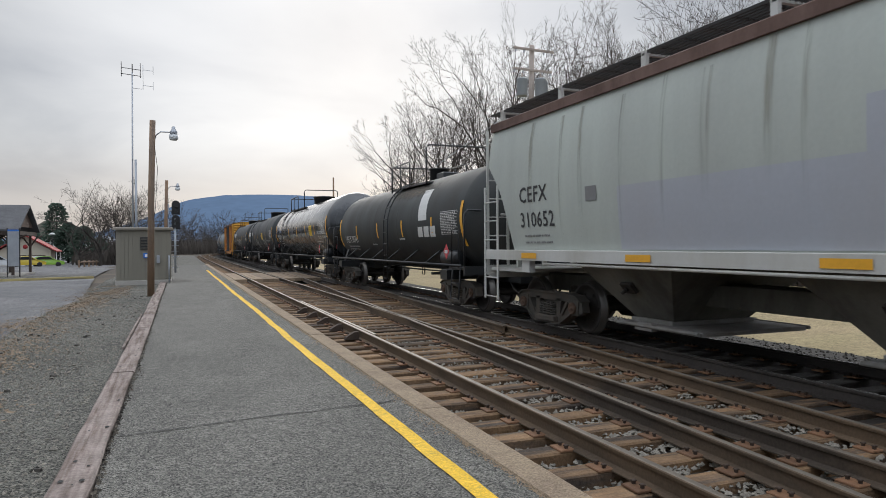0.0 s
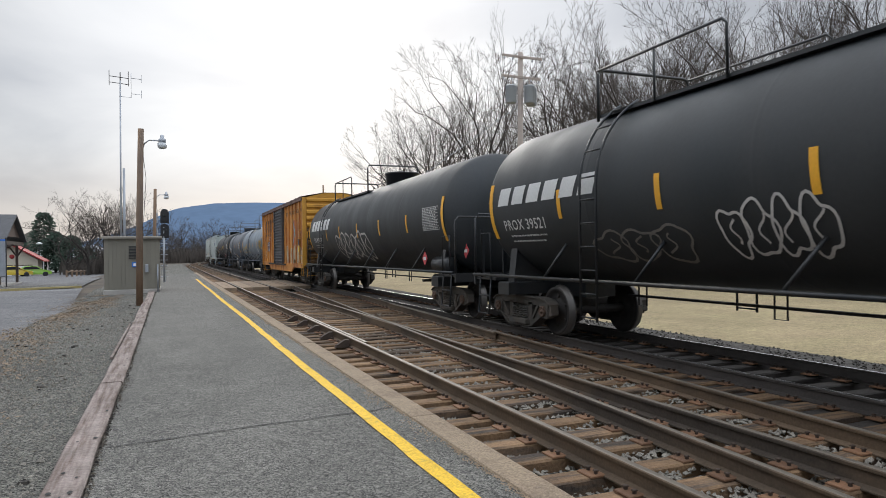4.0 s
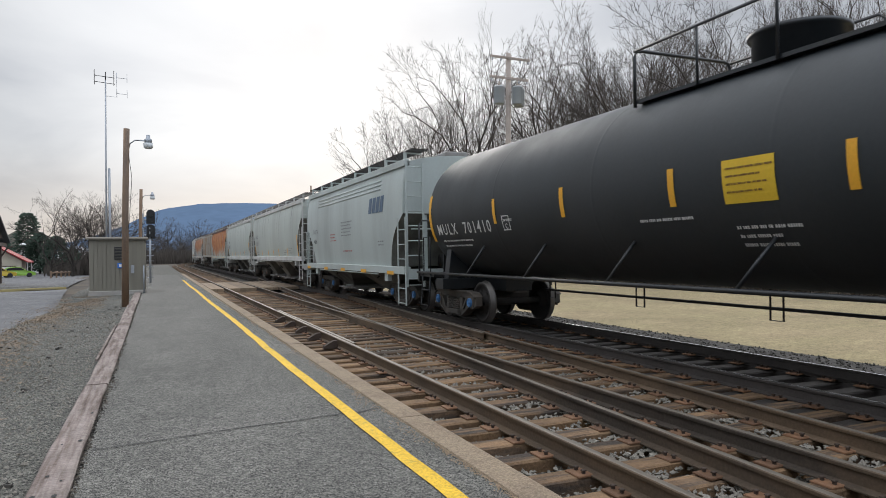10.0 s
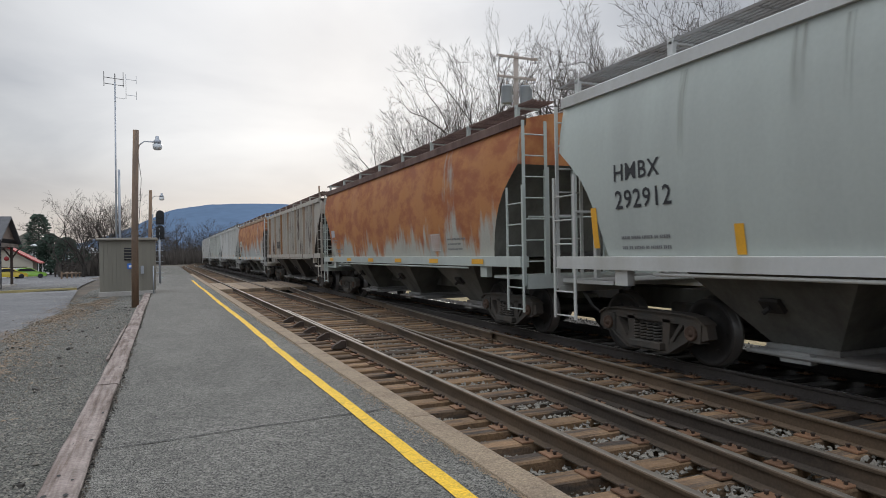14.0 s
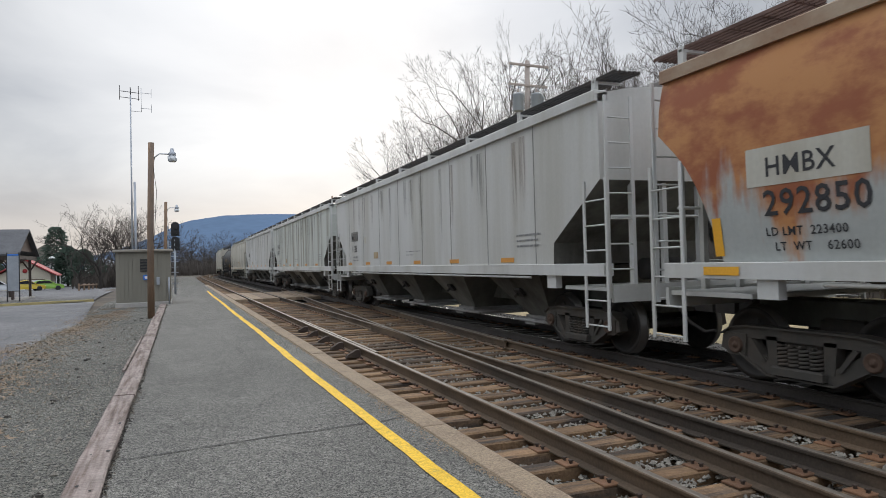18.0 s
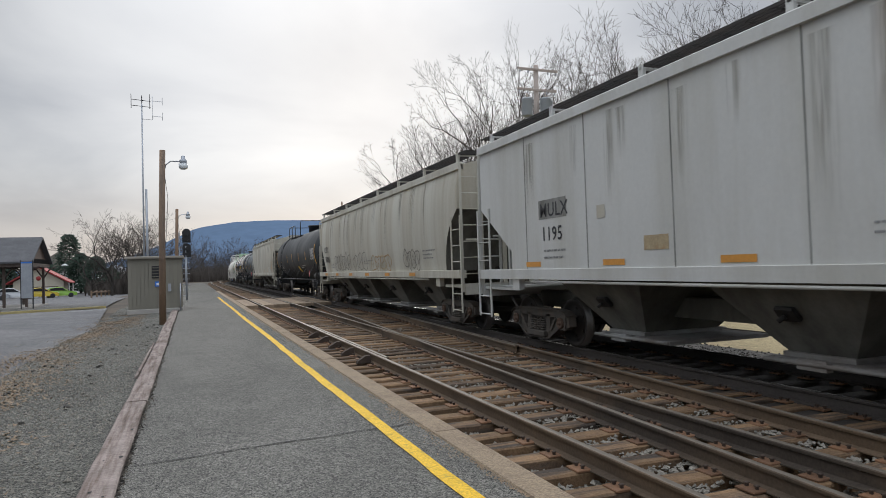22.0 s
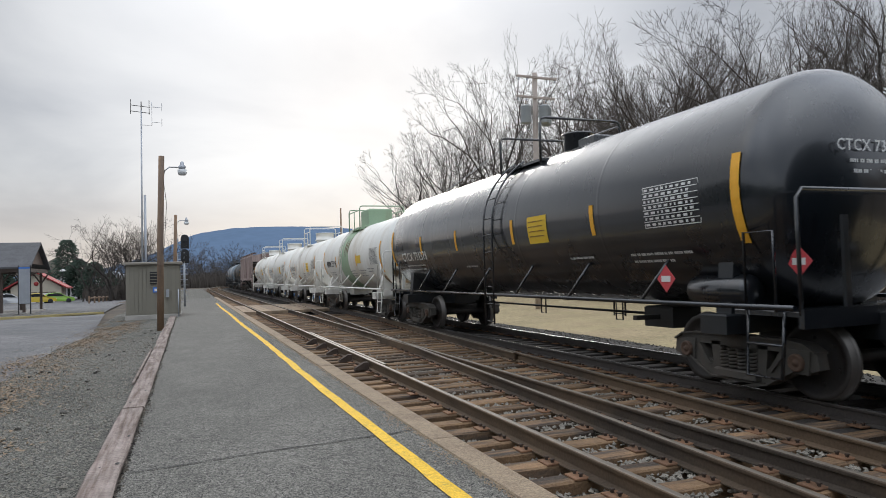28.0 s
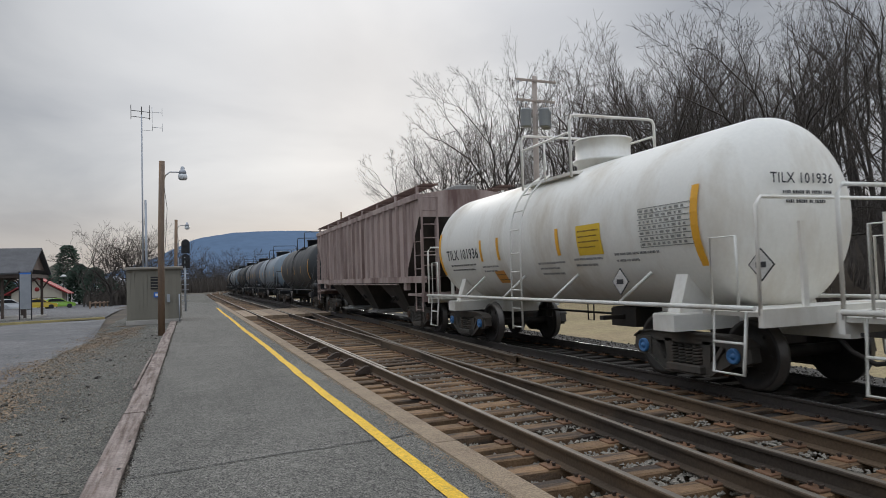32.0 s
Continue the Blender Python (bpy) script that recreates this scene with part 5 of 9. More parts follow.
def tank_car(label, L, R, zc, shell, fit="black", cap="cap_rust", dome="low", dome_y=0.0, ladder_y=0.0, rail=(-1.2, 1.2), hoop=None, green=False, knuckle=None, inset=1.8):
    """A tank car: shell on saddles and stub sills, with ladders, rails, dome and trucks."""
    car = thing("tank_car", label, "tank car", "cars of the freight train")
    wheels = []
    fm = {"black": P["tank_black"], "white": P["tank_white"], "grey": P["tank_bluegrey"], "gloss": P["tank_gloss"]}[fit]
    tm = P["green"] if green else fm
    Lt = L - 1.75
    hd = R * 0.42
    k0, k1 = knuckle or (-Lt / 2 + hd, Lt / 2 - hd)
    b = MB()
    prof = []
    for i in range(11):
        a = i / 10 * math.pi / 2
        prof.append((k0 - hd * math.cos(a), R * math.sin(a)))
    for f in (0.2, 0.4, 0.6, 0.8):
        yy = k0 + (k1 - k0) * f
        prof += [(yy - 0.06, R), (yy - 0.02, R), (yy, R + 0.003), (yy + 0.02, R), (yy + 0.06, R)]
    prof += [(k1 + k0 - o, r) for o, r in prof[10::-1]]
    b.lathe(prof, "y", 56, (0, 0, zc))
    part("tank_shell", b.mesh("tank_shell", P[shell]), car)
    surf = lambda z, y=0: -math.sqrt(max(0.04, R * R - (z - zc) ** 2))
    bo = L / 2 - inset
    xr = 1.50
    for s in (-1, 1):
        R_ = Matrix.Rotation(0 if s > 0 else math.pi, 4, "Z")
        b = MB().box(-0.33, 0.33, -1.15, 1.9, 0.70, 1.02, 0.02).box(-1.45, 1.45, -0.22, 0.22, 0.74, 0.98, 0.02)
        zs = zc - R * 0.62
        b.prism([(-1.28, 0.95), (1.28, 0.95), (R * 0.80, zs + 0.12), (R * 0.5, zc - R * 0.84), (0, zc - R * 0.98), (-R * 0.5, zc - R * 0.84), (-R * 0.80, zs + 0.12)], -0.12, 0.12, "xz")
        part("stub_sill", b.mesh("stub_sill", P["tank_white"] if fit == "white" else P["tank_black"]), car, pose(0, s * bo, 0) @ R_)
        b = MB().box(-1.44, 1.44, L / 2 - 1.45, L / 2 - 0.50, 1.00, 1.06, 0.01).box(-1.46, 1.46, L / 2 - 0.54, L / 2 - 0.47, 0.88, 1.09)
        part("deck", b.mesh("deck", fm), car, R_)
        ye = L / 2 - 0.52
        part("end_railing", cached(("endrail", L, fit), lambda: MB().tube([(-1.44, ye, 1.02), (-1.44, ye, 2.28), (-1.36, ye, 2.38), (1.36, ye, 2.38), (1.44, ye, 2.28), (1.44, ye, 1.02)], 0.024, 6).mesh("end_railing", fm)), car, R_)
        for x in (-0.75, 0.75):
            part("end_stanchion", cached(("stanchion", fit), lambda: MB().box(-0.04, 0.04, -0.02, 0.02, 1.04, 2.1).mesh("end_stanchion", fm)), car, pose(x, s * ye, 0))
        for sx in (-1, 1):
            st = part("corner_step", cached(("cstep", fit, sx), lambda: MB().tube([(sx * 1.44, 0.45, 1.05), (sx * 1.50, 0.43, 0.32), (sx * 1.50, -0.05, 0.32), (sx * 1.44, -0.07, 1.05)], 0.024, 5).mesh("corner_step", fm)), car, pose(0, s * (L / 2 - 1.0) - 0.2, 0))
            part("tread", cached(("ctread", fit, sx), lambda: MB().tube([(sx * 1.47, -0.06, 0.68), (sx * 1.47, 0.44, 0.68)], 0.018, 5).mesh("tread", fm)), st)
            part("grab_rail", cached(("grab", fit, sx), lambda: MB().tube([(sx * 1.45, 0.42, 1.05), (sx * 1.45, 0.42, 1.95), (sx * 1.45, 0.0, 1.95), (sx * 1.45, 0.0, 1.05)], 0.02, 5).mesh("grab_rail", fm)), car, pose(0, s * (L / 2 - 1.05) - 0.21, 0))
        add_truck(car, s * bo, cap, wheels)
    for sx in (-1, 1):
        x = sx * xr
        part("side_rail", cached(("side_rail", L, fit, x), lambda: MB().tube([(x, -L / 2 + 0.55, 1.10), (x, L / 2 - 0.55, 1.10)], 0.032, 7).mesh("side_rail", fm)), car)
        nst = 6 if fit != "white" else 4
        for i in range(nst):
            yy = (-0.5 + (i + 0.5) / nst) * (Lt - 2.6)
            zt, xt = zc - R * 0.55, sx * R * 0.835
            part("strut", cached(("strut", R, zc, fit, sx), lambda: MB().tube([(x, 0, 1.08), (xt, -0.35, zt)], 0.026, 5).mesh("strut", fm)), car, pose(0, yy, 0))
        ra = R + 0.11
        lad = MB()
        for w in (-0.21, 0.21):
            pts = [(sx * ra, w, 0.50), (sx * ra, w, zc)]
            for i in range(1, 9):
                a = i / 8 * 1.05
                pts.append((sx * ra * math.cos(a), w, zc + ra * math.sin(a)))
            lad.tube(pts, 0.022, 5)
        lad = part("ladder", lad.mesh("ladder", fm), car, pose(0, ladder_y, 0))
        rung = cached(("tank_rung", fit), lambda: MB().tube([(0, -0.21, 0), (0, 0.21, 0)], 0.015, 5).mesh("rung", fm))
        z = 0.55
        while z < zc:
            part("rung", rung, lad, pose(sx * ra, 0, z))
            z += 0.36
        for i in range(4):
            a = 0.12 + i * 0.27
            part("rung", rung, lad, pose(sx * ra * math.cos(a), 0, zc + ra * math.sin(a)))
    part("brake_pipe", cached(("bpipe", Lt), lambda: MB().tube([(0.55, -Lt / 2 + 2.2, 0.72), (0.55, Lt / 2 - 2.2, 0.72)], 0.026, 5).mesh("brake_pipe", P["sooty"])), car)
    n = max(3, int((Lt - 5) / 2.6))
    for i in range(n + 1):
        yy = -Lt / 2 + 2.6 + i * (Lt - 5.2) / n
        part("pipe_hanger", cached(("hanger", zc, R), lambda: MB().tube([(0.55, -0.11, zc - R * 0.86), (0.55, -0.11, 0.55), (0.55, 0.11, 0.55), (0.55, 0.11, zc - R * 0.86)], 0.02, 4).mesh("pipe_hanger", P["sooty"])), car, pose(0, yy, 0))
    part("air_reservoir", cached(("reservoir", fit), lambda: MB().lathe([(-0.5, 0.0), (-0.5, 0.16), (-0.44, 0.2), (0.44, 0.2), (0.5, 0.16), (0.5, 0.0)], "y", 14).mesh("air_reservoir", fm)), car, pose(-1.12 if fit != "white" else 0.55, -bo + (0.15 if fit != "white" else 3.0), 1.26 if fit != "white" else 0.80))
    part("brake_gear", cached("brake_gear", lambda: MB().box(-0.45, 0.1, -0.35, 0.35, 0.62, 0.95, 0.03).box(-0.9, 0.2, -0.05, 0.05, 0.75, 0.82).mesh("brake_gear", P["sooty"])), car, pose(0, -bo + 2.3, 0))
    coupler(car, L)
    zt = zc + R
    d = MB()
    if dome == "low":
        d.lathe([(-0.35, 0.55), (0.26, 0.55), (0.26, 0.60), (0.32, 0.60), (0.34, 0.4), (0.36, 0.0)], "z", 24, (0, dome_y, zt))
    elif dome == "tall":
        d.lathe([(-0.35, 0.50), (0.05, 0.50), (0.05, 0.58), (0.09, 0.58), (0.09, 0.52), (0.44, 0.52), (0.44, 0.56), (0.48, 0.54), (0.50, 0.0)], "z", 24, (0, dome_y, zt))
    elif dome == "box":
        d.box(-0.5, 0.5, dome_y - 0.65, dome_y + 0.65, zt - 0.2, zt + 0.62, 0.04)
        d.box(-0.7, 0.7, dome_y - 0.9, dome_y + 0.9, zt - 0.16, zt - 0.08)
    else:
        d.lathe([(-0.35, 0.30), (0.30, 0.30), (0.30, 0.36), (0.34, 0.34), (0.35, 0.0)], "z", 18, (0, dome_y, zt))
        d.box(-0.25, 0.25, dome_y - 0.95, dome_y - 0.4, zt - 0.2, zt + 0.15, 0.03)
    part("dome", d.mesh("dome", tm), car)
    y0, y1 = rail
    for x in (-0.92, 0.62):
        part("walkway", cached(("walkway", y0, y1, zt, fit, green), lambda: MB().box(0, 0.30, y0, y1, zt - 0.24, zt - 0.19).mesh("walkway", tm)), car, pose(x, 0, 0))
    # crosswise guard hoops beside the dome, and a handrail over the longer walkways
    hz = hoop[2] if hoop else 0.7
    def cross_hoop(h):
        return cached(("hoop", h, zt, fit, green), lambda: MB().tube([(-0.94, 0, zt - 0.30), (-0.94, 0, zt + h - 0.1), (-0.90, 0, zt + h - 0.02), (-0.82, 0, zt + h), (0.82, 0, zt + h), (0.90, 0, zt + h - 0.02), (0.94, 0, zt + h - 0.1), (0.94, 0, zt - 0.30)], 0.027, 6).mesh("guard_hoop", tm))
    part("guard_hoop", cross_hoop(hz), car, pose(0, y0, 0))
    part("guard_hoop", cross_hoop(hz if fit == "white" else 0.55), car, pose(0, y1, 0))
    ya = y0 if y1 - y0 < 3 else y0 + 0.45 * (y1 - y0)
    k = max(1, round((y1 - ya) / 1.2))
    for x in (-0.94, 0.94):
        if fit != "white" and y1 - y0 < 3 and x < 0:
            continue
        rl = part("top_railing", cached(("toprail", ya, y1, zt, fit, green), lambda: MB().tube([(0, ya, zt - 0.25), (0, ya, zt + 0.45), (0, ya + 0.07, zt + 0.53), (0, y1, zt + 0.53)], 0.022, 6).mesh("top_railing", tm)), car, pose(x, 0, 0))
        for i in range(1, k):
            part("stanchion", cached(("topst", zt, fit, green), lambda: MB().tube([(0, 0, zt - 0.25), (0, 0, zt + 0.52)], 0.020, 5).mesh("stanchion", tm)), rl, pose(0, ya + (y1 - ya) * i / k, 0))
    return car, surf, wheels


def placard(car, y, z, x, material):
    b = MB().prism([(0, -0.18), (0.18, 0), (0, 0.18), (-0.18, 0)], -0.008, 0.0)
    p = part("placard", b.mesh("placard", P[material]), car, pose(x, y, z))
    if material == "tag_white":
        part("placard_border", cached("placard_border", lambda: MB().prism([(0, -0.205), (0.205, 0), (0, 0.205), (-0.205, 0)], -0.003, 0.003).mesh("placard_border", P["black_let"])), p)
    part("placard_bar", cached("placard_bar", lambda: MB().box(-0.003, 0.0, -0.09, 0.09, -0.04, 0.04).mesh("placard_bar", P["white_let"])) if material != "tag_white" else cached("placard_figures", lambda: MB().box(-0.003, 0.0, -0.08, 0.08, -0.035, 0.035).mesh("placard_bar", P["black_let"])), p, pose(-0.010, 0, 0))


def hopper_car(label, L, body, style="smooth", H=3.97, bays=3, trim=None, cap="cap_rust", roof="roof_grey", under="under", walk_m="dark", W=1.60, z0=1.46, sill=None, chord=None, cut=1.15, zcut=3.15, ends=1.38):
    """A covered hopper: side sheets, roof, slope sheets, bays, end cages and trucks."""
    car = thing("hopper_car", label, "hopper car", "cars of the freight train")
    wheels = []
    trim = trim or body
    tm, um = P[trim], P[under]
    Lb = L - ends
    N = 10

    def side_x(z):
        f = (z - z0) / (H - z0)
        if style == "smooth":
            return W - 0.10 * (2 * f - 1) ** 2 - 0.04 * max(0.0, f - 0.8) * 5
        return W - 0.02
    def bottom(y):
        e = Lb / 2 - abs(y)
        if e >= cut:
            return z0
        f = e / cut
        if style == "smooth":
            return z0 + (zcut - z0) * (1 - 0.52 * f) * (1 - f ** 5)
        return z0 + (zcut - z0) * ((1 - 0.72 * f) if style == "flat" and f < 0.99 else 1 - f)
    ys = [-Lb / 2 + cut * f for f in (0, 0.15, 0.3, 0.5, 0.65, 0.78, 0.87, 0.94, 0.985, 1.0)]
    ys = ys + [-y for y in ys[::-1]]
    arch = [(-1.0, 0.0), (-0.72, 0.10), (-0.4, 0.17), (0, 0.20), (0.4, 0.17), (0.72, 0.10), (1.0, 0.0)]
    b, ring = MB(), []
    for y in ys:
        zb = bottom(y)
        row = []
        for i in range(N + 1):
            z = zb + (H - zb) * i / N
            row.append((-side_x(z), y, z))
        top = [(side_x(H) * a, y, H + o) for a, o in arch[1:-1]]
        row += top
        for i in range(N, -1, -1):
            z = zb + (H - zb) * i / N
            row.append((side_x(z), y, z))
        ring.append(row)
    n = len(ring[0])
    vs = [p for r_ in ring for p in r_]
    side, roofm, slope = MB(), MB(), MB()
    side.add(vs, [(j * n + i, j * n + i + 1, (j + 1) * n + i + 1, (j + 1) * n + i) for j in range(len(ys) - 1) for i in list(range(N)) + list(range(N + 6, n - 1))], style == "smooth")
    side.f += [tuple(range(n)), tuple((len(ys) - 1) * n + i for i in range(n))]
    side.s += [False, False]
    part("body", side.mesh("body", P[body]), car)
    roofm.add(vs, [(j * n + i, j * n + i + 1, (j + 1) * n + i + 1, (j + 1) * n + i) for j in range(len(ys) - 1) for i in range(N, N + 6)], True)
    part("roof", roofm.mesh("roof", P[roof]), car)
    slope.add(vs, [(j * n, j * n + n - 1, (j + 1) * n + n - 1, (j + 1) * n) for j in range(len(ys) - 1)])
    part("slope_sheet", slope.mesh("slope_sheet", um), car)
    surf = lambda z, y=0: -side_x(max(z0, min(H, z)))
    # top chord and side sill
    for sx in (-1, 1):
        xo = (0.02 if style == "smooth" else 0.045) - (0.08 if style == "smooth" else 0.0)
        b = MB().box(min(sx * (W - 0.20), sx * (W + xo)), max(sx * (W - 0.20), sx * (W + xo)), -Lb / 2, Lb / 2, H - 0.11, H + 0.06, 0.015)
        part("top_chord", b.mesh("top_chord", P[chord] if chord else tm), car)
        b = MB().box(min(sx * (W - 0.16), sx * (W + 0.015)), max(sx * (W - 0.16), sx * (W + 0.015)), -L / 2 + 0.6, L / 2 - 0.6, z0 - 0.17, z0 + 0.02, 0.008)
        part("side_sill", b.mesh("side_sill", P[sill] if sill else tm), car)
        part("train_pipe", cached(("tpipe", L, W, z0, sx, trim), lambda: MB().tube([(sx * (W - 0.02), -L / 2 + 2.9, z0 - 0.215), (sx * (W - 0.02), L / 2 - 2.9, z0 - 0.215)], 0.024, 6).mesh("train_pipe", tm)), car)
        if style == "ribbed":
            nr = 19
            for i in range(nr):
                yy = -Lb / 2 + cut * 0.9 + (Lb - cut * 1.8) * i / (nr - 1)
                part("side_rib", cached(("rib", H, body), lambda: MB().prism([(-0.05, 0), (0.05, 0), (0.03, 0.09), (-0.03, 0.09)], z0, H - 0.08, "xy").mesh("side_rib", P[body])) if (body == "hop_pink" or i % 3) else cached(("rusty_rib", H), lambda: MB().prism([(-0.05, 0), (0.05, 0), (0.03, 0.09), (-0.03, 0.09)], z0, H - 0.08, "xy").mesh("side_rib", P["rib_rust"])), car,
                     Matrix.Translation((sx * (W - 0.02), yy, 0)) @ Matrix.Rotation(math.pi / 2 if sx < 0 else -math.pi / 2, 4, "Z"))
        elif style == "flat":
            for i in range(1, 9):
                yy = -Lb / 2 + Lb * i / 9
                part("panel_seam", cached(("seam", H), lambda: MB().box(-0.006, 0.006, -0.011, 0.011, z0 + 0.02, H - 0.11).mesh("panel_seam", P["seam"])), car, pose(sx * (W - 0.020), yy, 0))
    # bays
    pitch = {2: (Lb - 1.44 * cut) / 2, 3: 4.13, 4: 3.62}[bays]
    for i in range(bays):
        mid = (i - (bays - 1) / 2) * pitch - 0.12
        half = min(1.27, pitch * 0.36) if bays > 2 else pitch / 2
        y0, y1 = mid - half, mid + half
        m0, m1 = mid - 0.42, mid + 0.42
        g = 0.0
        b = MB()
        top, low = z0 - 0.04, 0.40
        vs = [(-1.48, y0 + g, top), (1.48, y0 + g, top), (1.48, y1 - g, top), (-1.48, y1 - g, top), (-0.70, m0, low), (0.70, m0, low), (0.70, m1, low), (-0.70, m1, low)]
        b.add(vs, [(0, 1, 5, 4), (1, 2, 6, 5), (2, 3, 7, 6), (3, 0, 4, 7), (4, 5, 6, 7)])
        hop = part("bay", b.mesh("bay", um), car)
        b = MB().box(-0.95, 0.95, m0 - 0.85, m1 + 0.12, 0.31, 0.37, 0.01).box(-0.78, 0.78, m0 - 0.06, m1 + 0.06, 0.36, 0.43, 0.01)
        for sx in (-1, 1):
            b.box(sx * 0.98 - 0.05, sx * 0.98 + 0.05, m0 + 0.1, m1 - 0.35, 0.28, 0.40, 0.02)
            b.tube([(sx * 1.02, m0 - 0.85, 0.35), (sx * 1.02, m1 + 0.12, 0.35)], 0.03, 6)
        part("outlet_gate", b.mesh("outlet_gate", P["roof_grey"]), hop)
        b = MB().box(-0.03, 0.03, -0.13, 0.13, -0.10, 0.10, 0.02).tube([(-0.05, 0.0, 0.0), (-0.12, 0.06, -0.02)], 0.03, 6)
        part("vibrator_bracket", b.mesh("vibrator_bracket", P["sooty"]), hop, pose(-1.155, (m0 + m1) / 2 + 0.05, 0.92, 0, -40, 0))
    part("center_sill", MB().box(-0.32, 0.32, -L / 2 + 0.9, L / 2 - 0.9, 0.66, 0.98, 0.01).mesh("center_sill", um), car)
    # ends
    bo = L / 2 - 2.15
    for s in (-1, 1):
        R_ = Matrix.Rotation(0 if s > 0 else math.pi, 4, "Z")
        b = MB().box(-1.48, 1.48, L / 2 - 1.9, L / 2 - 0.52, 1.06, 1.12, 0.01).box(-1.52, 1.52, L / 2 - 0.56, L / 2 - 0.50, 0.90, 1.16)
        part("end_platform", b.mesh("end_platform", tm), car, R_)
        for x in (-0.95, -0.35, 0.35, 0.95):
            part("end_post", cached(("epost", trim, Lb, zcut), lambda: MB().box(-0.04, 0.04, Lb / 2 - 0.12, Lb / 2 - 0.04, 1.08, zcut + 0.06).mesh("end_post", tm)), car, R_ @ Matrix.Translation((x, 0, 0)))
        part("end_brace", cached(("ebrace", trim, Lb, zcut), lambda: MB().tube([(-1.35, Lb / 2 - 0.06, 2.2), (1.35, Lb / 2 - 0.06, 2.2)], 0.022, 5).mesh("end_brace", tm)), car, R_)
        if s < 0:
            hb = part("hand_brake", cached(("hbrake", Lb), lambda: MB().box(-0.75, -0.5, Lb / 2 - 0.2, Lb / 2 + 0.08, 1.85, 2.2, 0.02).mesh("hand_brake", P["sooty"])), car, R_)
            part("brake_wheel", cached(("bwheel", Lb), lambda: MB().tube([(-0.62 + 0.27 * math.cos(k * math.pi / 8), Lb / 2 + 0.14, 2.0 + 0.27 * math.sin(k * math.pi / 8)) for k in range(17)], 0.02, 5).tube([(-0.89, Lb / 2 + 0.13, 2.0), (-0.35, Lb / 2 + 0.13, 2.0)], 0.014, 4).tube([(-0.62, Lb / 2 + 0.13, 1.73), (-0.62, Lb / 2 + 0.13, 2.27)], 0.014, 4).mesh("brake_wheel", P["sooty"])), hb)
            part("air_reservoir", cached("hres", lambda: MB().lathe([(-0.45, 0.0), (-0.45, 0.18), (0.45, 0.18), (0.45, 0.0)], "x", 12).mesh("air_reservoir", P["sooty"])), car, pose(0.2, -Lb / 2 + 0.75, 1.36))
        for sx in (-1, 1):
            add_ladder("side_ladder", car, pose(sx * (W + 0.0), s * (Lb / 2 - 0.12), z0 - 0.02), trim, 1.32, 0.58, 0.38, tm, 0.95)
            add_ladder("end_ladder", car, Matrix.Translation((sx * (W - 0.28), s * (Lb / 2 + 0.14), z0 - 0.5)) @ Matrix.Rotation(math.pi / 2, 4, "Z"), trim, H - z0 + 0.45, 0.46, 0.38, tm)
            b = MB().box(-0.06, 0.06, -0.14, 0.14, -0.34, 0.0, 0.01)
            part("jacking_pad", cached(("pad", trim), lambda: b.mesh("jacking_pad", tm)), car, pose(sx * (W - 0.09), s * bo + s * -0.05, z0 - 0.05))
        add_truck(car, s * bo, cap, wheels)
    coupler(car, L)
    # roof walks on posts, hatches
    wm = {"dark": P["sooty"], "galv": P["roof_grey"], "rust": P["roof_rust"]}[walk_m]
    for sx in (-1, 1):
        b = MB()
        for k in range(6):
            x = sx * (0.98 + 0.085 * k)
            b.box(x - 0.012, x + 0.012, -Lb / 2 - 0.25, Lb / 2 + 0.25, H + 0.27, H + 0.31)
        m_ = int(Lb / 0.42)
        for k in range(m_ + 1):
            y = -Lb / 2 - 0.2 + (Lb + 0.4) * k / m_
            b.box(min(sx * 0.97, sx * 1.42), max(sx * 0.97, sx * 1.42), y - 0.012, y + 0.012, H + 0.275, H + 0.30)
        part("roof_walk", b.mesh("roof_walk", wm), car)
        for k in range(8):
            y = -Lb / 2 + 0.3 + (Lb - 0.6) * k / 7
            part("walk_bracket", cached(("bracket", trim, H, sx), lambda: MB().box(min(sx * 1.38, sx * 1.44), max(sx * 1.38, sx * 1.44), -0.05, 0.05, H - 0.02, H + 0.31).box(min(sx * 0.95, sx * 1.44), max(sx * 0.95, sx * 1.44), -0.03, 0.03, H + 0.24, H + 0.275).mesh("walk_bracket", tm)), car, pose(0, y, 0))
    for k in range(5):
        y = -Lb / 2 + 1.2 + (Lb - 2.4) * k / 4
        part("hatch", cached("hatch", lambda: MB().box(-0.32, 0.32, -1.1, 1.1, 0.0, 0.16, 0.03).mesh("hatch", P["roof_grey"])), car, pose(0, y, H + 0.17))
    return car, surf, wheels


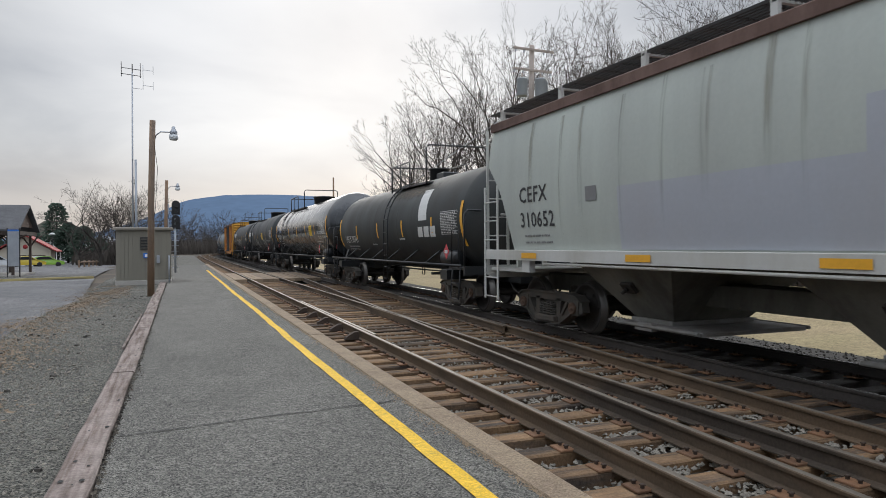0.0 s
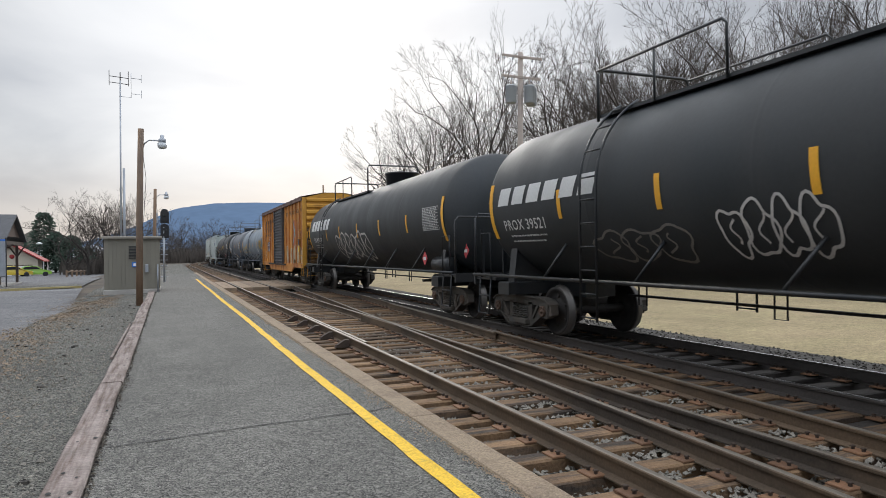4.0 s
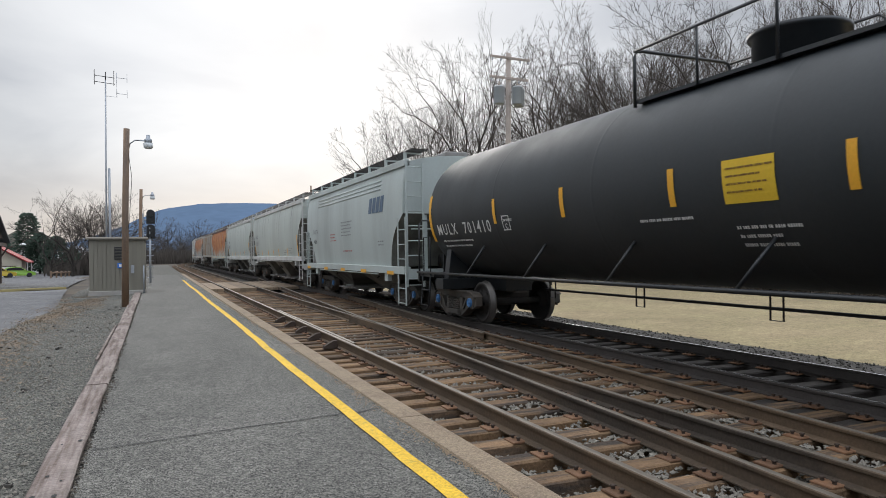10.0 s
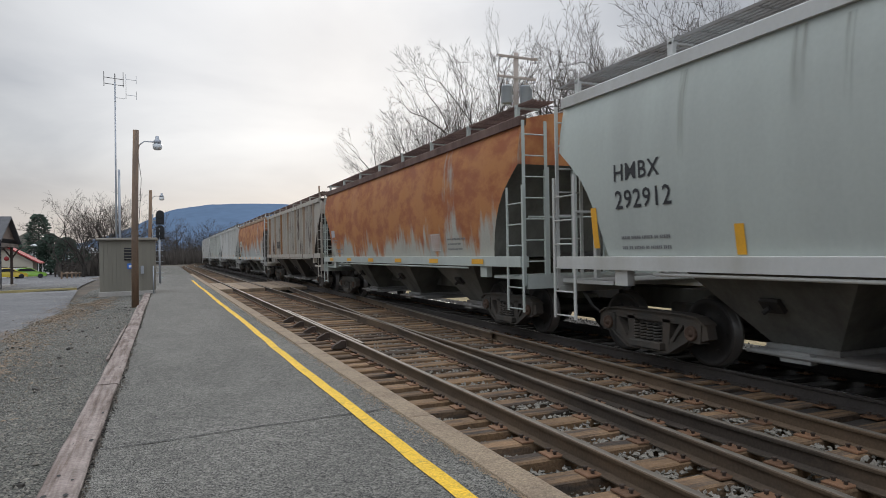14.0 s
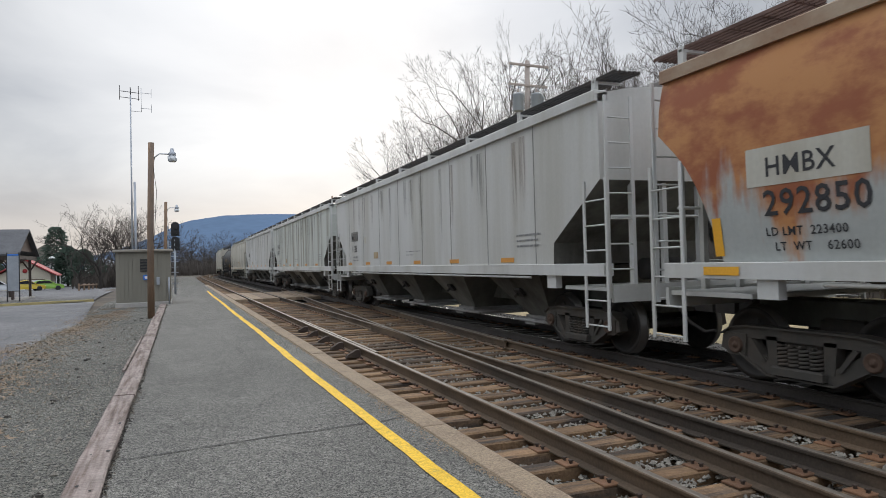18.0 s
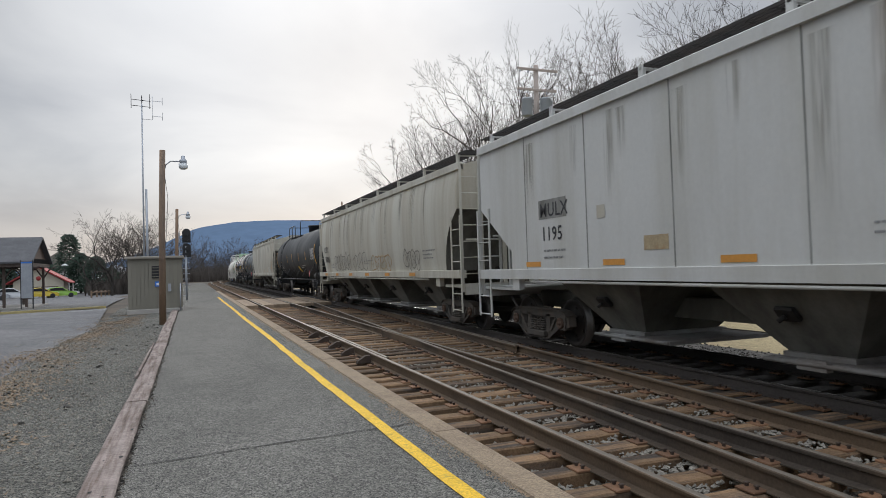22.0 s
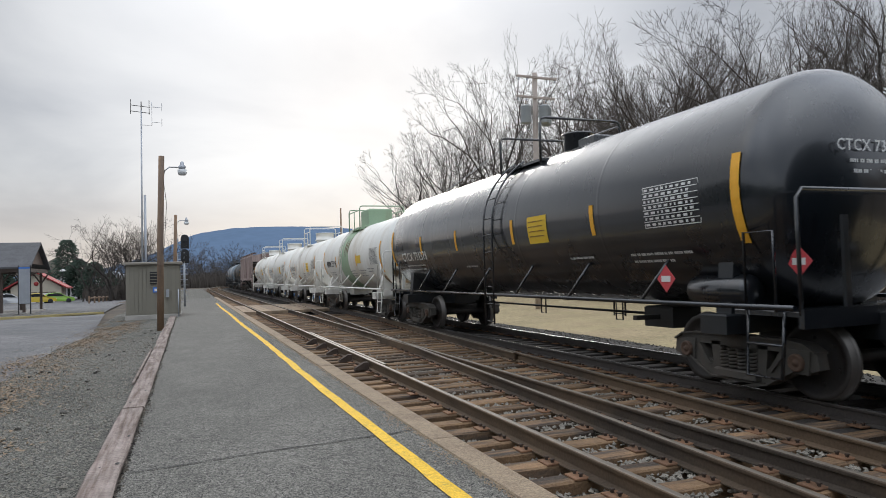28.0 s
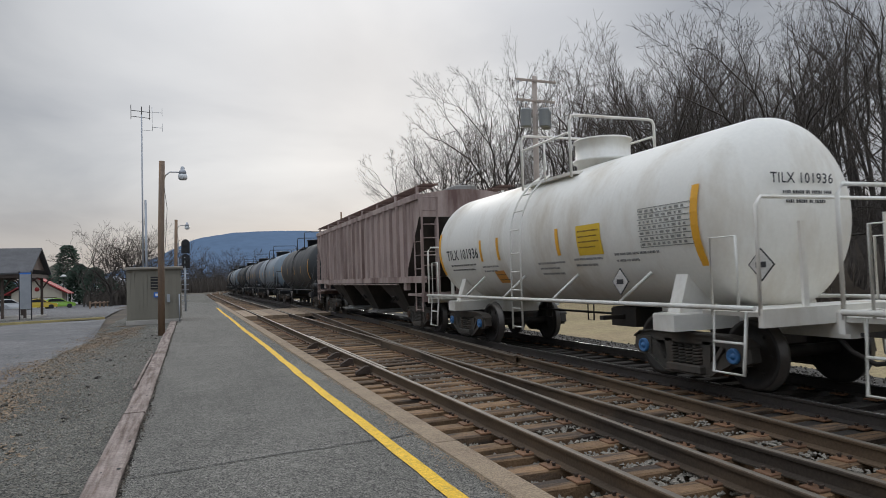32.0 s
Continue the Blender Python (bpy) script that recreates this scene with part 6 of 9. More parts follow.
def box_car(label, L):
    """An outside-post boxcar with a sliding door."""
    car = thing("box_car", label, "boxcar", "cars of the freight train")
    wheels = []
    Lb, W, z0, H = L - 1.12, 1.45, 0.98, 4.27
    surf = lambda z, y=0: -W
    for sx in (-1, 1):
        b = MB().box(min(sx * (W - 0.05), sx * W), max(sx * (W - 0.05), sx * W), -Lb / 2, Lb / 2, z0, H)
        part("side_wall", b.mesh("side_wall", P["box_yellow"]), car)
        for k in range(15):
            y = -Lb / 2 + 0.08 + (Lb - 0.16) * k / 14
            if -1.65 < y < 1.9:
                continue
            part("side_post", cached(("post", sx), lambda: MB().box(min(sx * W, sx * (W + 0.065)), max(sx * W, sx * (W + 0.065)), -0.05, 0.05, z0 + 0.05, H - 0.08, 0.01).mesh("side_post", P["box_yellow"])), car, pose(0, y, 0))
        # sill that deepens under the door
        x0, x1 = min(sx * (W - 0.02), sx * (W + 0.05)), max(sx * (W - 0.02), sx * (W + 0.05))
        b = MB().prism([(-Lb / 2, z0 + 0.12), (-Lb / 2, z0 - 0.10), (-Lb / 2 + 2.9, z0 - 0.10), (-Lb / 2 + 3.6, z0 - 0.34), (Lb / 2 - 3.6, z0 - 0.34), (Lb / 2 - 2.9, z0 - 0.10), (Lb / 2, z0 - 0.10), (Lb / 2, z0 + 0.12)], x0, x1)
        part("side_sill", b.mesh("side_sill", P["box_yellow"]), car)
        b = MB().box(min(sx * W, sx * (W + 0.13)), max(sx * W, sx * (W + 0.13)), -Lb / 2, Lb / 2, H - 0.12, H + 0.03, 0.01)
        part("top_chord", b.mesh("top_chord", P["roof_rust"]), car)
        b = MB().box(min(sx * (W + 0.02), sx * (W + 0.08)), max(sx * (W + 0.02), sx * (W + 0.08)), -1.26, 1.72, z0 + 0.08, H - 0.16)
        door = part("sliding_door", b.mesh("sliding_door", P["box_door"]), car, label="ribbed grey-black sliding door")
        nz = 18
        for k in range(nz):
            z = z0 + 0.2 + (H - z0 - 0.5) * k / (nz - 1)
            part("door_rib", cached(("drib", sx), lambda: MB().prism([(sx * (W + 0.075), -0.05), (sx * (W + 0.13), -0.02), (sx * (W + 0.13), 0.02), (sx * (W + 0.075), 0.05)], -1.18, 1.64, "xz").mesh("door_rib", P["box_door"])), door, pose(0, 0, z))
        for y in (-1.24, 1.70):
            part("door_edge", cached(("dedge", sx), lambda: MB().box(min(sx * (W + 0.02), sx * (W + 0.15)), max(sx * (W + 0.02), sx * (W + 0.15)), -0.05, 0.05, z0 + 0.02, H - 0.14).mesh("door_edge", P["box_door"])), door, pose(0, y, 0))
        part("door_track", MB().box(min(sx * W, sx * (W + 0.16)), max(sx * W, sx * (W + 0.16)), -2.1, 4.0, z0 - 0.02, z0 + 0.06).mesh("door_track", P["sooty"]), car)
    for s in (-1, 1):
        b = MB().box(-W, W, Lb / 2 - 0.06, Lb / 2, z0, H)
        R_ = Matrix.Rotation(0 if s > 0 else math.pi, 4, "Z")
        wall = part("end_wall", b.mesh("end_wall", P["box_end"]), car, R_, "corrugated yellow end wall, sooty below")
        part("soot_band", MB().box(-W + 0.1, W - 0.1, Lb / 2 + 0.002, Lb / 2 + 0.006, z0, z0 + 1.85).mesh("soot_band", P["box_soot"]), wall)
        for k in range(11):
            low = k < 6
            part("corrugation", cached(("corrugation", low), lambda: MB().prism([(Lb / 2, -0.12), (Lb / 2 + 0.07, -0.05), (Lb / 2 + 0.07, 0.05), (Lb / 2, 0.12)], -W + 0.1, W - 0.1).mesh("corrugation", P["box_soot" if low else "box_end"])), wall, pose(0, 0, z0 + 0.18 + k * 0.30))
        part("end_gable", MB().prism([(-W, H), (W, H), (0.5, H + 0.22), (-0.5, H + 0.22)], Lb / 2 - 0.06, Lb / 2 + 0.02, "xz").mesh("end_gable", P["box_end"]), wall)
        for sx in (-1, 1):
            part("corner_post", cached(("cpost", sx), lambda: MB().box(min(sx * (W - 0.06), sx * (W + 0.1)), max(sx * (W - 0.06), sx * (W + 0.1)), Lb / 2 - 0.1, Lb / 2 + 0.06, z0 - 0.1, H, 0.01).mesh("corner_post", P["box_end"])), wall)
        b = MB().box(-1.45, 1.45, Lb / 2 + 0.05, Lb / 2 + 0.55, 0.96, 1.02).box(-1.5, 1.5, Lb / 2 + 0.0, Lb / 2 + 0.06, 0.74, 0.98)
        part("end_platform", b.mesh("end_platform", P["sooty"]), car, R_)
        for sx in (-1, 1):
            for k in range(5):
                part("grab_iron", cached(("grabiron", sx), lambda: MB().tube([(0, -0.46, 0), (sx * 0.09, -0.46, 0), (sx * 0.09, 0.40, 0), (0, 0.40, 0)], 0.016, 5).mesh("grab_iron", P["box_end"])), car, pose(sx * (W + 0.03), s * (Lb / 2 - 0.5), z0 + 0.08 + 0.42 * k))
            part("sill_step", cached(("sillstep", sx), lambda: MB().tube([(0, -0.25, 0), (0, -0.25, -0.42), (0, 0.22, -0.42), (0, 0.22, 0)], 0.02, 5).mesh("sill_step", P["box_end"])), car, pose(sx * (W + 0.04), s * (Lb / 2 - 0.4), z0 - 0.05))
            add_ladder("end_ladder", car, Matrix.Translation((sx * (W - 0.35), s * (Lb / 2 + 0.14), z0 + 0.05)) @ Matrix.Rotation(math.pi / 2, 4, "Z"), "boxe", 1.6, 0.5, 0.42, P["box_end"], 0.55)
        add_truck(car, s * (L / 2 - 2.6), "cap_rust", wheels)
    b = MB()
    ys = [-Lb / 2 - 0.04 + (Lb + 0.08) * i / 24 for i in range(25)]
    vs = [(x, y, z + (0.035 if i % 2 else 0.0)) for i, y in enumerate(ys) for x, z in ((-W - 0.14, H + 0.02), (-W - 0.12, H + 0.05), (-0.5, H + 0.25), (0.5, H + 0.25), (W + 0.12, H + 0.05), (W + 0.14, H + 0.02))]
    b.add(vs, [(j * 6 + i, j * 6 + i + 1, (j + 1) * 6 + i + 1, (j + 1) * 6 + i) for j in range(24) for i in range(5)])
    part("roof", b.mesh("roof", P["roof_rust"]), car, label="rusty pressed steel roof")
    part("floor_pan", MB().box(-W, W, -Lb / 2, Lb / 2, z0 - 0.05, z0 + 0.02).box(-0.35, 0.35, -L / 2 + 0.8, L / 2 - 0.8, 0.64, z0 - 0.04).mesh("floor_pan", P["sooty"]), car)
    coupler(car, L)
    return car, surf, wheels


# ---- the train: each car's far coupling, in metres along the line at 16 s; it rolls in at a steady speed ----
SPEED = 13.118
GAPS = [-214.5, -197.0, -182.05, -163.67, -144.71, -126.19, -110.41, -95.05, -81.88, -63.35, -50.24, -33.4, -16.54, 0.52, 17.09, 33.81, 53.15, 72.59, 92.41, 111.63, 129.48, 149.08, 161.61, 177.78, 190.28, 201.96, 214.31, 226.62, 243.72, 260.22, 275.72, 291.22, 306.72, 322.22, 337.72]

TRAIN = []


def enlist(n, made, off):
    """Gives a finished car its place in the train; off: how far its middle lies behind the middle of its couplings."""
    TRAIN.append((n, made[0], made[2], off))
    return made[0], made[1]


def length(n):
    return GAPS[n] - GAPS[n - 1]


SILL = lambda z, y=0: -1.619


def tank(n, label, R, zc, shell, off=0.8, ends=(), stripes=(), text="", text_y=0.0, text_z=None, size=0.34, let="white_let", square=None, block=None, remarks=(), ladder=0.0, rail=(-1.2, 1.2), hoop=None, dome_y=0.0, plac=None, plac_m="placard", head="", words=(), spacing=1.08, **k):
    """One tank car with its marks; distances along it are from the middle of its couplings."""
    L = length(n)
    hp = (hoop[0] - off, hoop[1] - off, hoop[2]) if hoop else None
    car, surf = enlist(n, tank_car(label, L, R, zc, shell, ladder_y=ladder - off, rail=(rail[0] - off, rail[1] - off), hoop=hp, dome_y=dome_y - off, knuckle=(ends[1] - off, ends[0] - off) if ends else None, **k), off)
    lm = P[let]
    zm = zc - 0.15
    for y in stripes:
        decal(car, "reflector_stripe", y - off + 0.055, y - off - 0.055, zm - 0.24, zm + 0.24, surf, P["yellow"])
    for y in ends:
        decal(car, "reflector_stripe", y - off + 0.07, y - off - 0.07, zm - 0.52, zm + 0.55, surf, P["yellow"])
    if text:
        z = (zc - 0.52) if text_z is None else text_z
        text_obj(car, text, size, text_y - off, z, surf, lm, spacing=spacing)
        bars(car, text_y - off - 0.15, z - 0.16, [1.5, 1.4], surf, lm, 0.05, 0.11, n)
    if square:
        sq = decal(car, "caution_panel", square - off + 0.36, square - off - 0.36, zm - 0.27, zm + 0.23, surf, P["yellow_lab"], label="yellow caution panel")
        bars(car, square - off + 0.30, zm + 0.12, [0.58, 0.5, 0.58, 0.5], surf, P["brown_let"], 0.03, 0.09, n + 20).matrix_basis = Matrix.Translation((-0.006, 0, 0))
    if block:
        data_table(car, block - off + 0.55, block - off - 0.55, zm - 0.22, zm + 0.34, surf, P["seam"] if let == "black_let" else lm)
    for i, (y, z, rows) in enumerate(remarks):
        bars(car, y - off, z, rows, surf, P["grey_let"] if let == "black_let" else lm, 0.05, 0.10, n * 3 + i)
    for w, y, z, s in words:
        text_obj(car, w, s, y - off, z, surf, lm)
    if head:
        yh = ends[1] - off - 0.42 * R * 0.93
        for body, s, w, z in ((head, 0.19, 1.2, zc + 0.36), ("", 0.1, 0.8, zc + 0.22), ("", 0.1, 0.7, zc + 0.10)):
            if body:
                lt = text_obj(car, body, s, 0, 0, lambda z, y=0: 0.0, lm)
            else:
                lt = bars(car, 0, 0, [w], lambda z, y=0: 0.0, lm, 0.06, 0.1, n + 50)
            lt.matrix_basis = Matrix.Translation((-w / 2, yh - 0.03, z)) @ Matrix.Rotation(math.pi / 2, 4, "Z")
    if plac is not None:
        placard(car, plac - off, 1.42, -1.54, plac_m)
        placard(car, -L / 2 + 0.9, 1.6, -1.0, plac_m)
    return car, surf, L, off


def head_patch(car, y0, R, zc, x0, x1, z0, z1, material, lift=0.014):
    """A stain on the dished end of a tank; y0 is where the dish begins."""
    n, vs = 10, []
    for j in range(n + 1):
        for i in range(n + 1):
            x, z = x0 + (x1 - x0) * i / n, z0 + (z1 - z0) * j / n
            q = min(0.98, (x * x + (z - zc) ** 2) / (R * R))
            vs.append((x, y0 - 0.42 * R * math.sqrt(1 - q) - lift, z))
    me = bpy.data.meshes.new("head_stain")
    me.from_pydata(vs, [], [(j * n + j + i, j * n + j + i + 1, (j + 1) * (n + 1) + i + 1, (j + 1) * (n + 1) + i) for j in range(n) for i in range(n)])
    me.materials.append(material)
    return part("head_stain", me, car)


def data_table(car, y0, y1, z0, z1, surf, material):
    """The table of tank data: a frame with lines of small figures."""
    b = MB()
    t = 0.012
    def strip(ya, yb, za, zb):
        b.add([(surf(za) - 0.009, ya, za), (surf(za) - 0.009, yb, za), (surf(zb) - 0.009, yb, zb), (surf(zb) - 0.009, ya, zb)], [(0, 1, 2, 3)])
    n = 7
    for i in range(n + 1):
        z = z0 + (z1 - z0) * i / n
        strip(y0, y1, z - t / 2, z + t / 2)
        if i < n:
            r = random.Random(i)
            y = y0 - 0.03
            while y > y1 + 0.12:
                w = r.uniform(0.03, 0.09)
                strip(y, y - w, z + 0.022, z + 0.055)
                y -= w + 0.05
    for y in (y0, y0 + (y1 - y0) * 0.35, y1):
        strip(y + t / 2, y - t / 2, z0, z1)
    me = bpy.data.meshes.new("data_table")
    me.from_pydata(b.v, [], b.f)
    me.materials.append(material)
    return part("data_table", me, car)


def hopper(n, label, body, style, off=0.27, marks=(), let="black_let", **k):
    """One covered hopper with its lettering: (words, y, z, size) from the middle of its couplings."""
    L = length(n)
    car, surf = enlist(n, hopper_car(label, L, body, style, **k), off)
    for words, y, z, size in marks:
        text_obj(car, words, size, y - off, z, surf, P[let])
    return car, surf, L, off


def runs(car, off, L, surf, seed, n, kinds, tops=(3.78, 3.86), drop=(0.8, 2.3), wide=(0.15, 0.55)):
    """Grime washed down from the roof edge in uneven runs."""
    g = random.Random(seed)
    for k in range(n):
        y = (-0.5 + (k + g.random()) / n) * (L - 5.0)
        z1 = g.uniform(*tops)
        decal(car, "grime_run", y, y - g.uniform(*wide), max(1.62, z1 - g.uniform(*drop)), z1, surf, P[g.choice(kinds)], lift=0.010)


def reflectors(car, off, ys, z0, z1, surf, material, w=0.55):
    for y in ys:
        decal(car, "reflector", y - off + w / 2, y - off - w / 2, z0, z1, surf, P[material], lift=0.010)


def stripes_on(car, off, rows, surf, material="yellow"):
    for y, z0, z1 in rows:
        decal(car, "reflector_stripe", y - off + 0.07, y - off - 0.07, z0, z1, surf, P[material], lift=0.010)


def logo_blocks(car, y, z0, z1, n, w, gap, surf, material, slant=0.3, name="logo_letter"):
    for k in range(n):
        decal(car, name, y - (w + gap) * k, y - (w + gap) * k - w, z0, z1, surf, P[material], slant=slant)


def build_train():
    car, surf, L, off = hopper(1, "pale grey covered hopper with a lavender repaint patch", "hop_grey", "smooth", marks=(("CEFX", 7.0, 2.35, 0.40), ("310652", 7.0, 1.90, 0.38)), trim="hop_white", roof="roof_rust", chord="roof_rust", cut=0.95)
    decal(car, "repaint_patch", 4.0 - off, -4.6, 1.50, 2.42, surf, P["lavender"], label="lavender-grey repainted patch")
    decal(car, "repaint_patch", 0.2 - off, -6.8, 2.42, 2.95, surf, P["lavender"])
    reflectors(car, off, (6.6, 3.5, 0.4, -2.7, -5.8), 1.33, 1.43, SILL, "yellow")
    decal(car, "notice", 4.55, 4.25, 2.25, 2.48, surf, P["grey_let"])
    rs = random.Random(12)
    for k in range(16):
        y, z1 = 6.4 - 0.85 * k + rs.uniform(-0.2, 0.2), rs.uniform(3.5, 3.7)
        decal(car, "grime_run", y, y - rs.uniform(0.10, 0.22), z1 - rs.uniform(1.6, 2.3), z1 + 0.15, surf, P["pale_run"], lift=0.012)
    bars(car, 6.6, 1.72, [0.8, 0.8], surf, P["grey_let"], 0.05, 0.12, 3)
    car, surf, L, off = tank(2, "sooty black tank car with a white leaf emblem", 1.37, 2.22, "tank_brown", 0.7, (6.69, -5.9), (4.05, 1.28, -1.37, -3.9), "UELX 78741", 5.9, block=-5.1, ladder=-0.1, dome="box_small", dome_y=-1.0, rail=(-2.4, 0.9), hoop=(-2.9, -0.3, 0.85), remarks=((-1.0, 1.75, [0.5]), (2.2, 1.6, [0.6])), plac=-5.4)
    decal(car, "leaf_emblem", -2.9 - off, -3.55 - off, 2.25, 3.1, surf, P["white_let"], slant=-0.25)
    decal(car, "soot_film", 2.2 - off, -5.2 - off, 2.75, 3.54, surf, P["soot_film"], lift=0.006, n=18)
    logo_blocks(car, -2.75 - off, 1.80, 2.08, 3, 0.38, 0.1, surf, "white_let")
    tank(3, "glossy black pressure tank car with yellow panel", 1.46, 2.50, "tank_gloss", 0.75, (8.85, -7.4), (6.12, 3.37, 0.6, -2.17, -4.67), "TILX 300304", 8.05, size=0.38, text_z=2.0, square=-3.6, block=-6.6, ladder=5.25, rail=(0.9, 5.6), hoop=(-3.5, 0.6, 0.75), remarks=((-4.6, 1.75, [1.2, 0.9]),), plac=-6.4, words=(("NON-ODORIZED", -5.25, 2.12, 0.20), ("LIQUEFIED PETROLEUM GAS", -5.3, 1.93, 0.15)))
    car, surf, L, off = tank(4, "matt black pressure tank car with white graffiti", 1.48, 2.50, "tank_matt", 0.8, (8.9, -7.4), (6.4, 3.96, 1.61, -0.97, -3.76), square=-1.55, head="PROX 36623", block=-6.6, ladder=5.4, rail=(1.0, 6.0), hoop=(-2.6, 0.9, 0.7), remarks=((-4.06, 1.97, [1.9, 1.2]),), plac=-6.4)
    logo_blocks(car, 8.6 - off, 2.45, 2.78, 6, 0.42, 0.13, surf, "white_let", 0.35)
    text_obj(car, "PROX 39521", 0.27, 8.45 - off, 1.98, surf, P["white_let"])
    bars(car, 8.3 - off, 1.85, [1.3, 1.2], surf, P["white_let"], 0.04, 0.1, 4)
    for k, (y, w, h) in enumerate(((5.6, 2.0, 0.5), (3.0, 1.5, 0.6), (0.9, 1.8, 0.55), (-1.6, 1.9, 0.62))):
        bubble_tag(car, y - off, 1.38 + 0.1 * (k % 2), w, h, 3 + k % 2, surf, P["tag_white"] if k % 2 else P["tag_faint"], 40 + k, 0.018)
    decal(car, "notice", -4.1 - off, -4.7 - off, 1.62, 1.76, surf, P["red_let"])
    car, surf, L, off = tank(5, "matt black pressure tank car with outlined graffiti", 1.48, 2.50, "tank_matt", 0.85, (8.87, -7.2), (5.4, 3.17, 0.6, -2.0, -4.6), block=-6.4, ladder=5.9, rail=(1.0, 6.0), hoop=(-2.6, 0.9, 0.7), plac=-6.2)
    logo_blocks(car, 8.35 - off, 2.55, 2.98, 6, 0.43, 0.14, surf, "white_let", 0.35)
    text_obj(car, "PROX 35978", 0.27, 7.95 - off, 2.06, surf, P["white_let"])
    bars(car, 7.9 - off, 1.92, [1.5, 1.3], surf, P["white_let"], 0.04, 0.1, 4)
    bubble_tag(car, 3.85 - off, 1.42, 4.4, 0.88, 6, surf, P["tag_white"], 60, 0.032, "white outlined graffiti")
    L, off = length(6), 0.45
    car, surf = enlist(6, box_car("faded orange-yellow boxcar with grey sliding door", L), off)
    box_marks(car, surf, off)
    car, surf, L, off = tank(7, "blue-grey tank car with faded yellow lettering", 1.43, 2.38, "tank_grey", 0.45, (6.73, -5.83), (3.56, 1.2, -0.81, -3.32), "UTLX 667313", 5.85, text_z=2.0, size=0.33, fit="grey", let="yellow_let", block=-5.05, ladder=1.24, rail=(-1.1, 1.6), hoop=(-4.0, -0.7, 0.75), dome_y=-1.2, remarks=((2.6, 2.5, [0.7, 0.9, 0.6]), (2.5, 1.8, [0.6, 0.6])), plac=-4.6, plac_m="tag_white")
    decal(car, "patch", 3.97 - off, 3.44 - off, 1.66, 2.0, surf, P["sooty"])
    decal(car, "dust_film", 4.6 - off, -0.4 - off, 3.1, 3.76, surf, P["dust_film"], lift=0.014, n=18)
    decal(car, "data_panel", -4.42 - off, -5.66 - off, 1.95, 2.62, surf, P["tank_black"], lift=0.004)
    decal(car, "notice", -3.4 - off, -3.75 - off, 1.75, 1.98, surf, P["white_let"])
    car, surf, L, off = tank(8, "slate blue tank car with white numbers", 1.43, 2.40, "tank_bluegrey", 0.63, (6.05, -4.78), (3.0, 0.07, -1.83), fit="grey", block=-3.95, ladder=1.4, rail=(-0.9, 1.6), hoop=(-3.2, -0.6, 0.75), dome_y=-0.6, remarks=((5.1, 1.85, [1.6, 1.4]), (2.6, 1.75, [0.9, 0.9, 0.8])), plac=-4.2, plac_m="tag_white")
    logo_blocks(car, 5.38 - off, 2.05, 2.29, 4, 0.17, 0.06, surf, "white_let", 0.0, "mark_letter")
    text_obj(car, "225358", 0.33, 4.36 - off, 2.05, surf, P["white_let"])
    decal(car, "yellow_patch", 0.72 - off, -0.02 - off, 1.10, 1.58, surf, P["yellow_lab"], slant=-0.75)
    placard(car, -4.45 - off, 1.20, -1.57, "grey_let")
    car, surf, L, off = tank(9, "black pressure tank car with yellow panel and red placards", 1.47, 2.51, "tank_matt", 0.76, (8.68, -7.31), (5.45, 3.1, 0.6, -1.82, -4.4), "MULX  701410", 8.36, spacing=1.30, text_z=1.98, square=-0.6, block=-6.6, ladder=-2.63, rail=(-2.6, 1.9), hoop=(-5.6, -2.9, 0.75), dome_y=-0.1, remarks=((1.3, 1.95, [0.9]), (-0.3, 1.8, [0.7, 0.5, 0.6])), cap="cap_blue", plac=-6.34)
    for ya, yb, za, zb in ((5.18, 4.90, 2.24, 2.26), (5.18, 4.90, 1.98, 2.00), (5.18, 5.155, 1.98, 2.26), (4.925, 4.90, 1.98, 2.26)):
        decal(car, "notice_border", ya - off, yb - off, za, zb, surf, P["white_let"])
    text_obj(car, "C", 0.14, 5.09 - off, 2.01, surf, P["white_let"])
    bars(car, 5.13 - off, 2.15, [0.16], surf, P["white_let"], 0.06, 0.1, 14)
    text_obj(car, "LIQUEFIED PETROLEUM GAS", 0.155, -3.6 - off, 1.93, surf, P["white_let"])
    text_obj(car, "NON ODORIZED", 0.155, -3.9 - off, 1.72, surf, P["white_let"])
    # pressure-differential hopper
    car, surf, L, off = hopper(10, "blue-grey covered hopper with a large blue emblem", "hop_blue", "smooth", 0.27, (("4566", 4.9, 1.98, 0.24),), trim="hop_blue", roof="hop_blue", bays=2, cap="cap_blue", under="under", cut=1.25, H=3.95, z0=1.20, zcut=2.6)
    for z in (3.40, 3.52, 3.64):
        part("top_bead", MB().tube([(surf(z, 0) + 0.01, -L / 2 + 2.6, z), (surf(z, 0) + 0.01, L / 2 - 2.6, z)], 0.032, 6).mesh("top_bead", P["hop_blue"]), car)
    text_obj(car, "POTX", 0.24, 4.95 - off, 2.36, surf, P["grey_let"], spacing=1.5)
    logo_blocks(car, -2.55 - off, 2.75, 3.2, 4, 0.29, 0.07, surf, "blue_let", 0.25, "emblem_letter")
    bars(car, 0.65 - off, 2.62, [1.4, 1.2, 1.3, 1.1, 1.2], surf, P["grey_let"], 0.05, 0.11, 5)
    bars(car, 2.2 - off, 2.25, [0.7, 0.6, 0.7], surf, P["red_let"], 0.05, 0.11, 6)
    bars(car, 0.5 - off, 1.65, [1.0], surf, P["red_let"], 0.06, 0.11, 8)
    bars(car, -3.4 - off, 1.9, [0.6, 0.5], surf, P["grey_let"], 0.05, 0.1, 9)
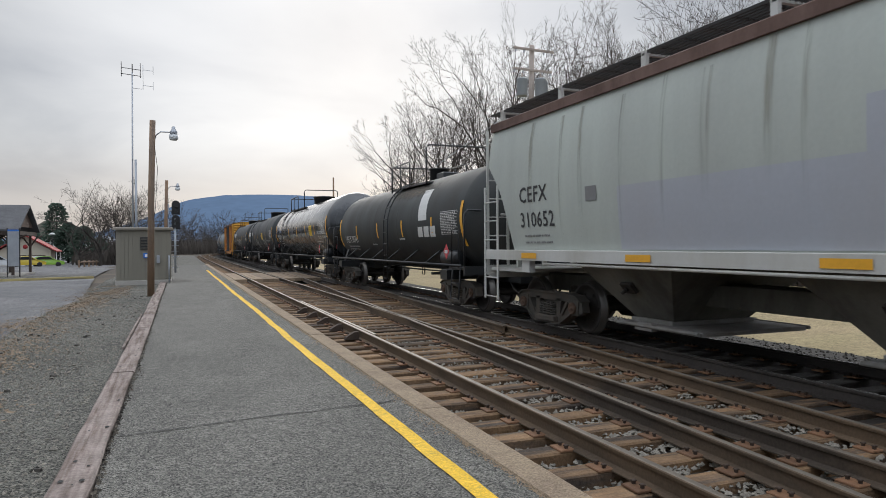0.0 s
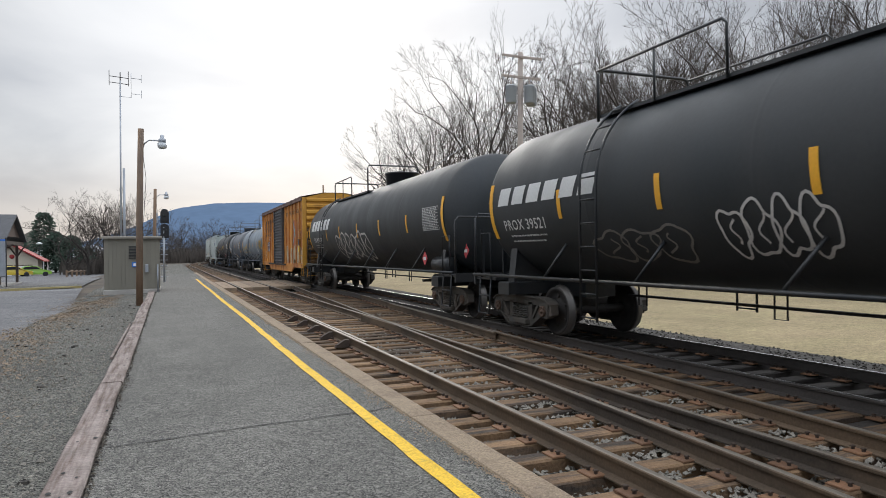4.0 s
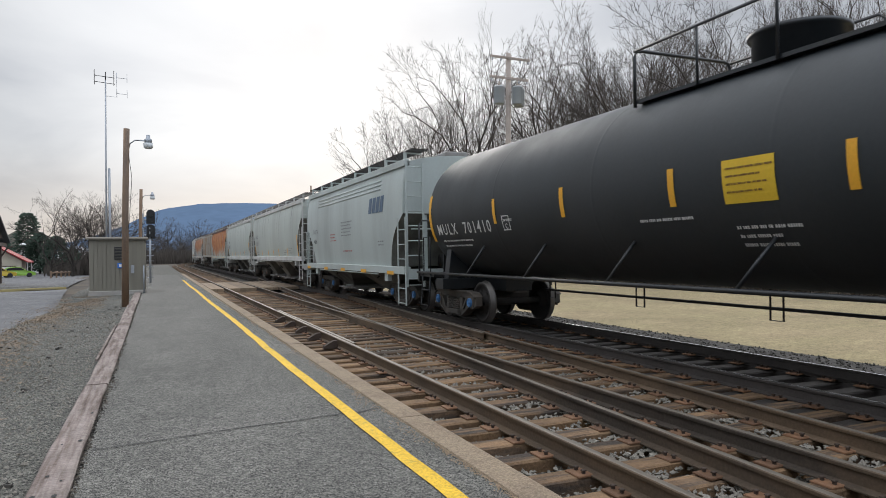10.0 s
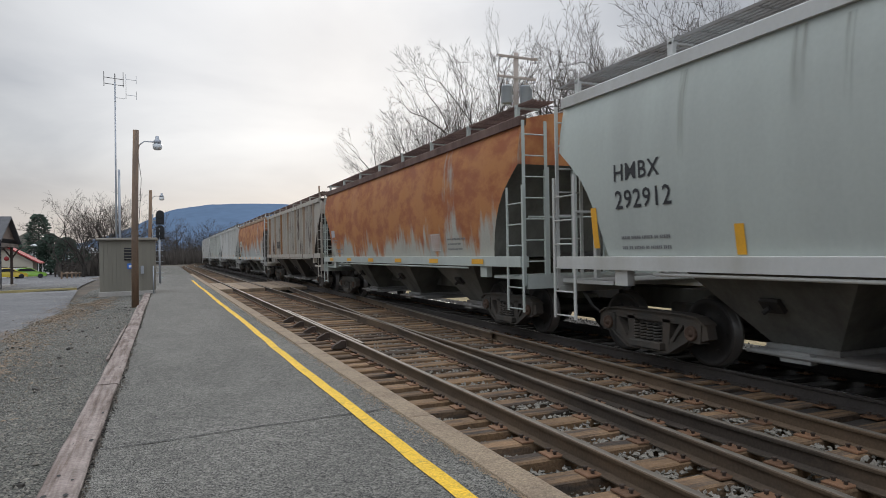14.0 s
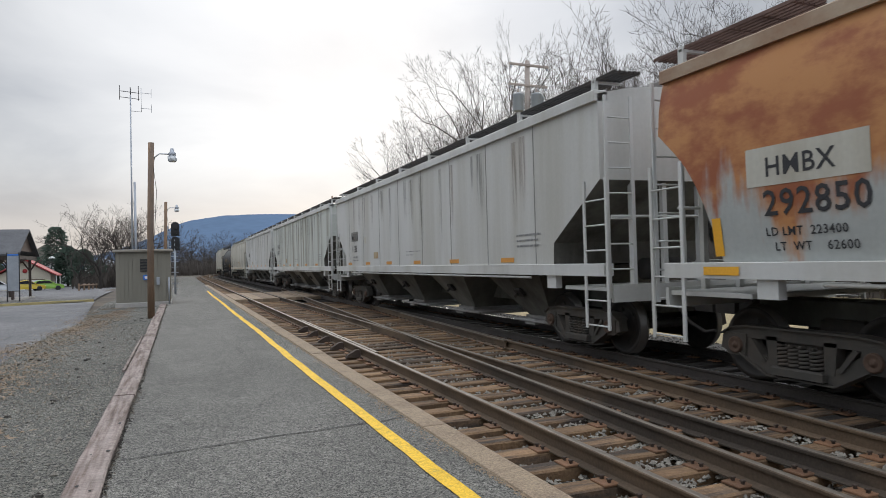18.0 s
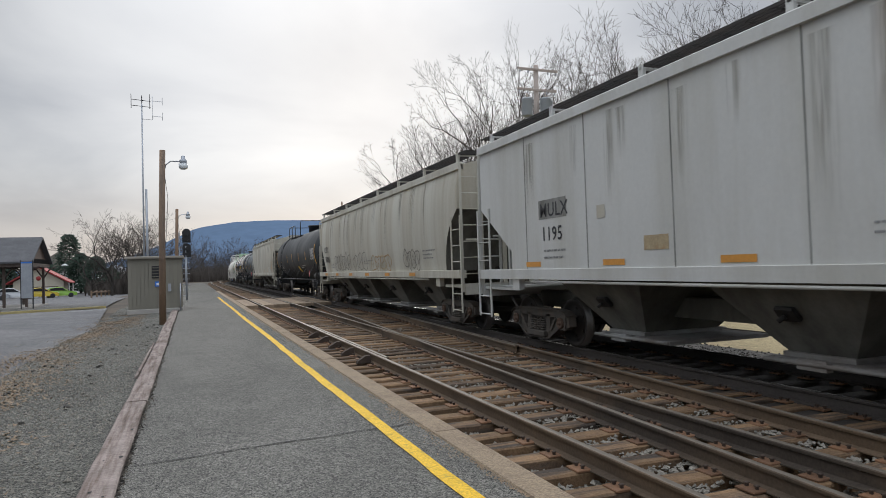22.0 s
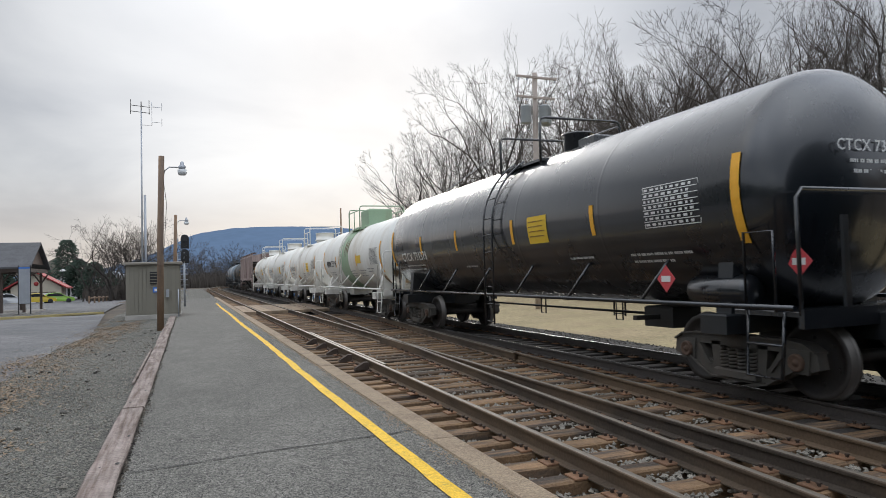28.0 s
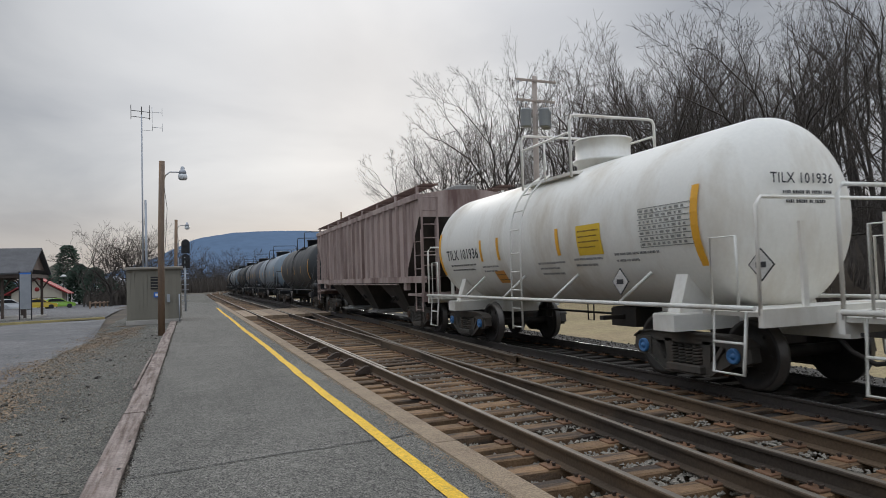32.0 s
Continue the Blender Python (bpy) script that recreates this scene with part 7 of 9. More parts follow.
    reflectors(car, off, (5.8, 2.8, 0.4, -2.06, -4.6), 1.00, 1.10, SILL, "yellow")
    # grey hoppers, two of them rusted
    for n, num, body, trim, lab in ((11, "292841", "hop_grey", "hop_white", "pale grey-green covered hopper with yellow stripes"), (12, "292912", "hop_grey", "hop_white", "pale grey dented covered hopper"),
                                    (13, "292881", "hop_rust", "hop_grey", "grey covered hopper almost wholly rusted orange"), (15, "292850", "hop_rust2", "hop_white", "grey covered hopper with broad rust patches")):
        mk = (("HMBX", 6.25, 2.40, 0.29), (num, 6.3, 1.98, 0.39), ("LD LMT  223400", 6.3, 1.76, 0.13), ("LT  WT    62600", 6.2, 1.60, 0.13)) if n > 13 else (("HMBX", 6.6, 2.54, 0.33), (num, 6.58, 2.15, 0.36))
        car, surf, L, off = hopper(n, lab, body, "smooth", 0.27 if n != 15 else 0.13, mk if n != 13 else (), let="black_let" if n > 11 else "grey_let", trim=trim, roof="roof_grey" if n < 13 else "roof_rust", walk_m="galv" if n < 13 else "rust", H=3.97 if n < 14 else 3.95, ends=1.38 if n != 15 else 1.05, cut=1.15 if n != 15 else 1.0, chord=trim if n < 13 else "roof_rust" if n == 13 else "chord_tan")
        if n < 13:
            runs(car, off, L, surf, 240 + n, 9, ("pale_run",), wide=(0.08, 0.22))
        if n != 15:
            bars(car, 6.5 - off, 1.72, [0.9, 0.9], surf, P["grey_let"], 0.06, 0.14, n)
        bars(car, -4.2 - off, 1.85, [0.9, 0.6, 0.8], surf, P["grey_let"], 0.05, 0.11, n + 7)
        if n < 13:
            stripes_on(car, off, ((7.1, 1.6, 2.2), (4.4, 1.5, 1.85), (2.05, 1.5, 1.85), (0.28, 1.5, 1.85), (-1.39, 1.5, 1.88), (-3.88, 1.5, 1.9), (-6.48, 1.5, 2.45)), surf)
            bars(car, -2.9 - off, 1.75, [0.7, 0.7, 0.5], surf, P["grey_let"], 0.05, 0.09, n + 9)
        else:
            reflectors(car, off, (6.9, 4.3, 1.7, -0.9, -3.5, -5.9), 1.33, 1.43, SILL, "yellow")
            data_table(car, -3.2 - off, -3.75 - off, 1.62, 2.0, surf, P["white_let"])
            if n == 15:
                decal(car, "number_ground", 6.5 - off, 5.05 - off, 2.30, 2.72, surf, P["hop_tan"], lift=0.005)
                stripes_on(car, off, ((7.0, 1.55, 2.0), (-5.9, 1.55, 2.1)), surf)
        if n == 13:
            decal(car, "number_ground", 7.0 - off, 6.5 - off, 2.2, 2.45, surf, P["lavender"], lift=0.005)
            bars(car, 6.8 - off, 2.05, [0.5, 0.5], surf, P["grey_let"], 0.06, 0.12, 31)
    car, surf, L, off = hopper(14, "peeling tan ribbed covered hopper", "hop_ribbed", "ribbed", under="under_dark", trim="hop_ribbed", roof="roof_rust", walk_m="rust", cut=1.35, zcut=3.27, W=1.50, H=3.87, z0=1.60)
    for k, tx in enumerate(("PM RX", "92 02")):
        decal(car, "number_ground", 5.85 - off, 4.5 - off, 2.08 - 0.43 * k, 2.44 - 0.43 * k, surf, P["white_let"], lift=0.006)
        text_obj(car, tx, 0.40, 5.8 - off, 2.11 - 0.43 * k, surf, P["navy"])
    decal(car, "patch", 3.76 - off, 2.96 - off, 1.95, 2.3, surf, P["sooty"], lift=0.06)
    for n, m1, m2, body, lab in ((16, "MULX", "1126", "hop_white", "white covered hopper with rust streaks"), (17, "HKIX", "6007", "hop_stained", "white covered hopper streaked with dark grime"),
                                 (18, "MULX", "1195", "hop_white", "white covered hopper with orange reflectors"), (19, "CEFX", "380051", "hop_tan", "tan-grey covered hopper with faint graffiti")):
        last = n == 19
        mk = ((m1, 7.4, 2.60, 0.40), (m2, 7.45, 2.20, 0.40)) if n == 17 else ((m1, 6.9, 2.40, 0.34), (m2, 6.86, 1.98, 0.34)) if not last else ((m1, 8.05, 2.36, 0.38), (m2, 8.02, 1.92, 0.38))
        car, surf, L, off = hopper(n, lab, body, "flat" if not last else "smooth", 0.27, mk, trim="hop_white" if not last else "hop_tan", bays=4, cut=1.4 if not last else 1.05, zcut=2.75 if not last else 2.93, H=4.05 if not last else 3.98)
        runs(car, off, L, surf, 200 + n, 22 if n == 17 else 15, ("dark_run", "pale_run", "pale_run", "brown_run") if n != 17 else ("dark_run", "dark_run", "pale_run"))
        if not last:
            if n != 17:
                decal(car, "number_ground", 6.95 - off, 6.0 - off, 2.36, 2.70, surf, P["seam"], lift=0.005)
            decal(car, "notice", 5.1 - off, 4.88 - off, 2.25, 2.45, surf, P["hop_tan"])
            decal(car, "notice", 3.97 - off, 3.45 - off, 1.72, 1.92, surf, P["tag_pale"])
            reflectors(car, off, (7.2, 4.7, 2.26, -0.3, -2.9, -5.6), 1.52, 1.61, surf, "orange_lab")
        else:
            reflectors(car, off, (7.6, 5.2, 2.6, 0.0, -2.6, -5.2), 1.33, 1.43, SILL, "orange_lab")
            bubble_tag(car, 5.8 - off, 1.55, 3.0, 0.62, 6, surf, P["tag_faint"], 90, 0.018, "faded thin black graffiti")
            bubble_tag(car, 2.3 - off, 1.52, 2.1, 0.60, 3, surf, P["tag_faint"], 91, 0.014)
            bubble_tag(car, -0.4 - off, 1.50, 2.4, 0.50, 4, surf, P["tag_pale"], 92, 0.02)
            bubble_tag(car, -4.25 - off, 1.55, 1.4, 0.52, 4, surf, P["tag_faint"], 93, 0.016)
        bars(car, 6.8 - off, 1.78, [0.7, 0.7], surf, P["grey_let"], 0.05, 0.12, n)
        bars(car, 0.6 - off, 1.85, [1.1, 0.6], surf, P["grey_let"], 0.035, 0.09, n + 3)
        bars(car, -6.0 - off, 2.0, [0.9, 0.7, 0.8], surf, P["grey_let"], 0.05, 0.1, n + 5)
    car, surf, L, off = tank(20, "black pressure tank car with faded yellow panel", 1.50, 2.54, "tank_matt", 0.85, (8.76, -7.05), (6.43, 3.3, 1.1, -1.6, -4.1), "SHQX 5866", 7.9, head="SHQX 5866", text_z=1.78, block=-6.28, ladder=5.3, rail=(0.9, 5.8), hoop=(-2.9, 0.8, 0.7), remarks=((-1.6, 1.85, [1.5, 0.9]),), plac=-5.7)
    decal(car, "faded_panel", -0.4 - off, -0.95 - off, 1.5, 1.85, surf, P["yellow_lab"])
    car, surf, L, off = hopper(21, "tan-grey covered hopper with orange stripes", "hop_tan", "smooth", trim="hop_tan", roof="hop_tan", H=4.0)
    runs(car, off, L, surf, 261, 12, ("pale_run", "brown_run", "dark_run"))
    stripes_on(car, off, ((-6.9, 1.6, 2.5), (-3.6, 1.55, 1.9), (-0.9, 1.55, 1.8)), surf, "orange_lab")
    data_table(car, -4.8 - off, -5.35 - off, 1.6, 1.95, surf, P["white_let"])
    tank(22, "dark teal tank car with white lettering", 1.43, 2.40, "tank_teal", 0.6, (5.82, -4.6), (3.62, 1.99, 0.15, -1.8), "LSIX 139", 5.13, text_z=1.98, fit="gloss", block=-3.9, ladder=1.5, rail=(-0.9, 1.8), hoop=(-3.0, -0.4, 0.8), dome_y=-0.3, remarks=((1.0, 1.75, [0.7, 0.7, 0.7]),), plac=-4.2)
    tank(23, "shiny black tank car with yellow panel", 1.50, 2.50, "tank_gloss", 0.62, (8.0, -6.16), (5.28, 2.69, -0.32, -3.15), "CTCX 731378", 7.12, head="CTCX 731378", text_z=1.96, square=-1.35, fit="gloss", block=-5.0, ladder=0.57, rail=(-0.6, 1.2), hoop=(-3.0, -0.6, 0.62), dome="box_small", dome_y=-0.5, remarks=((2.5, 1.7, [0.6]), (-2.2, 1.75, [0.6]), (-3.9, 1.75, [1.3, 0.9])), plac=-4.94)
    car, surf, L, off = tank(24, "stained white tank car with a pale green band", 1.36, 2.35, "tank_stain", 0.7, (5.79, -4.3), (3.06, 2.5, -0.73), fit="white", let="black_let", dome="box", ladder=1.6, rail=(0.1, 2.0), hoop=(-2.2, 0.3, 0.7), dome_y=1.0, green=True, block=-3.4, remarks=((4.9, 1.72, [1.3, 1.2]), (-0.9, 1.75, [0.9, 0.8, 0.9]), (-2.2, 1.8, [0.9, 0.7]), (0.7, 1.75, [0.9, 0.9, 0.8])))
    logo_blocks(car, 5.04 - off, 2.0, 2.26, 4, 0.17, 0.06, surf, "black_let", 0.0, "mark_letter")
    text_obj(car, "35918", 0.38, 4.05 - off, 2.0, surf, P["black_let"])
    decal(car, "yellow_label", -0.79 - off, -1.5 - off, 2.05, 2.35, surf, P["yellow_lab"])
    b = MB().lathe([(-0.8, 1.366), (0.8, 1.366)], "y", 56, (0, 1.35 - off, 2.35))
    b.f, b.s = b.f[:56], b.s[:56]
    part("green_band", b.mesh("green_band", P["green"]), car, label="pale green painted band")
    for k, (y, w, za, zb) in enumerate(((1.35, 0.32, 2.0, 3.55), (1.08, 0.30, 1.95, 3.5), (0.80, 0.28, 2.1, 3.5))):
        decal(car, "rust_streak", y - off, y - w - off, za, zb, surf, P["run"], lift=0.014, n=14)
    for y, w, za, zb in ((-3.5, 1.0, 1.05, 1.95), (5.9, 1.1, 1.05, 1.9)):
        decal(car, "rust_film", y - off, y - w - off, za, zb, surf, P["rust_film"], lift=0.010, n=10)
    decal(car, "spill_stain", -3.75 - off, -4.25 - off, 1.1, 1.75, surf, P["spill"], lift=0.012, n=10)
    head_patch(car, -4.3 - off, 1.36, 2.35, -0.98, -0.42, 1.18, 2.12, P["spill"])
    head_patch(car, -4.3 - off, 1.36, 2.35, -0.55, 0.55, 1.03, 1.75, P["rust_film"], 0.010)
    for n, num, ends, zo, marks in ((25, "101935", (5.55, -3.45), 1.42, (3.32, 2.43, -0.06)), (26, "101970", (5.9, -3.67), 1.89, (3.22, -0.06)), (27, "101936", (5.9, -3.57), 1.40, (3.32, 2.43, -0.06))):
        off = 0.95
        car, surf, L, off = tank(n, "clean white tank car with yellow stripes", 1.34, 2.28, "tank_white", off, ends, marks, "TILX " + num, 5.42, inset=2.2, head="TILX " + num, text_z=1.98, fit="white", let="black_let", square=-1.07, block=-2.95, dome="tall", ladder=1.36, rail=(0.0, 1.9), hoop=(-1.6, 1.0, 0.85), dome_y=0.35, cap="cap_blue", remarks=((3.4, 1.75, [0.8, 0.6]), (0.8, 1.75, [0.9, 0.7, 0.8]), (-0.5, 1.78, [0.8, 0.6]), (-1.7, 1.82, [1.1, 0.6])), plac=-2.2, plac_m="tag_white")
        decal(car, "orange_panel", 2.90 - off, (2.25 if n == 26 else 2.42) - off, zo, zo + 0.27, surf, P["orange_lab"])
        bars(car, 2.84 - off, zo + 0.17, [0.40, 0.40], surf, P["black_let"], 0.03, 0.11, 60 + n)
    hopper(28, "faded pink-brown ribbed covered hopper", "hop_pink", "ribbed", under="under_dark", trim="hop_pink", roof="roof_rust", walk_m="rust", cut=1.35, zcut=3.27, W=1.50, H=3.87, z0=1.60)
    for n, sh in ((29, "tank_matt"), (30, "tank_grey"), (31, "tank_bluegrey"), (32, "tank_matt"), (33, "tank_grey"), (34, "tank_black")):
        tank(n, {"tank_matt": "matt black tank car far down the train", "tank_grey": "grey tank car far down the train", "tank_bluegrey": "slate tank car far down the train", "tank_black": "black tank car at the train's far end"}[sh], 1.43, 2.38, sh, 0.7, (6.0, -5.0), (3.0, 0.0, -2.5), rail=(-1.2, 1.6), hoop=(-2.6, -0.4, 0.75))


def throw_up(car, y, w, z, h, material, lift, seed):
    """A bubble-shaped patch of sprayed paint with a rounded, uneven top."""
    r = random.Random(seed)
    vs = [(-1.46 - lift, y, z), (-1.46 - lift, y - w, z)]
    for i in range(13):
        a = math.pi * i / 12
        vs.append((-1.46 - lift, y - w / 2 - w / 2 * math.cos(a) * (-1) * (1 + 0.05 * math.sin(3 * a + seed)), z + h * (0.45 + 0.55 * math.sin(a) ** 0.6 * (1 + 0.06 * math.sin(4 * a + seed)))))
    vs = vs[:2] + sorted(vs[2:], key=lambda p: p[1])
    me = bpy.data.meshes.new("graffiti_fill")
    me.from_pydata(vs, [], [tuple(range(len(vs)))])
    me.materials.append(material)
    return part("graffiti_fill", me, car)


def box_marks(car, surf, off):
    """Faded lettering, repaint panel and graffiti of the boxcar."""
    post = lambda z, y=0: -1.525
    face = lambda z, y=0: -1.460
    decal(car, "repaint_panel", 6.15 - off, 4.6 - off, 1.75, 2.38, face, P["navy"], label="navy repainted number panel")
    text_obj(car, "RBO X", 0.34, 6.05 - off, 2.09, face, P["white_let"])
    text_obj(car, "328 26", 0.34, 6.05 - off, 1.78, face, P["white_let"])
    text_obj(car, "The nationwide boxcar pool", 0.43, -1.2 - off, 3.62, face, P["brown_let"], spacing=1.08)
    text_obj(car, "any", 0.28, -5.3 - off, 2.72, face, P["brown_let"])
    text_obj(car, "road", 0.28, -5.3 - off, 2.46, face, P["brown_let"])
    decal(car, "emblem_ground", -3.55 - off, -5.0 - off, 2.0, 3.3, face, P["red_rust"], lift=0.004)
    for k, sl in enumerate((0.75, -0.75)):
        decal(car, "emblem_arm", -3.60 - (1.1 if k else 0) - off, -3.76 - (1.1 if k else 0) - off, 1.95, 3.4, face, P["tag_blue"], slant=sl, lift=0.012)
    for k in range(4):
        y = 6.6 - 0.95 * k - off
        for nm, ya, yb, za, zb in (("stem", y, y - 0.2, 2.95, 3.72), ("stem", y - 0.5, y - 0.7, 2.95, 3.5), ("bar", y - 0.1, y - 0.7, 3.52, 3.72)):
            decal(car, "emblem_" + nm, ya, yb, za, zb, face, P["brown_let"], slant=0.25 if nm == "stem" else 0.0)
    decal(car, "emblem_rule", 6.9 - off, 4.2 - off, 2.72, 2.84, face, P["brown_let"])
    for k, (y, w, h) in enumerate(((-1.3, 0.9, 1.0), (-2.9, 1.0, 0.9), (-3.9, 0.9, 1.0), (-4.9, 1.1, 1.0), (-6.0, 0.8, 0.8))):
        throw_up(car, y - off, w, 1.05, h, P["tag_beige"], 0.004, 30 + k)
        throw_up(car, y - 0.06 - off, w - 0.12, 1.07, h - 0.07, P["tag_pale"], 0.008, 30 + k)
    scrawl(car, -6.35 - off, 2.6, 0.45, 0.9, face, P["tag_faint"], 77, r=0.012, loops=6)
    for y, z, w, h, seed in ((7.35, 3.25, 0.6, 0.32, 78), (7.4, 2.95, 0.55, 0.28, 79), (7.15, 1.12, 0.75, 0.55, 80), (6.9, 1.45, 0.5, 0.4, 81), (5.2, 2.45, 0.8, 0.22, 82)):
        scrawl(car, y - off, z, w, h, face, P["tag_white"], seed, r=0.014, loops=5)
    scrawl(car, -5.4 - off, 2.35, 0.5, 0.35, face, P["tag_white"], 79, r=0.010, loops=5)
    decal(car, "notice", -5.55 - off, -5.9 - off, 2.02, 2.30, post, P["black_let"])
    decal(car, "notice", -5.57 - off, -5.9 - off, 1.68, 1.96, post, P["yellow_lab"])
    decal(car, "tag_square", -6.45 - off, -6.75 - off, 1.8, 2.1, face, P["tag_blue"])
    for y in (-4.0, -5.6, 6.3):
        decal(car, "reflector", y - off, y - 0.45 - off, 1.12, 1.28, face, P["yellow"])


build_train()


# ---- shed, poles and signals beside the platform ----
def make_shed():
    sh = thing("equipment_shed", "small taupe metal equipment shed on a concrete base", "shed")
    x0, x1, y0, y1, z0, z1 = -2.53, -0.37, 32.0, 34.6, 0.14, 2.33
    part("base", MB().box(x0 - 0.04, x1 + 0.04, y0 - 0.04, y1 + 0.04, -0.25, 0.13, 0.02).mesh("base", M["concrete"]), sh)
    part("wall", MB().box(x0, x1, y0 + 0.03, y1 - 0.03, z0, z1).mesh("wall", M["shed"]), sh)
    rib = MB().box(-0.075, 0.075, -0.028, 0.0, z0, z1, 0.006).mesh("siding_rib", M["shed"])
    for i in range(13):
        part("siding_rib", rib, sh, pose(x0 + 0.08 + i * (x1 - x0 - 0.16) / 12, y0 + 0.035, 0))
    for i in range(10):
        part("siding_rib", rib, sh, pose(x1 - 0.005, y0 + 0.16 + i * (y1 - y0 - 0.3) / 9, 0, 0, 0, 90))
    part("roof", MB().box(x0 - 0.12, x1 + 0.13, y0 - 0.12, y1 + 0.12, z1, z1 + 0.10, 0.03).mesh("roof", M["shed_roof"]), sh)
    vent = part("vent", MB().box(-0.21, 0.21, -0.02, 0.02, -0.27, 0.27).mesh("vent", M["black"]), sh, pose(-1.36, y0 - 0.02, 1.73), "black louvred vent")
    sl = MB().box(-0.20, 0.20, -0.03, 0.0, -0.012, 0.012).mesh("slat", M["shed"])
    for k in range(4):
        part("slat", sl, vent, pose(0, -0.02, -0.2 + 0.13 * k))
    s = part("sign", MB().box(-0.13, 0.13, -0.012, 0.0, -0.11, 0.11).mesh("sign", M["blue_sign"]), sh, pose(-1.32, y0 - 0.03, 1.21), "small blue sign")
    part("pictogram", MB().box(-0.07, 0.07, -0.006, 0.0, -0.06, 0.05).mesh("pictogram", M["white"]), s, pose(0, -0.013, 0))
    part("meter_box", MB().box(-0.06, 0.06, -0.10, 0.0, -0.18, 0.16, 0.02).mesh("meter_box", M["galv"]), sh, pose(-0.86, y0 - 0.01, 1.05))
    part("conduit", MB().tube([(-0.42, y0 - 0.06, -0.1), (-0.42, y0 - 0.06, 1.2)], 0.03, 6).mesh("conduit", M["galv"]), sh)


def lamp_post(name, x, y, h, r, label):
    p = thing(name, label, "street lamp", "platform lamp posts", m=pose(x, y, 0))
    part("post", MB().tube([(0, 0, -0.3), (0.03, 0, h * 0.5), (0.10, 0, h)], r, 10, r * 0.82).mesh("post", M["pole"]), p)
    b = MB().tube([(0.14, 0, h - 0.75), (0.20, 0, h - 0.48), (0.34, 0, h - 0.36), (0.56, 0, h - 0.36), (0.72, 0, h - 0.38)], 0.022, 6)
    part("arm", b.mesh("arm", M["galv"]), p)
    hd = part("lamp_head", MB().lathe([(-0.02, 0.11), (0.10, 0.12), (0.14, 0.07), (0.24, 0.06), (0.26, 0.03), (0.26, 0.0)], "z", 12).mesh("lamp_head", M["galv"]), p, pose(0.74, 0, h - 0.42))
    part("lens", MB().lathe([(-0.20, 0.10), (-0.16, 0.14), (-0.02, 0.15)], "z", 12).mesh("lens", M["lamp_glass"]), hd)
    part("cable", MB().tube([(0.15, -0.05, h - 0.8), (0.24, -0.05, h - 1.6), (0.16, -0.05, h - 2.9), (0.10, -0.05, h - 3.4)], 0.008, 4).mesh("cable", M["black"]), p)
    return p


def make_mast():
    m = thing("antenna_mast", "slender steel radio mast with a yagi antenna", "antenna mast", m=pose(-2.62, 45.0, 0))
    part("mast", MB().tube([(0, 0, -0.3), (0.02, 0, 6.0), (0.05, 0, 12.2)], 0.055, 8, 0.04).mesh("mast", M["galv"]), m)
    part("stub_mast", MB().tube([(0.20, 0, -0.3), (0.20, 0, 6.9)], 0.07, 8).mesh("stub_mast", M["galv"]), m)
    b = MB()
    for z in (12.05, 12.42):
        b.tube([(-0.55, 0, z + 0.03), (0.55, 0.0, z - 0.06)], 0.02, 5)
    for x in (-0.55, 0.50):
        b.tube([(x, 0, 11.9), (x, 0, 12.8)], 0.02, 5)
    b.tube([(0.05, 0, 12.0), (0.05, 0, 12.7)], 0.03, 5)
    part("yagi", b.mesh("yagi", M["dark_metal"]), m)
    b = MB().tube([(0.0, 0, 11.25), (0.65, 0, 11.22), (0.65, 0, 12.7)], 0.018, 5)
    for z in (11.45, 12.4):
        b.tube([(0.65, 0, z), (1.22, 0, z - 0.03)], 0.014, 4)
        b.tube([(1.22, 0, z - 0.25), (1.22, 0, z + 0.25)], 0.012, 4)
    part("side_antenna", b.mesh("side_antenna", M["galv"]), m)


def make_signal():
    s = thing("railway_signal", "tall railway signal with two black heads", "railway signal", m=pose(-0.22, 44.0, 0))
    part("post", MB().tube([(0, 0, -0.3), (0, 0, 3.3)], 0.06, 8).mesh("post", M["galv"]), s)
    for z in (3.95, 3.05):
        h = part("signal_head", MB().prism([(-0.24, -0.42), (0.24, -0.42), (0.24, 0.2)] + [(0.24 * math.cos(a), 0.2 + 0.24 * math.sin(a)) for a in (0.4, 0.8, 1.2, 1.57, 1.94, 2.34, 2.74)] + [(-0.24, 0.2)], -0.05, 0.05, "xz").mesh("signal_head", M["black"]), s, pose(0.05, 0, z))
        for k in (-0.22, 0.1):
            part("lens_hood", MB().tube([(0, 0.0, k), (0, -0.3, k)], 0.1, 10).mesh("lens_hood", M["black"]), h)
        part("bracket", MB().box(-0.35, 0.0, -0.03, 0.03, z - 0.2, z - 0.14).box(-0.4, -0.34, -0.1, 0.1, z - 0.4, z + 0.2).mesh("bracket", M["galv"]), s)
    b = MB().box(-0.04, 0.04, 0.05, 0.12, -0.1, 3.2)
    for k in range(9):
        b.box(-0.2, 0.2, 0.08, 0.11, 0.3 + 0.33 * k, 0.33 + 0.33 * k)
    part("ladder", b.mesh("ladder", M["galv"]), s)


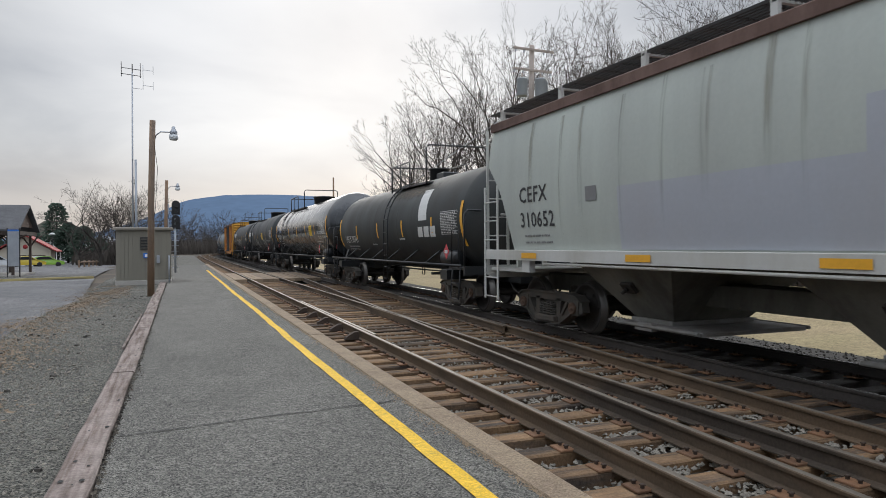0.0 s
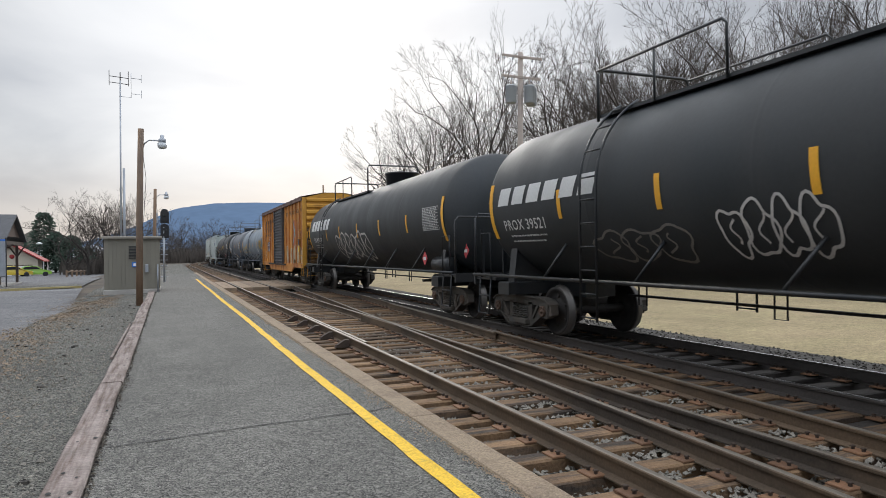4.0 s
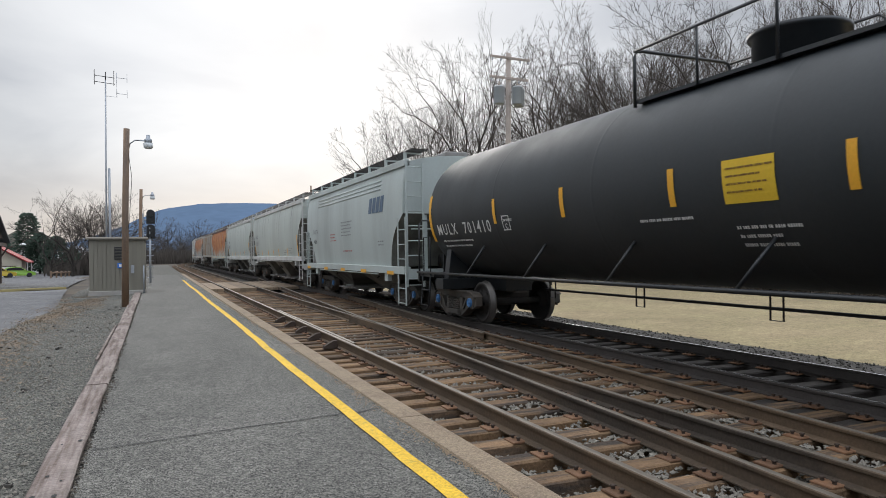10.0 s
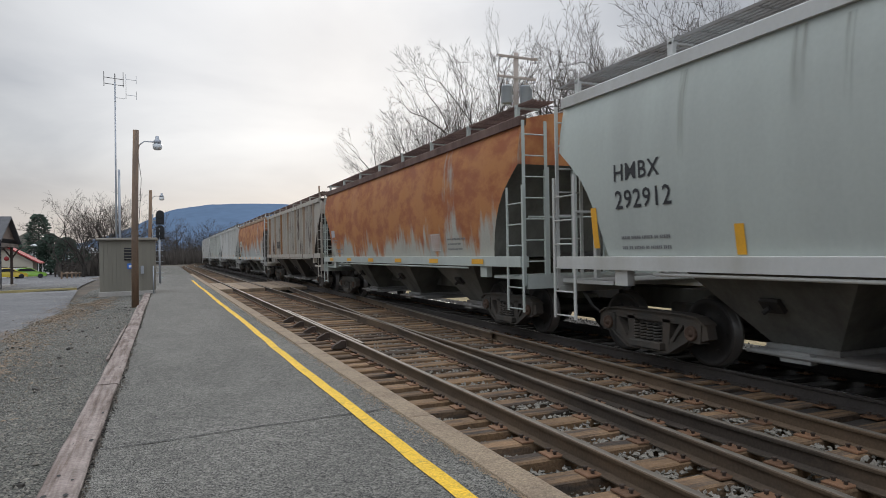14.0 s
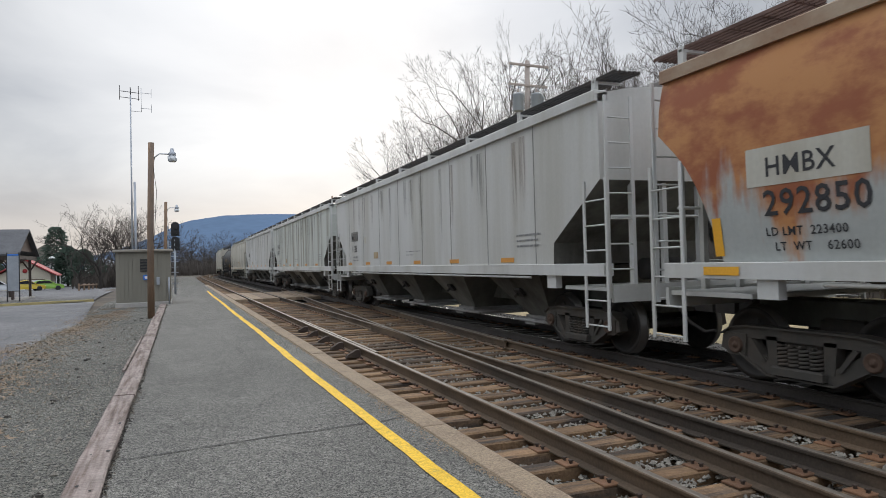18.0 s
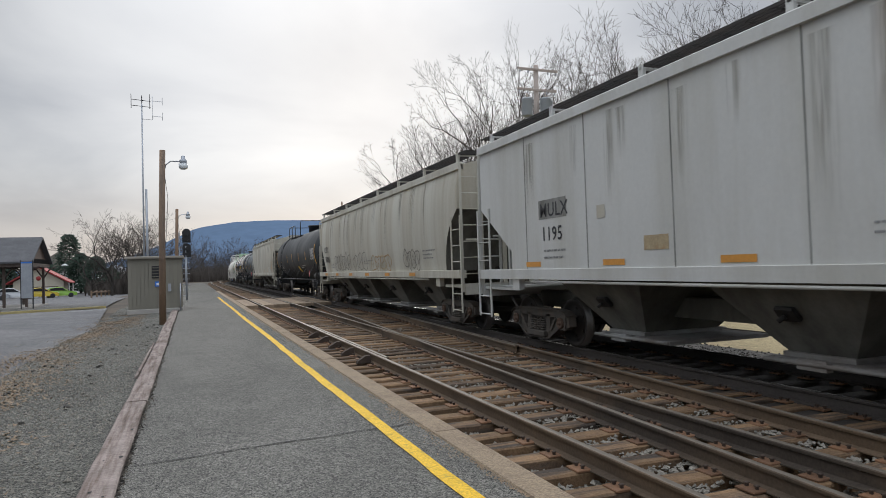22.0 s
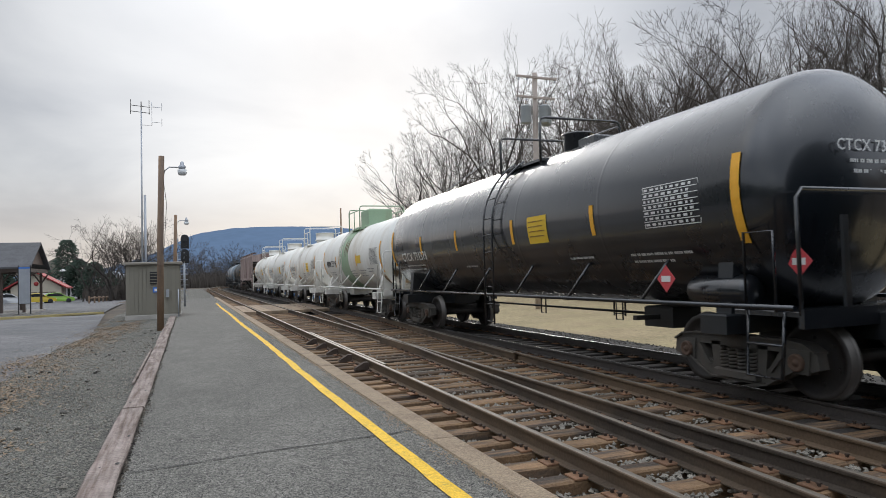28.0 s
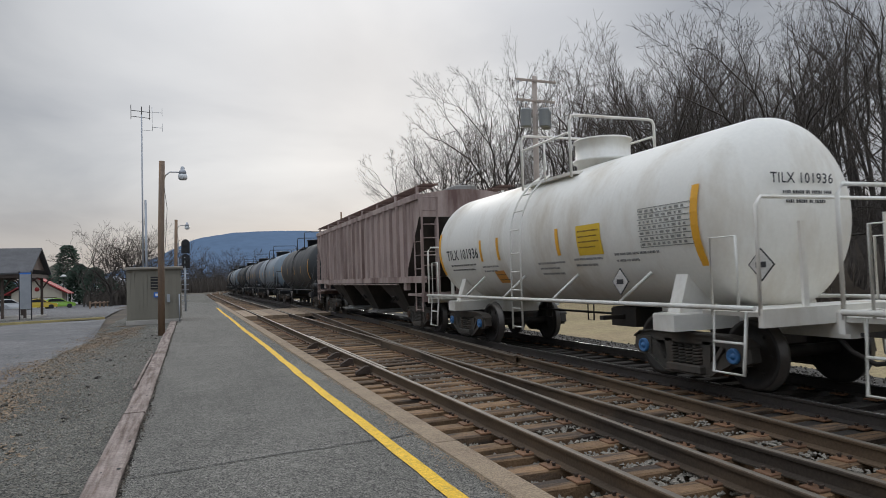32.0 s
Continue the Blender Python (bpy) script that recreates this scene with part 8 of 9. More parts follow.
def make_utility_pole():
    X, Y, top = 17.55, 32.0, 12.3
    u = thing("utility_pole", "weathered wooden utility pole with three transformers", "utility pole", m=pose(X, Y, -0.5, 0, 1.0, 0))
    h = top + 0.5
    part("pole", MB().tube([(0, 0, -0.3), (0, 0, h * 0.5), (0, 0, h)], 0.19, 10, 0.13).mesh("pole", M["pole_grey"]), u)
    for z, x0, x1 in ((h - 0.28, -1.15, 1.25), (h - 1.38, -1.2, 1.15)):
        c = part("crossarm", MB().box(x0, x1, -0.19, -0.10, z - 0.06, z + 0.06, 0.01).mesh("crossarm", M["pole_grey"]), u)
        for x in (x0 + 0.1, x0 + 0.6, x1 - 0.6, x1 - 0.1):
            part("insulator", cached("insulator", lambda: MB().lathe([(0, 0.03), (0.05, 0.06), (0.07, 0.04), (0.11, 0.06), (0.14, 0.03), (0.16, 0.0)], "z", 8).mesh("insulator", M["galv"])), c, pose(x, -0.14, z - 0.22))
    for x, y in ((-0.62, -0.1), (0.32, -0.42), (0.70, 0.05)):
        t = part("transformer", MB().lathe([(-0.62, 0.0), (-0.62, 0.26), (-0.58, 0.29), (0.24, 0.29), (0.26, 0.31), (0.30, 0.31), (0.36, 0.2), (0.38, 0.0)], "z", 16).mesh("transformer", M["pot"]), u, pose(x, y, h - 2.2))
        part("bushing", MB().lathe([(0.36, 0.05), (0.46, 0.07), (0.5, 0.04), (0.58, 0.06), (0.66, 0.0)], "z", 8).mesh("bushing", M["pole_grey"]), t)
    # guy wire
    part("guy_wire", MB().tube([(0, 0, h - 2.8), (-7.5, 9.0, 3.2)], 0.02, 4).mesh("guy_wire", M["galv"]), u)
    v = thing("utility_pole", "plain distant utility pole above the trees", "utility pole", m=pose(22.5, 104.0, -0.6))
    part("pole", MB().tube([(0, 0, -0.3), (0, 0, 12.8)], 0.16, 8, 0.12).mesh("pole", M["pole"]), v)


make_shed()
lamp_post("platform_lamp", -0.88, 24.1, 5.74, 0.115, "tall creosoted wooden pole with a bracket lamp")
lamp_post("platform_lamp", -0.80, 45.6, 5.74, 0.115, "tall wooden pole with a bracket lamp behind the shed")
make_mast()
make_signal()
make_utility_pole()

# timber crossing over both tracks
xing = thing("crossing", "worn plank level crossing over the tracks", "level crossing", kind="structure")
for x0, x1 in ((2.45, 3.05), (3.28, 4.56), (4.80, 5.6), (5.65, 6.6)):
    n = max(2, round((x1 - x0) / 0.24))
    for k in range(n):
        w = (x1 - x0) / n
        part("plank", cached(("plank", round(w, 3)), lambda: MB().box(0.006, w - 0.006, 33.6, 41.5, -0.16, -0.012, 0.008).mesh("plank", M["timber_deck"])), xing, pose(x0 + k * w, 0, 0))


# ---- station side ----
def make_shelter():
    s = thing("station_shelter", "old station canopy with a grey shingled gable roof", "shelter")
    dk = mat("dark_stained_wood", (0.075, 0.055, 0.045), 0.8, var=0.2)
    sh = mat("grey_shingles", (0.10, 0.10, 0.105), 0.9, var=0.3, scale=2, fine=14, bump=0.5)
    y0, y1, x0, x1 = 44.2, 49.6, -15.75, -8.70
    zr, ze = 4.15, 2.62
    ym = (y0 + y1) / 2
    b = MB()
    # hipped gable: ridge along x with a small gable face
    b.prism([(y0 - 0.3, ze), (ym, zr), (y1 + 0.3, ze), (y1 + 0.3, ze - 0.1), (ym, zr - 0.12), (y0 - 0.3, ze - 0.1)], x0, x1 + 0.35)
    part("roof", b.mesh("roof", sh), s, label="grey shingled gable roof")
    part("gable", MB().prism([(y0 + 0.5, ze + 0.2), (ym, zr - 0.15), (y1 - 0.5, ze + 0.2)], x1 + 0.0, x1 + 0.08).mesh("gable", mat("brown_boards", (0.13, 0.09, 0.07), 0.8, var=0.2)), s)
    part("eave_beam", MB().box(x0, x1 + 0.2, y0 - 0.2, y0 - 0.05, ze - 0.3, ze - 0.08).box(x0, x1 + 0.2, y1 + 0.05, y1 + 0.2, ze - 0.3, ze - 0.08).box(x1 + 0.05, x1 + 0.2, y0, y1, ze - 0.3, ze - 0.08).mesh("eave_beam", dk), s)
    for x in (-14.6, -12.2, -9.9, -8.8):
        for y in (y0 + 0.3, y1 - 0.3):
            p = part("post", cached("shelter_post", lambda: MB().box(-0.07, 0.07, -0.07, 0.07, -0.2, ze - 0.2, 0.01).mesh("post", dk)), s, pose(x, y, 0))
            part("brace", cached("shelter_brace", lambda: MB().tube([(0, 0, ze - 1.0), (0.35, 0, ze - 0.45), (0.7, 0, ze - 0.28)], 0.05, 6).tube([(0, 0, ze - 1.0), (-0.35, 0, ze - 0.45), (-0.7, 0, ze - 0.28)], 0.05, 6).mesh("brace", dk)), p)
    part("step_slab", MB().box(x0, x1 + 0.1, y0 - 0.1, y1 + 0.1, -0.3, 0.02).mesh("step_slab", M["concrete"]), s)


def make_kiosk():
    k = thing("notice_board", "pale grey glazed notice board on posts", "notice board", m=pose(-8.55, 43.4, 0))
    part("panel", MB().box(-0.27, 0.27, -0.04, 0.04, 0.55, 2.5, 0.01).mesh("panel", M["galv"]), k)
    part("header", MB().box(-0.27, 0.27, -0.05, 0.05, 2.5, 2.58, 0.01).mesh("header", M["blue_sign"]), k)
    for x in (-0.29, 0.29):
        part("leg", MB().box(x - 0.03, x + 0.03, -0.03, 0.03, -0.2, 2.68).mesh("leg", M["dark_metal"]), k)


def make_house():
    h = thing("outbuilding", "small cream building with a bright red metal roof", "building")
    cr = mat("cream_siding", (0.50, 0.45, 0.36), 0.8, var=0.08, scale=1, fine=12)
    rd = mat("red_metal_roof", (0.33, 0.03, 0.03), 0.6, var=0.1)
    x0, x1, y0, y1, zb, ze, zr = -23.8, -17.4, 112.0, 115.5, -1.2, 1.2, 3.3
    xm = (x0 + x1) / 2
    part("wall", MB().prism([(x0, zb), (x1, zb), (x1, ze), (xm, zr - 0.1), (x0, ze)], y0, y1, "xz").mesh("wall", cr), h)
    b = MB().prism([(xm, zr), (x1 + 0.9, ze - 0.3), (x1 + 0.9, ze - 0.15), (xm, zr + 0.18), (x0 - 0.9, ze - 0.15), (x0 - 0.9, ze - 0.3)], y0 - 0.6, y1 + 0.6, "xz")
    part("roof", b.mesh("roof", rd), h, label="bright red standing-seam roof")
    for x in (-22.6, -20.2):
        d = part("garage_door", MB().box(x, x + 2.0, y0 - 0.05, y0, zb, 0.35).mesh("garage_door", M["white"]), h)
        part("door_frame", MB().box(x - 0.12, x + 2.12, y0 - 0.04, y0 - 0.005, zb, 0.5).mesh("door_frame", mat("brown_frame", (0.12, 0.085, 0.06), 0.7)), h)
    part("emblem", MB().lathe([(-0.04, 0.0), (-0.04, 0.32), (0.0, 0.32)], "y", 12, (xm, y0 - 0.02, 1.7)).mesh("emblem", rd), h)
    for k in range(2):
        part("porch_post", MB().box(x1 + 0.6, x1 + 0.72, y0 + 0.3 + 3.5 * k, y0 + 0.42 + 3.5 * k, zb, ze - 0.2).mesh("porch_post", M["white"]), h)
    g = thing("house", "grey-roofed house half hidden behind evergreens", "house")
    part("wall", MB().box(-27, -18.2, 140, 150, -1.3, 3.2).mesh("wall", M["white"]), g)
    part("roof", MB().prism([(-27.8, 3.0), (-22.6, 6.4), (-17.4, 3.0)], 139.4, 150.6, "xz").mesh("roof", M["shed"]), g)
    f = thing("barn", "white far building behind the bare trees", "building")
    part("wall", MB().box(-22, -14.5, 190, 200, -1.5, 3.0).mesh("wall", M["white"]), f)
    part("roof", MB().prism([(-22.5, 3.0), (-18.2, 4.6), (-14, 3.0)], 189.5, 200.5, "xz").mesh("roof", M["galv"]), f)


def parked_car(name, label, colour, x, y, z, rz, cut=0.0):
    cm = mat(name + "_paint", colour, 0.3, var=0.03, bump=0, coat=0.5)
    gl = mat("tinted_window", (0.02, 0.022, 0.025), 0.1, var=0.05, bump=0)
    c = thing(name, label, "car", "parked cars", m=pose(x, y, z, 0, 0, rz))
    side = [(-2.05, 0.28), (2.0, 0.28), (2.08, 0.55), (1.95, 0.72), (1.05, 0.92), (0.35, 1.38), (-0.25, 1.45), (-1.15, 1.36), (-1.85, 0.98), (-2.1, 0.85), (-2.12, 0.5)]
    b = MB()
    n = len(side)
    rows = [(-0.84, 0.0), (-0.72, 1.0), (0.72, 1.0), (0.84, 0.0)]
    vs = []
    for xx, k in ((-0.86, 0), (-0.80, 1), (0.80, 1), (0.86, 0)):
        for yy, zz in side:
            taper = 0.16 * max(0, zz - 0.9) / 0.5
            vs.append(((abs(xx) - taper) * (1 if xx > 0 else -1), yy if k else yy * 0.985, zz if k else min(zz, 1.40)))
    fs = [(r * n + i, r * n + (i + 1) % n, (r + 1) * n + (i + 1) % n, (r + 1) * n + i) for r in range(3) for i in range(n)] + [tuple(range(n))[::-1], tuple(3 * n + i for i in range(n))]
    b.add(vs, fs, False)
    part("body", b.mesh("body", cm), c)
    for sx in (-1, 1):
        part("side_window", MB().prism([(0.80, 0.98), (0.28, 1.33), (-0.25, 1.38), (-1.05, 1.28), (-1.35, 0.98)], sx * 0.80 - 0.045, sx * 0.80 + 0.045).mesh("side_window", gl), c)
        part("headlight", MB().box(sx * 0.55 - 0.18, sx * 0.55 + 0.18, 1.93, 2.05, 0.58, 0.72, 0.02).mesh("headlight", M["lamp_glass"]), c)
        for yy in (-1.28, 1.3):
            w = part("wheel", cached("car_tyre", lambda: MB().lathe([(-0.1, 0.2), (-0.1, 0.29), (-0.06, 0.32), (0.06, 0.32), (0.1, 0.29), (0.1, 0.2)], "x", 18).mesh("wheel", M["black"])), c, pose(sx * 0.78, yy, 0.32))
            part("rim", cached("car_rim", lambda: MB().lathe([(-0.09, 0.0), (-0.09, 0.2), (0.09, 0.2), (0.09, 0.0)], "x", 14).mesh("rim", M["galv"])), w)
    part("windscreen", MB().add([(-0.66, 1.0, 0.96), (0.66, 1.0, 0.96), (0.58, 0.36, 1.385), (-0.58, 0.36, 1.385)], [(0, 1, 2, 3)]).mesh("windscreen", gl), c)
    part("rear_window", MB().add([(-0.6, -1.84, 1.01), (0.6, -1.84, 1.01), (0.56, -1.2, 1.365), (-0.56, -1.2, 1.365)], [(0, 1, 2, 3)]).mesh("rear_window", gl), c)
    return c


make_shelter()
make_kiosk()
make_house()
parked_car("green_car", "bright lime green parked hatchback", (0.27, 0.50, 0.06), -16.6, 104.0, left_fall(104), -82)
parked_car("yellow_car", "yellow parked hatchback in the lot", (0.60, 0.44, 0.04), -18.6, 102.6, left_fall(102.6), -78)
parked_car("white_car", "white parked hatchback in the lot", (0.55, 0.56, 0.57), -20.4, 95.0, left_fall(95), -78)
parked_car("silver_car", "silver parked hatchback in the lot", (0.35, 0.36, 0.38), -22.4, 94.0, left_fall(94), -78)

b = MB()
for (xa, ya), (xb, yb), mm in ((((-30), 37.6), (-9.0, 38.6), 0), ((-9.0, 38.6), (-4.3, 40.4), 0)):
    d = Vector((xb - xa, yb - ya)).normalized()
    nx, ny = -d.y * 0.08, d.x * 0.08
    vs = [(xa - nx, ya - ny, z) for z in (-0.2, 0.03)] + [(xb - nx, yb - ny, z) for z in (-0.2, 0.03)] + [(xb + nx, yb + ny, z) for z in (-0.2, 0.03)] + [(xa + nx, ya + ny, z) for z in (-0.2, 0.03)]
    b.add(vs, [(0, 2, 3, 1), (2, 4, 5, 3), (4, 6, 7, 5), (6, 0, 1, 7), (1, 3, 5, 7)])
thing("curb", "faded yellow painted parking curb", "curb", kind="structure", data=b.mesh("curb", mat("faded_yellow_curb", (0.42, 0.34, 0.15), 0.85, var=0.2, scale=2, fine=20)))
fence = thing("guard_rail", "dark timber guard rail along the drive", "guard rail")
for k in range(9):
    y = 78 + 6 * k
    part("post", cached("gpost", lambda: MB().box(-0.08, 0.08, -0.08, 0.08, -0.3, 0.75, 0.01).mesh("post", M["pole"])), fence, pose(-9.6 - 0.035 * (y - 78), y, left_fall(y)))
for k in range(8):
    y = 78 + 6 * k
    part("beam", cached("gbeam", lambda: MB().tube([(0, 0, 0.55), (-0.21, 6.0, 0.55)], 0.08, 6).mesh("beam", M["pole"])), fence, pose(-9.5 - 0.035 * (y - 78), y, left_fall(y) - 0.02))
# lot lamps: white shades on dark posts
for x, y, z in ((-19.2, 125, 3.9), (-18.0, 144, 3.5), (-16.0, 158, 3.45), (-14.2, 166, 3.45)):
    l_ = thing("lot_lamp", "dark lamp post with a white shade", "street lamp", "parking lot lamps", m=pose(x, y, -1.2))
    part("post", MB().tube([(0, 0, -0.3), (0, 0, z + 1.0)], 0.06, 6).mesh("post", M["black"]), l_)
    part("shade", MB().lathe([(z + 1.3, 0.02), (z + 1.2, 0.3), (z + 0.95, 0.55), (z + 0.9, 0.0)], "z", 10).mesh("shade", M["white"]), l_)


# ---- trees ----
def grow(seed, H, stem, spread, levels=7, tip=0.012, limbs=3, rise=0.05, low=2):
    """A bare forking tree: trunk mesh and crown mesh. stem: the bole's share of the height; spread: the widest fork angle."""
    r = random.Random(seed)
    trunk, crown = MB(), MB()

    def turned(d, ang, turn):
        side = Matrix.Rotation(turn, 3, d) @ d.orthogonal().normalized()
        return (d * math.cos(ang) + side * math.sin(ang)).normalized()

    def limb(p, d, ln, rad, k):
        n = 6 if k < 2 else 5 if k < 3 else 3
        wob = 0.07 if k == 0 else 0.22 if k < 4 else 0.30
        bow = Vector((r.uniform(-1, 1), r.uniform(-1, 1), r.uniform(-0.5, 0.5))) * (0.02 if k == 0 else 0.09)
        pts, dd = [p], d
        for i in range(n):
            dd = (dd + Vector((r.uniform(-1, 1), r.uniform(-1, 1), r.uniform(-1, 1))) * wob + bow + Vector((0, 0, rise))).normalized()
            pts.append(pts[-1] + dd * (ln / n))
        end = max(tip * 0.6, rad * (0.76 if k == 0 else 0.70))
        (trunk if k < 3 else crown).tube(pts, rad, (8, 6, 5, 4)[k] if k < 4 else 3, end, cap=False)
        if k >= levels:
            return
        nxt = H * 0.25 if k == 0 else ln * (0.80 if k < 3 else 0.64)
        count = limbs if k == 0 else 2 if r.random() < 0.6 else 3
        turn = r.uniform(0, 6.28)
        for i in range(count):
            turn += 6.28 / count + r.uniform(-0.5, 0.5)
            limb(pts[-1], turned(dd, spread * r.uniform(0.35, 1.0), turn), nxt * r.uniform(0.72, 1.22), max(tip, end * (r.uniform(0.62, 0.96) if k < 3 else r.uniform(0.50, 0.78))), k + 1)
        for i in range(low if k == 0 else 1):
            f = r.uniform(0.55, 0.95) if k == 0 else r.uniform(0.25, 0.9)
            g = min(n - 1, int(f * n))
            limb(pts[g].lerp(pts[g + 1], f * n - g), turned(dd, r.uniform(0.75, 1.15), r.uniform(0, 6.28)), nxt * r.uniform(0.6, 1.0), max(tip, rad * r.uniform(0.3, 0.5)), min(levels, k + (1 if k == 0 else 2)))

    limb(Vector((0, 0, -0.4)), Vector((r.uniform(-.07, .07), r.uniform(-.07, .07), 1)).normalized(), H * stem, H * (0.0165 if limbs > 2 else 0.0100), 0)
    f = H / max(v[2] for v in crown.v)
    out = []
    for name, b, m in (("trunk", trunk, M["bark"]), ("crown", crown, M["twig"])):
        me = bpy.data.meshes.new(name)
        me.from_pydata([(v[0] * f, v[1] * f, v[2] * f) for v in b.v], [], b.f)
        me.polygons.foreach_set("use_smooth", [True] * len(b.f))
        me.materials.append(m)
        out.append(me)
    return out


def tree_thing(me, label, m, group):
    t = thing("bare_tree", label, "tree", group, m=m)
    part("trunk", me[0], t)
    part("crown", me[1], t)
    return t


BROAD = [grow(100 + i, 20.0, 0.27, 0.52 + 0.05 * (i % 3), levels=7, tip=0.0115) for i in range(5)]
SLIM = [grow(200 + i, 18.0, 0.52, 0.31, levels=5, tip=0.0095, limbs=2, rise=0.08, low=3) for i in range(6)]
MID = [grow(300 + i, 12.0, 0.20, 0.62, levels=6, tip=0.011) for i in range(3)]
TINY = [grow(400 + i, 20.0, 0.20, 0.62, levels=5, tip=0.035) for i in range(4)]


def plant(kinds, r, x, y, z, k, label, group, kz=1.0):
    tree_thing(kinds[r.randrange(len(kinds))], label, Matrix.Translation((x, y, z)) @ Matrix.Rotation(r.uniform(0, 6.28), 4, "Z") @ Matrix.Diagonal((k, k, k * kz, 1)), group)


def plant_woods():
    r = random.Random(5)
    # broad crowns along the foot of the hill
    for i, (x, y, h) in enumerate(((31.5, 97, 12.5), (30.5, 89, 15.5), (28.5, 80, 19.0), (28.5, 71, 20.5), (27.5, 61.5, 22.3), (28.0, 52, 22.8), (27.5, 44.5, 19.3), (29.0, 38.5, 17.0), (28.0, 34.3, 18.0), (30.0, 29.0, 16.6), (35, 66, 19), (33, 77, 16), (35, 88, 13), (35, 54, 18))):
        k = h / 20.0
        tree_thing(BROAD[i % 5], "leafless broad-crowned dark tree at the foot of the hill", Matrix.Translation((x, y, ground_z(x, y) - 0.1)) @ Matrix.Rotation(r.uniform(0, 6.28), 4, "Z") @ Matrix.Diagonal((k, k, k, 1)), "woodland trees")
    # slim trees of the hillside wood
    for i in range(98):
        az = r.uniform(33.0, 57.0) if i > 10 else r.uniform(15.0, 33.0)
        x = (29.5 + 32 * r.random() ** 1.35) if i > 10 else r.uniform(31, 46)
        y = x / math.tan(radians(az))
        z = ground_z(x, y) - 0.2
        top = 1.6 + math.hypot(x, y) * math.tan(radians(19.0 + max(0.0, az - 43) * 0.28)) - z
        h = max(9.0, min(25.0, top * r.uniform(0.62, 1.0)))
        plant(SLIM, r, x, y, z, (h / 18.0) ** 0.8, "slim leafless tree on the hillside", "woodland trees", (h / 18.0) ** 0.2)
    # lower trees where the line bends
    for _ in range(34):
        y = r.uniform(98, 215)
        x = 24 + (y - 98) * 0.10 + r.uniform(0, 16)
        plant(TINY, r, x, y, ground_z(x, y) - 0.2, r.uniform(0.40, 0.62) * (1.0 if y < 150 else 0.8), "small leafless tree beyond the bend", "trees beyond the bend")
    # behind the end of the straight
    for _ in range(60):
        y = r.uniform(175, 260)
        plant(TINY, r, -14 + 52 * r.random(), y, -0.8, r.uniform(0.24, 0.42), "small brown leafless tree in the far thicket", "far thicket")
    # taller trees at the far bend
    for _ in range(14):
        plant(TINY, r, r.uniform(2, 25), r.uniform(226, 262), -0.8, r.uniform(0.5, 0.78), "bare grey tree at the far bend", "far thicket")
    # beside the station drive
    for x, y, h in ((-12.2, 100, 9.8), (-9.6, 98, 11.6), (-7.2, 101, 12.2), (-5.0, 99, 11.0), (-8.4, 108, 12.6), (-5.9, 110, 11.5), (-3.6, 112, 9.5), (-11.4, 112, 10.5), (-2.0, 122, 8.5)):
        plant(MID, r, x, y, -1.3, h / 12.0, "leafless tree beside the station drive", "trees beside the drive")


plant_woods()


def evergreen(x, y, z, h, w, seed, cone=0.75):
    r = random.Random(seed)
    t = thing("evergreen", "dark green dense evergreen tree", "tree", "evergreens", m=pose(x, y, z))
    part("trunk", MB().tube([(0, 0, -0.3), (0, 0, h * 0.9)], 0.2, 7, 0.04).mesh("trunk", M["bark"]), t)
    b = MB()
    for k in range(2600):
        f = r.random() ** 0.8
        zz = h * (0.06 + 0.94 * f)
        rad = w * (1 - f) ** cone * (0.75 + 0.4 * noise.noise((f * 6, seed, r.random())))
        a = r.uniform(0, 2 * math.pi)
        q = r.uniform(0.45, 1.0)
        p = Vector((rad * q * math.cos(a), rad * q * math.sin(a), zz))
        s = r.uniform(0.22, 0.5)
        out = Vector((math.cos(a), math.sin(a), r.uniform(-0.5, 0.2)))
        side = Vector((-math.sin(a), math.cos(a), r.uniform(-0.3, 0.3)))
        b.add([p - side * s * 0.4, p + side * s * 0.4, p + out * s, p + Vector((0, 0, s * 0.35)) + out * s * 0.3], [(0, 1, 2), (0, 2, 3), (1, 3, 2)])
    me = bpy.data.meshes.new("crown")
    me.from_pydata(b.v, [], b.f)
    me.materials.append(M["needle"])
    part("crown", me, t)


evergreen(-19.3, 130, -1.2, 10.2, 3.7, 1, 0.36)
evergreen(-17.2, 127, -1.2, 6.9, 4.2, 2, 0.5)
evergreen(-14.6, 125, -1.2, 6.2, 3.8, 3, 0.5)
evergreen(-21.6, 124, -1.2, 5.6, 3.6, 4, 0.7)
evergreen(-26.0, 118, -1.2, 5.8, 3.4, 7, 0.6)
evergreen(-29.5, 114, -1.2, 6.4, 3.6, 8, 0.6)
evergreen(-24.6, 128, -1.2, 6.8, 3.6, 9, 0.6)
evergreen(-12.8, 130, -1.2, 4.4, 3.0, 5, 0.7)


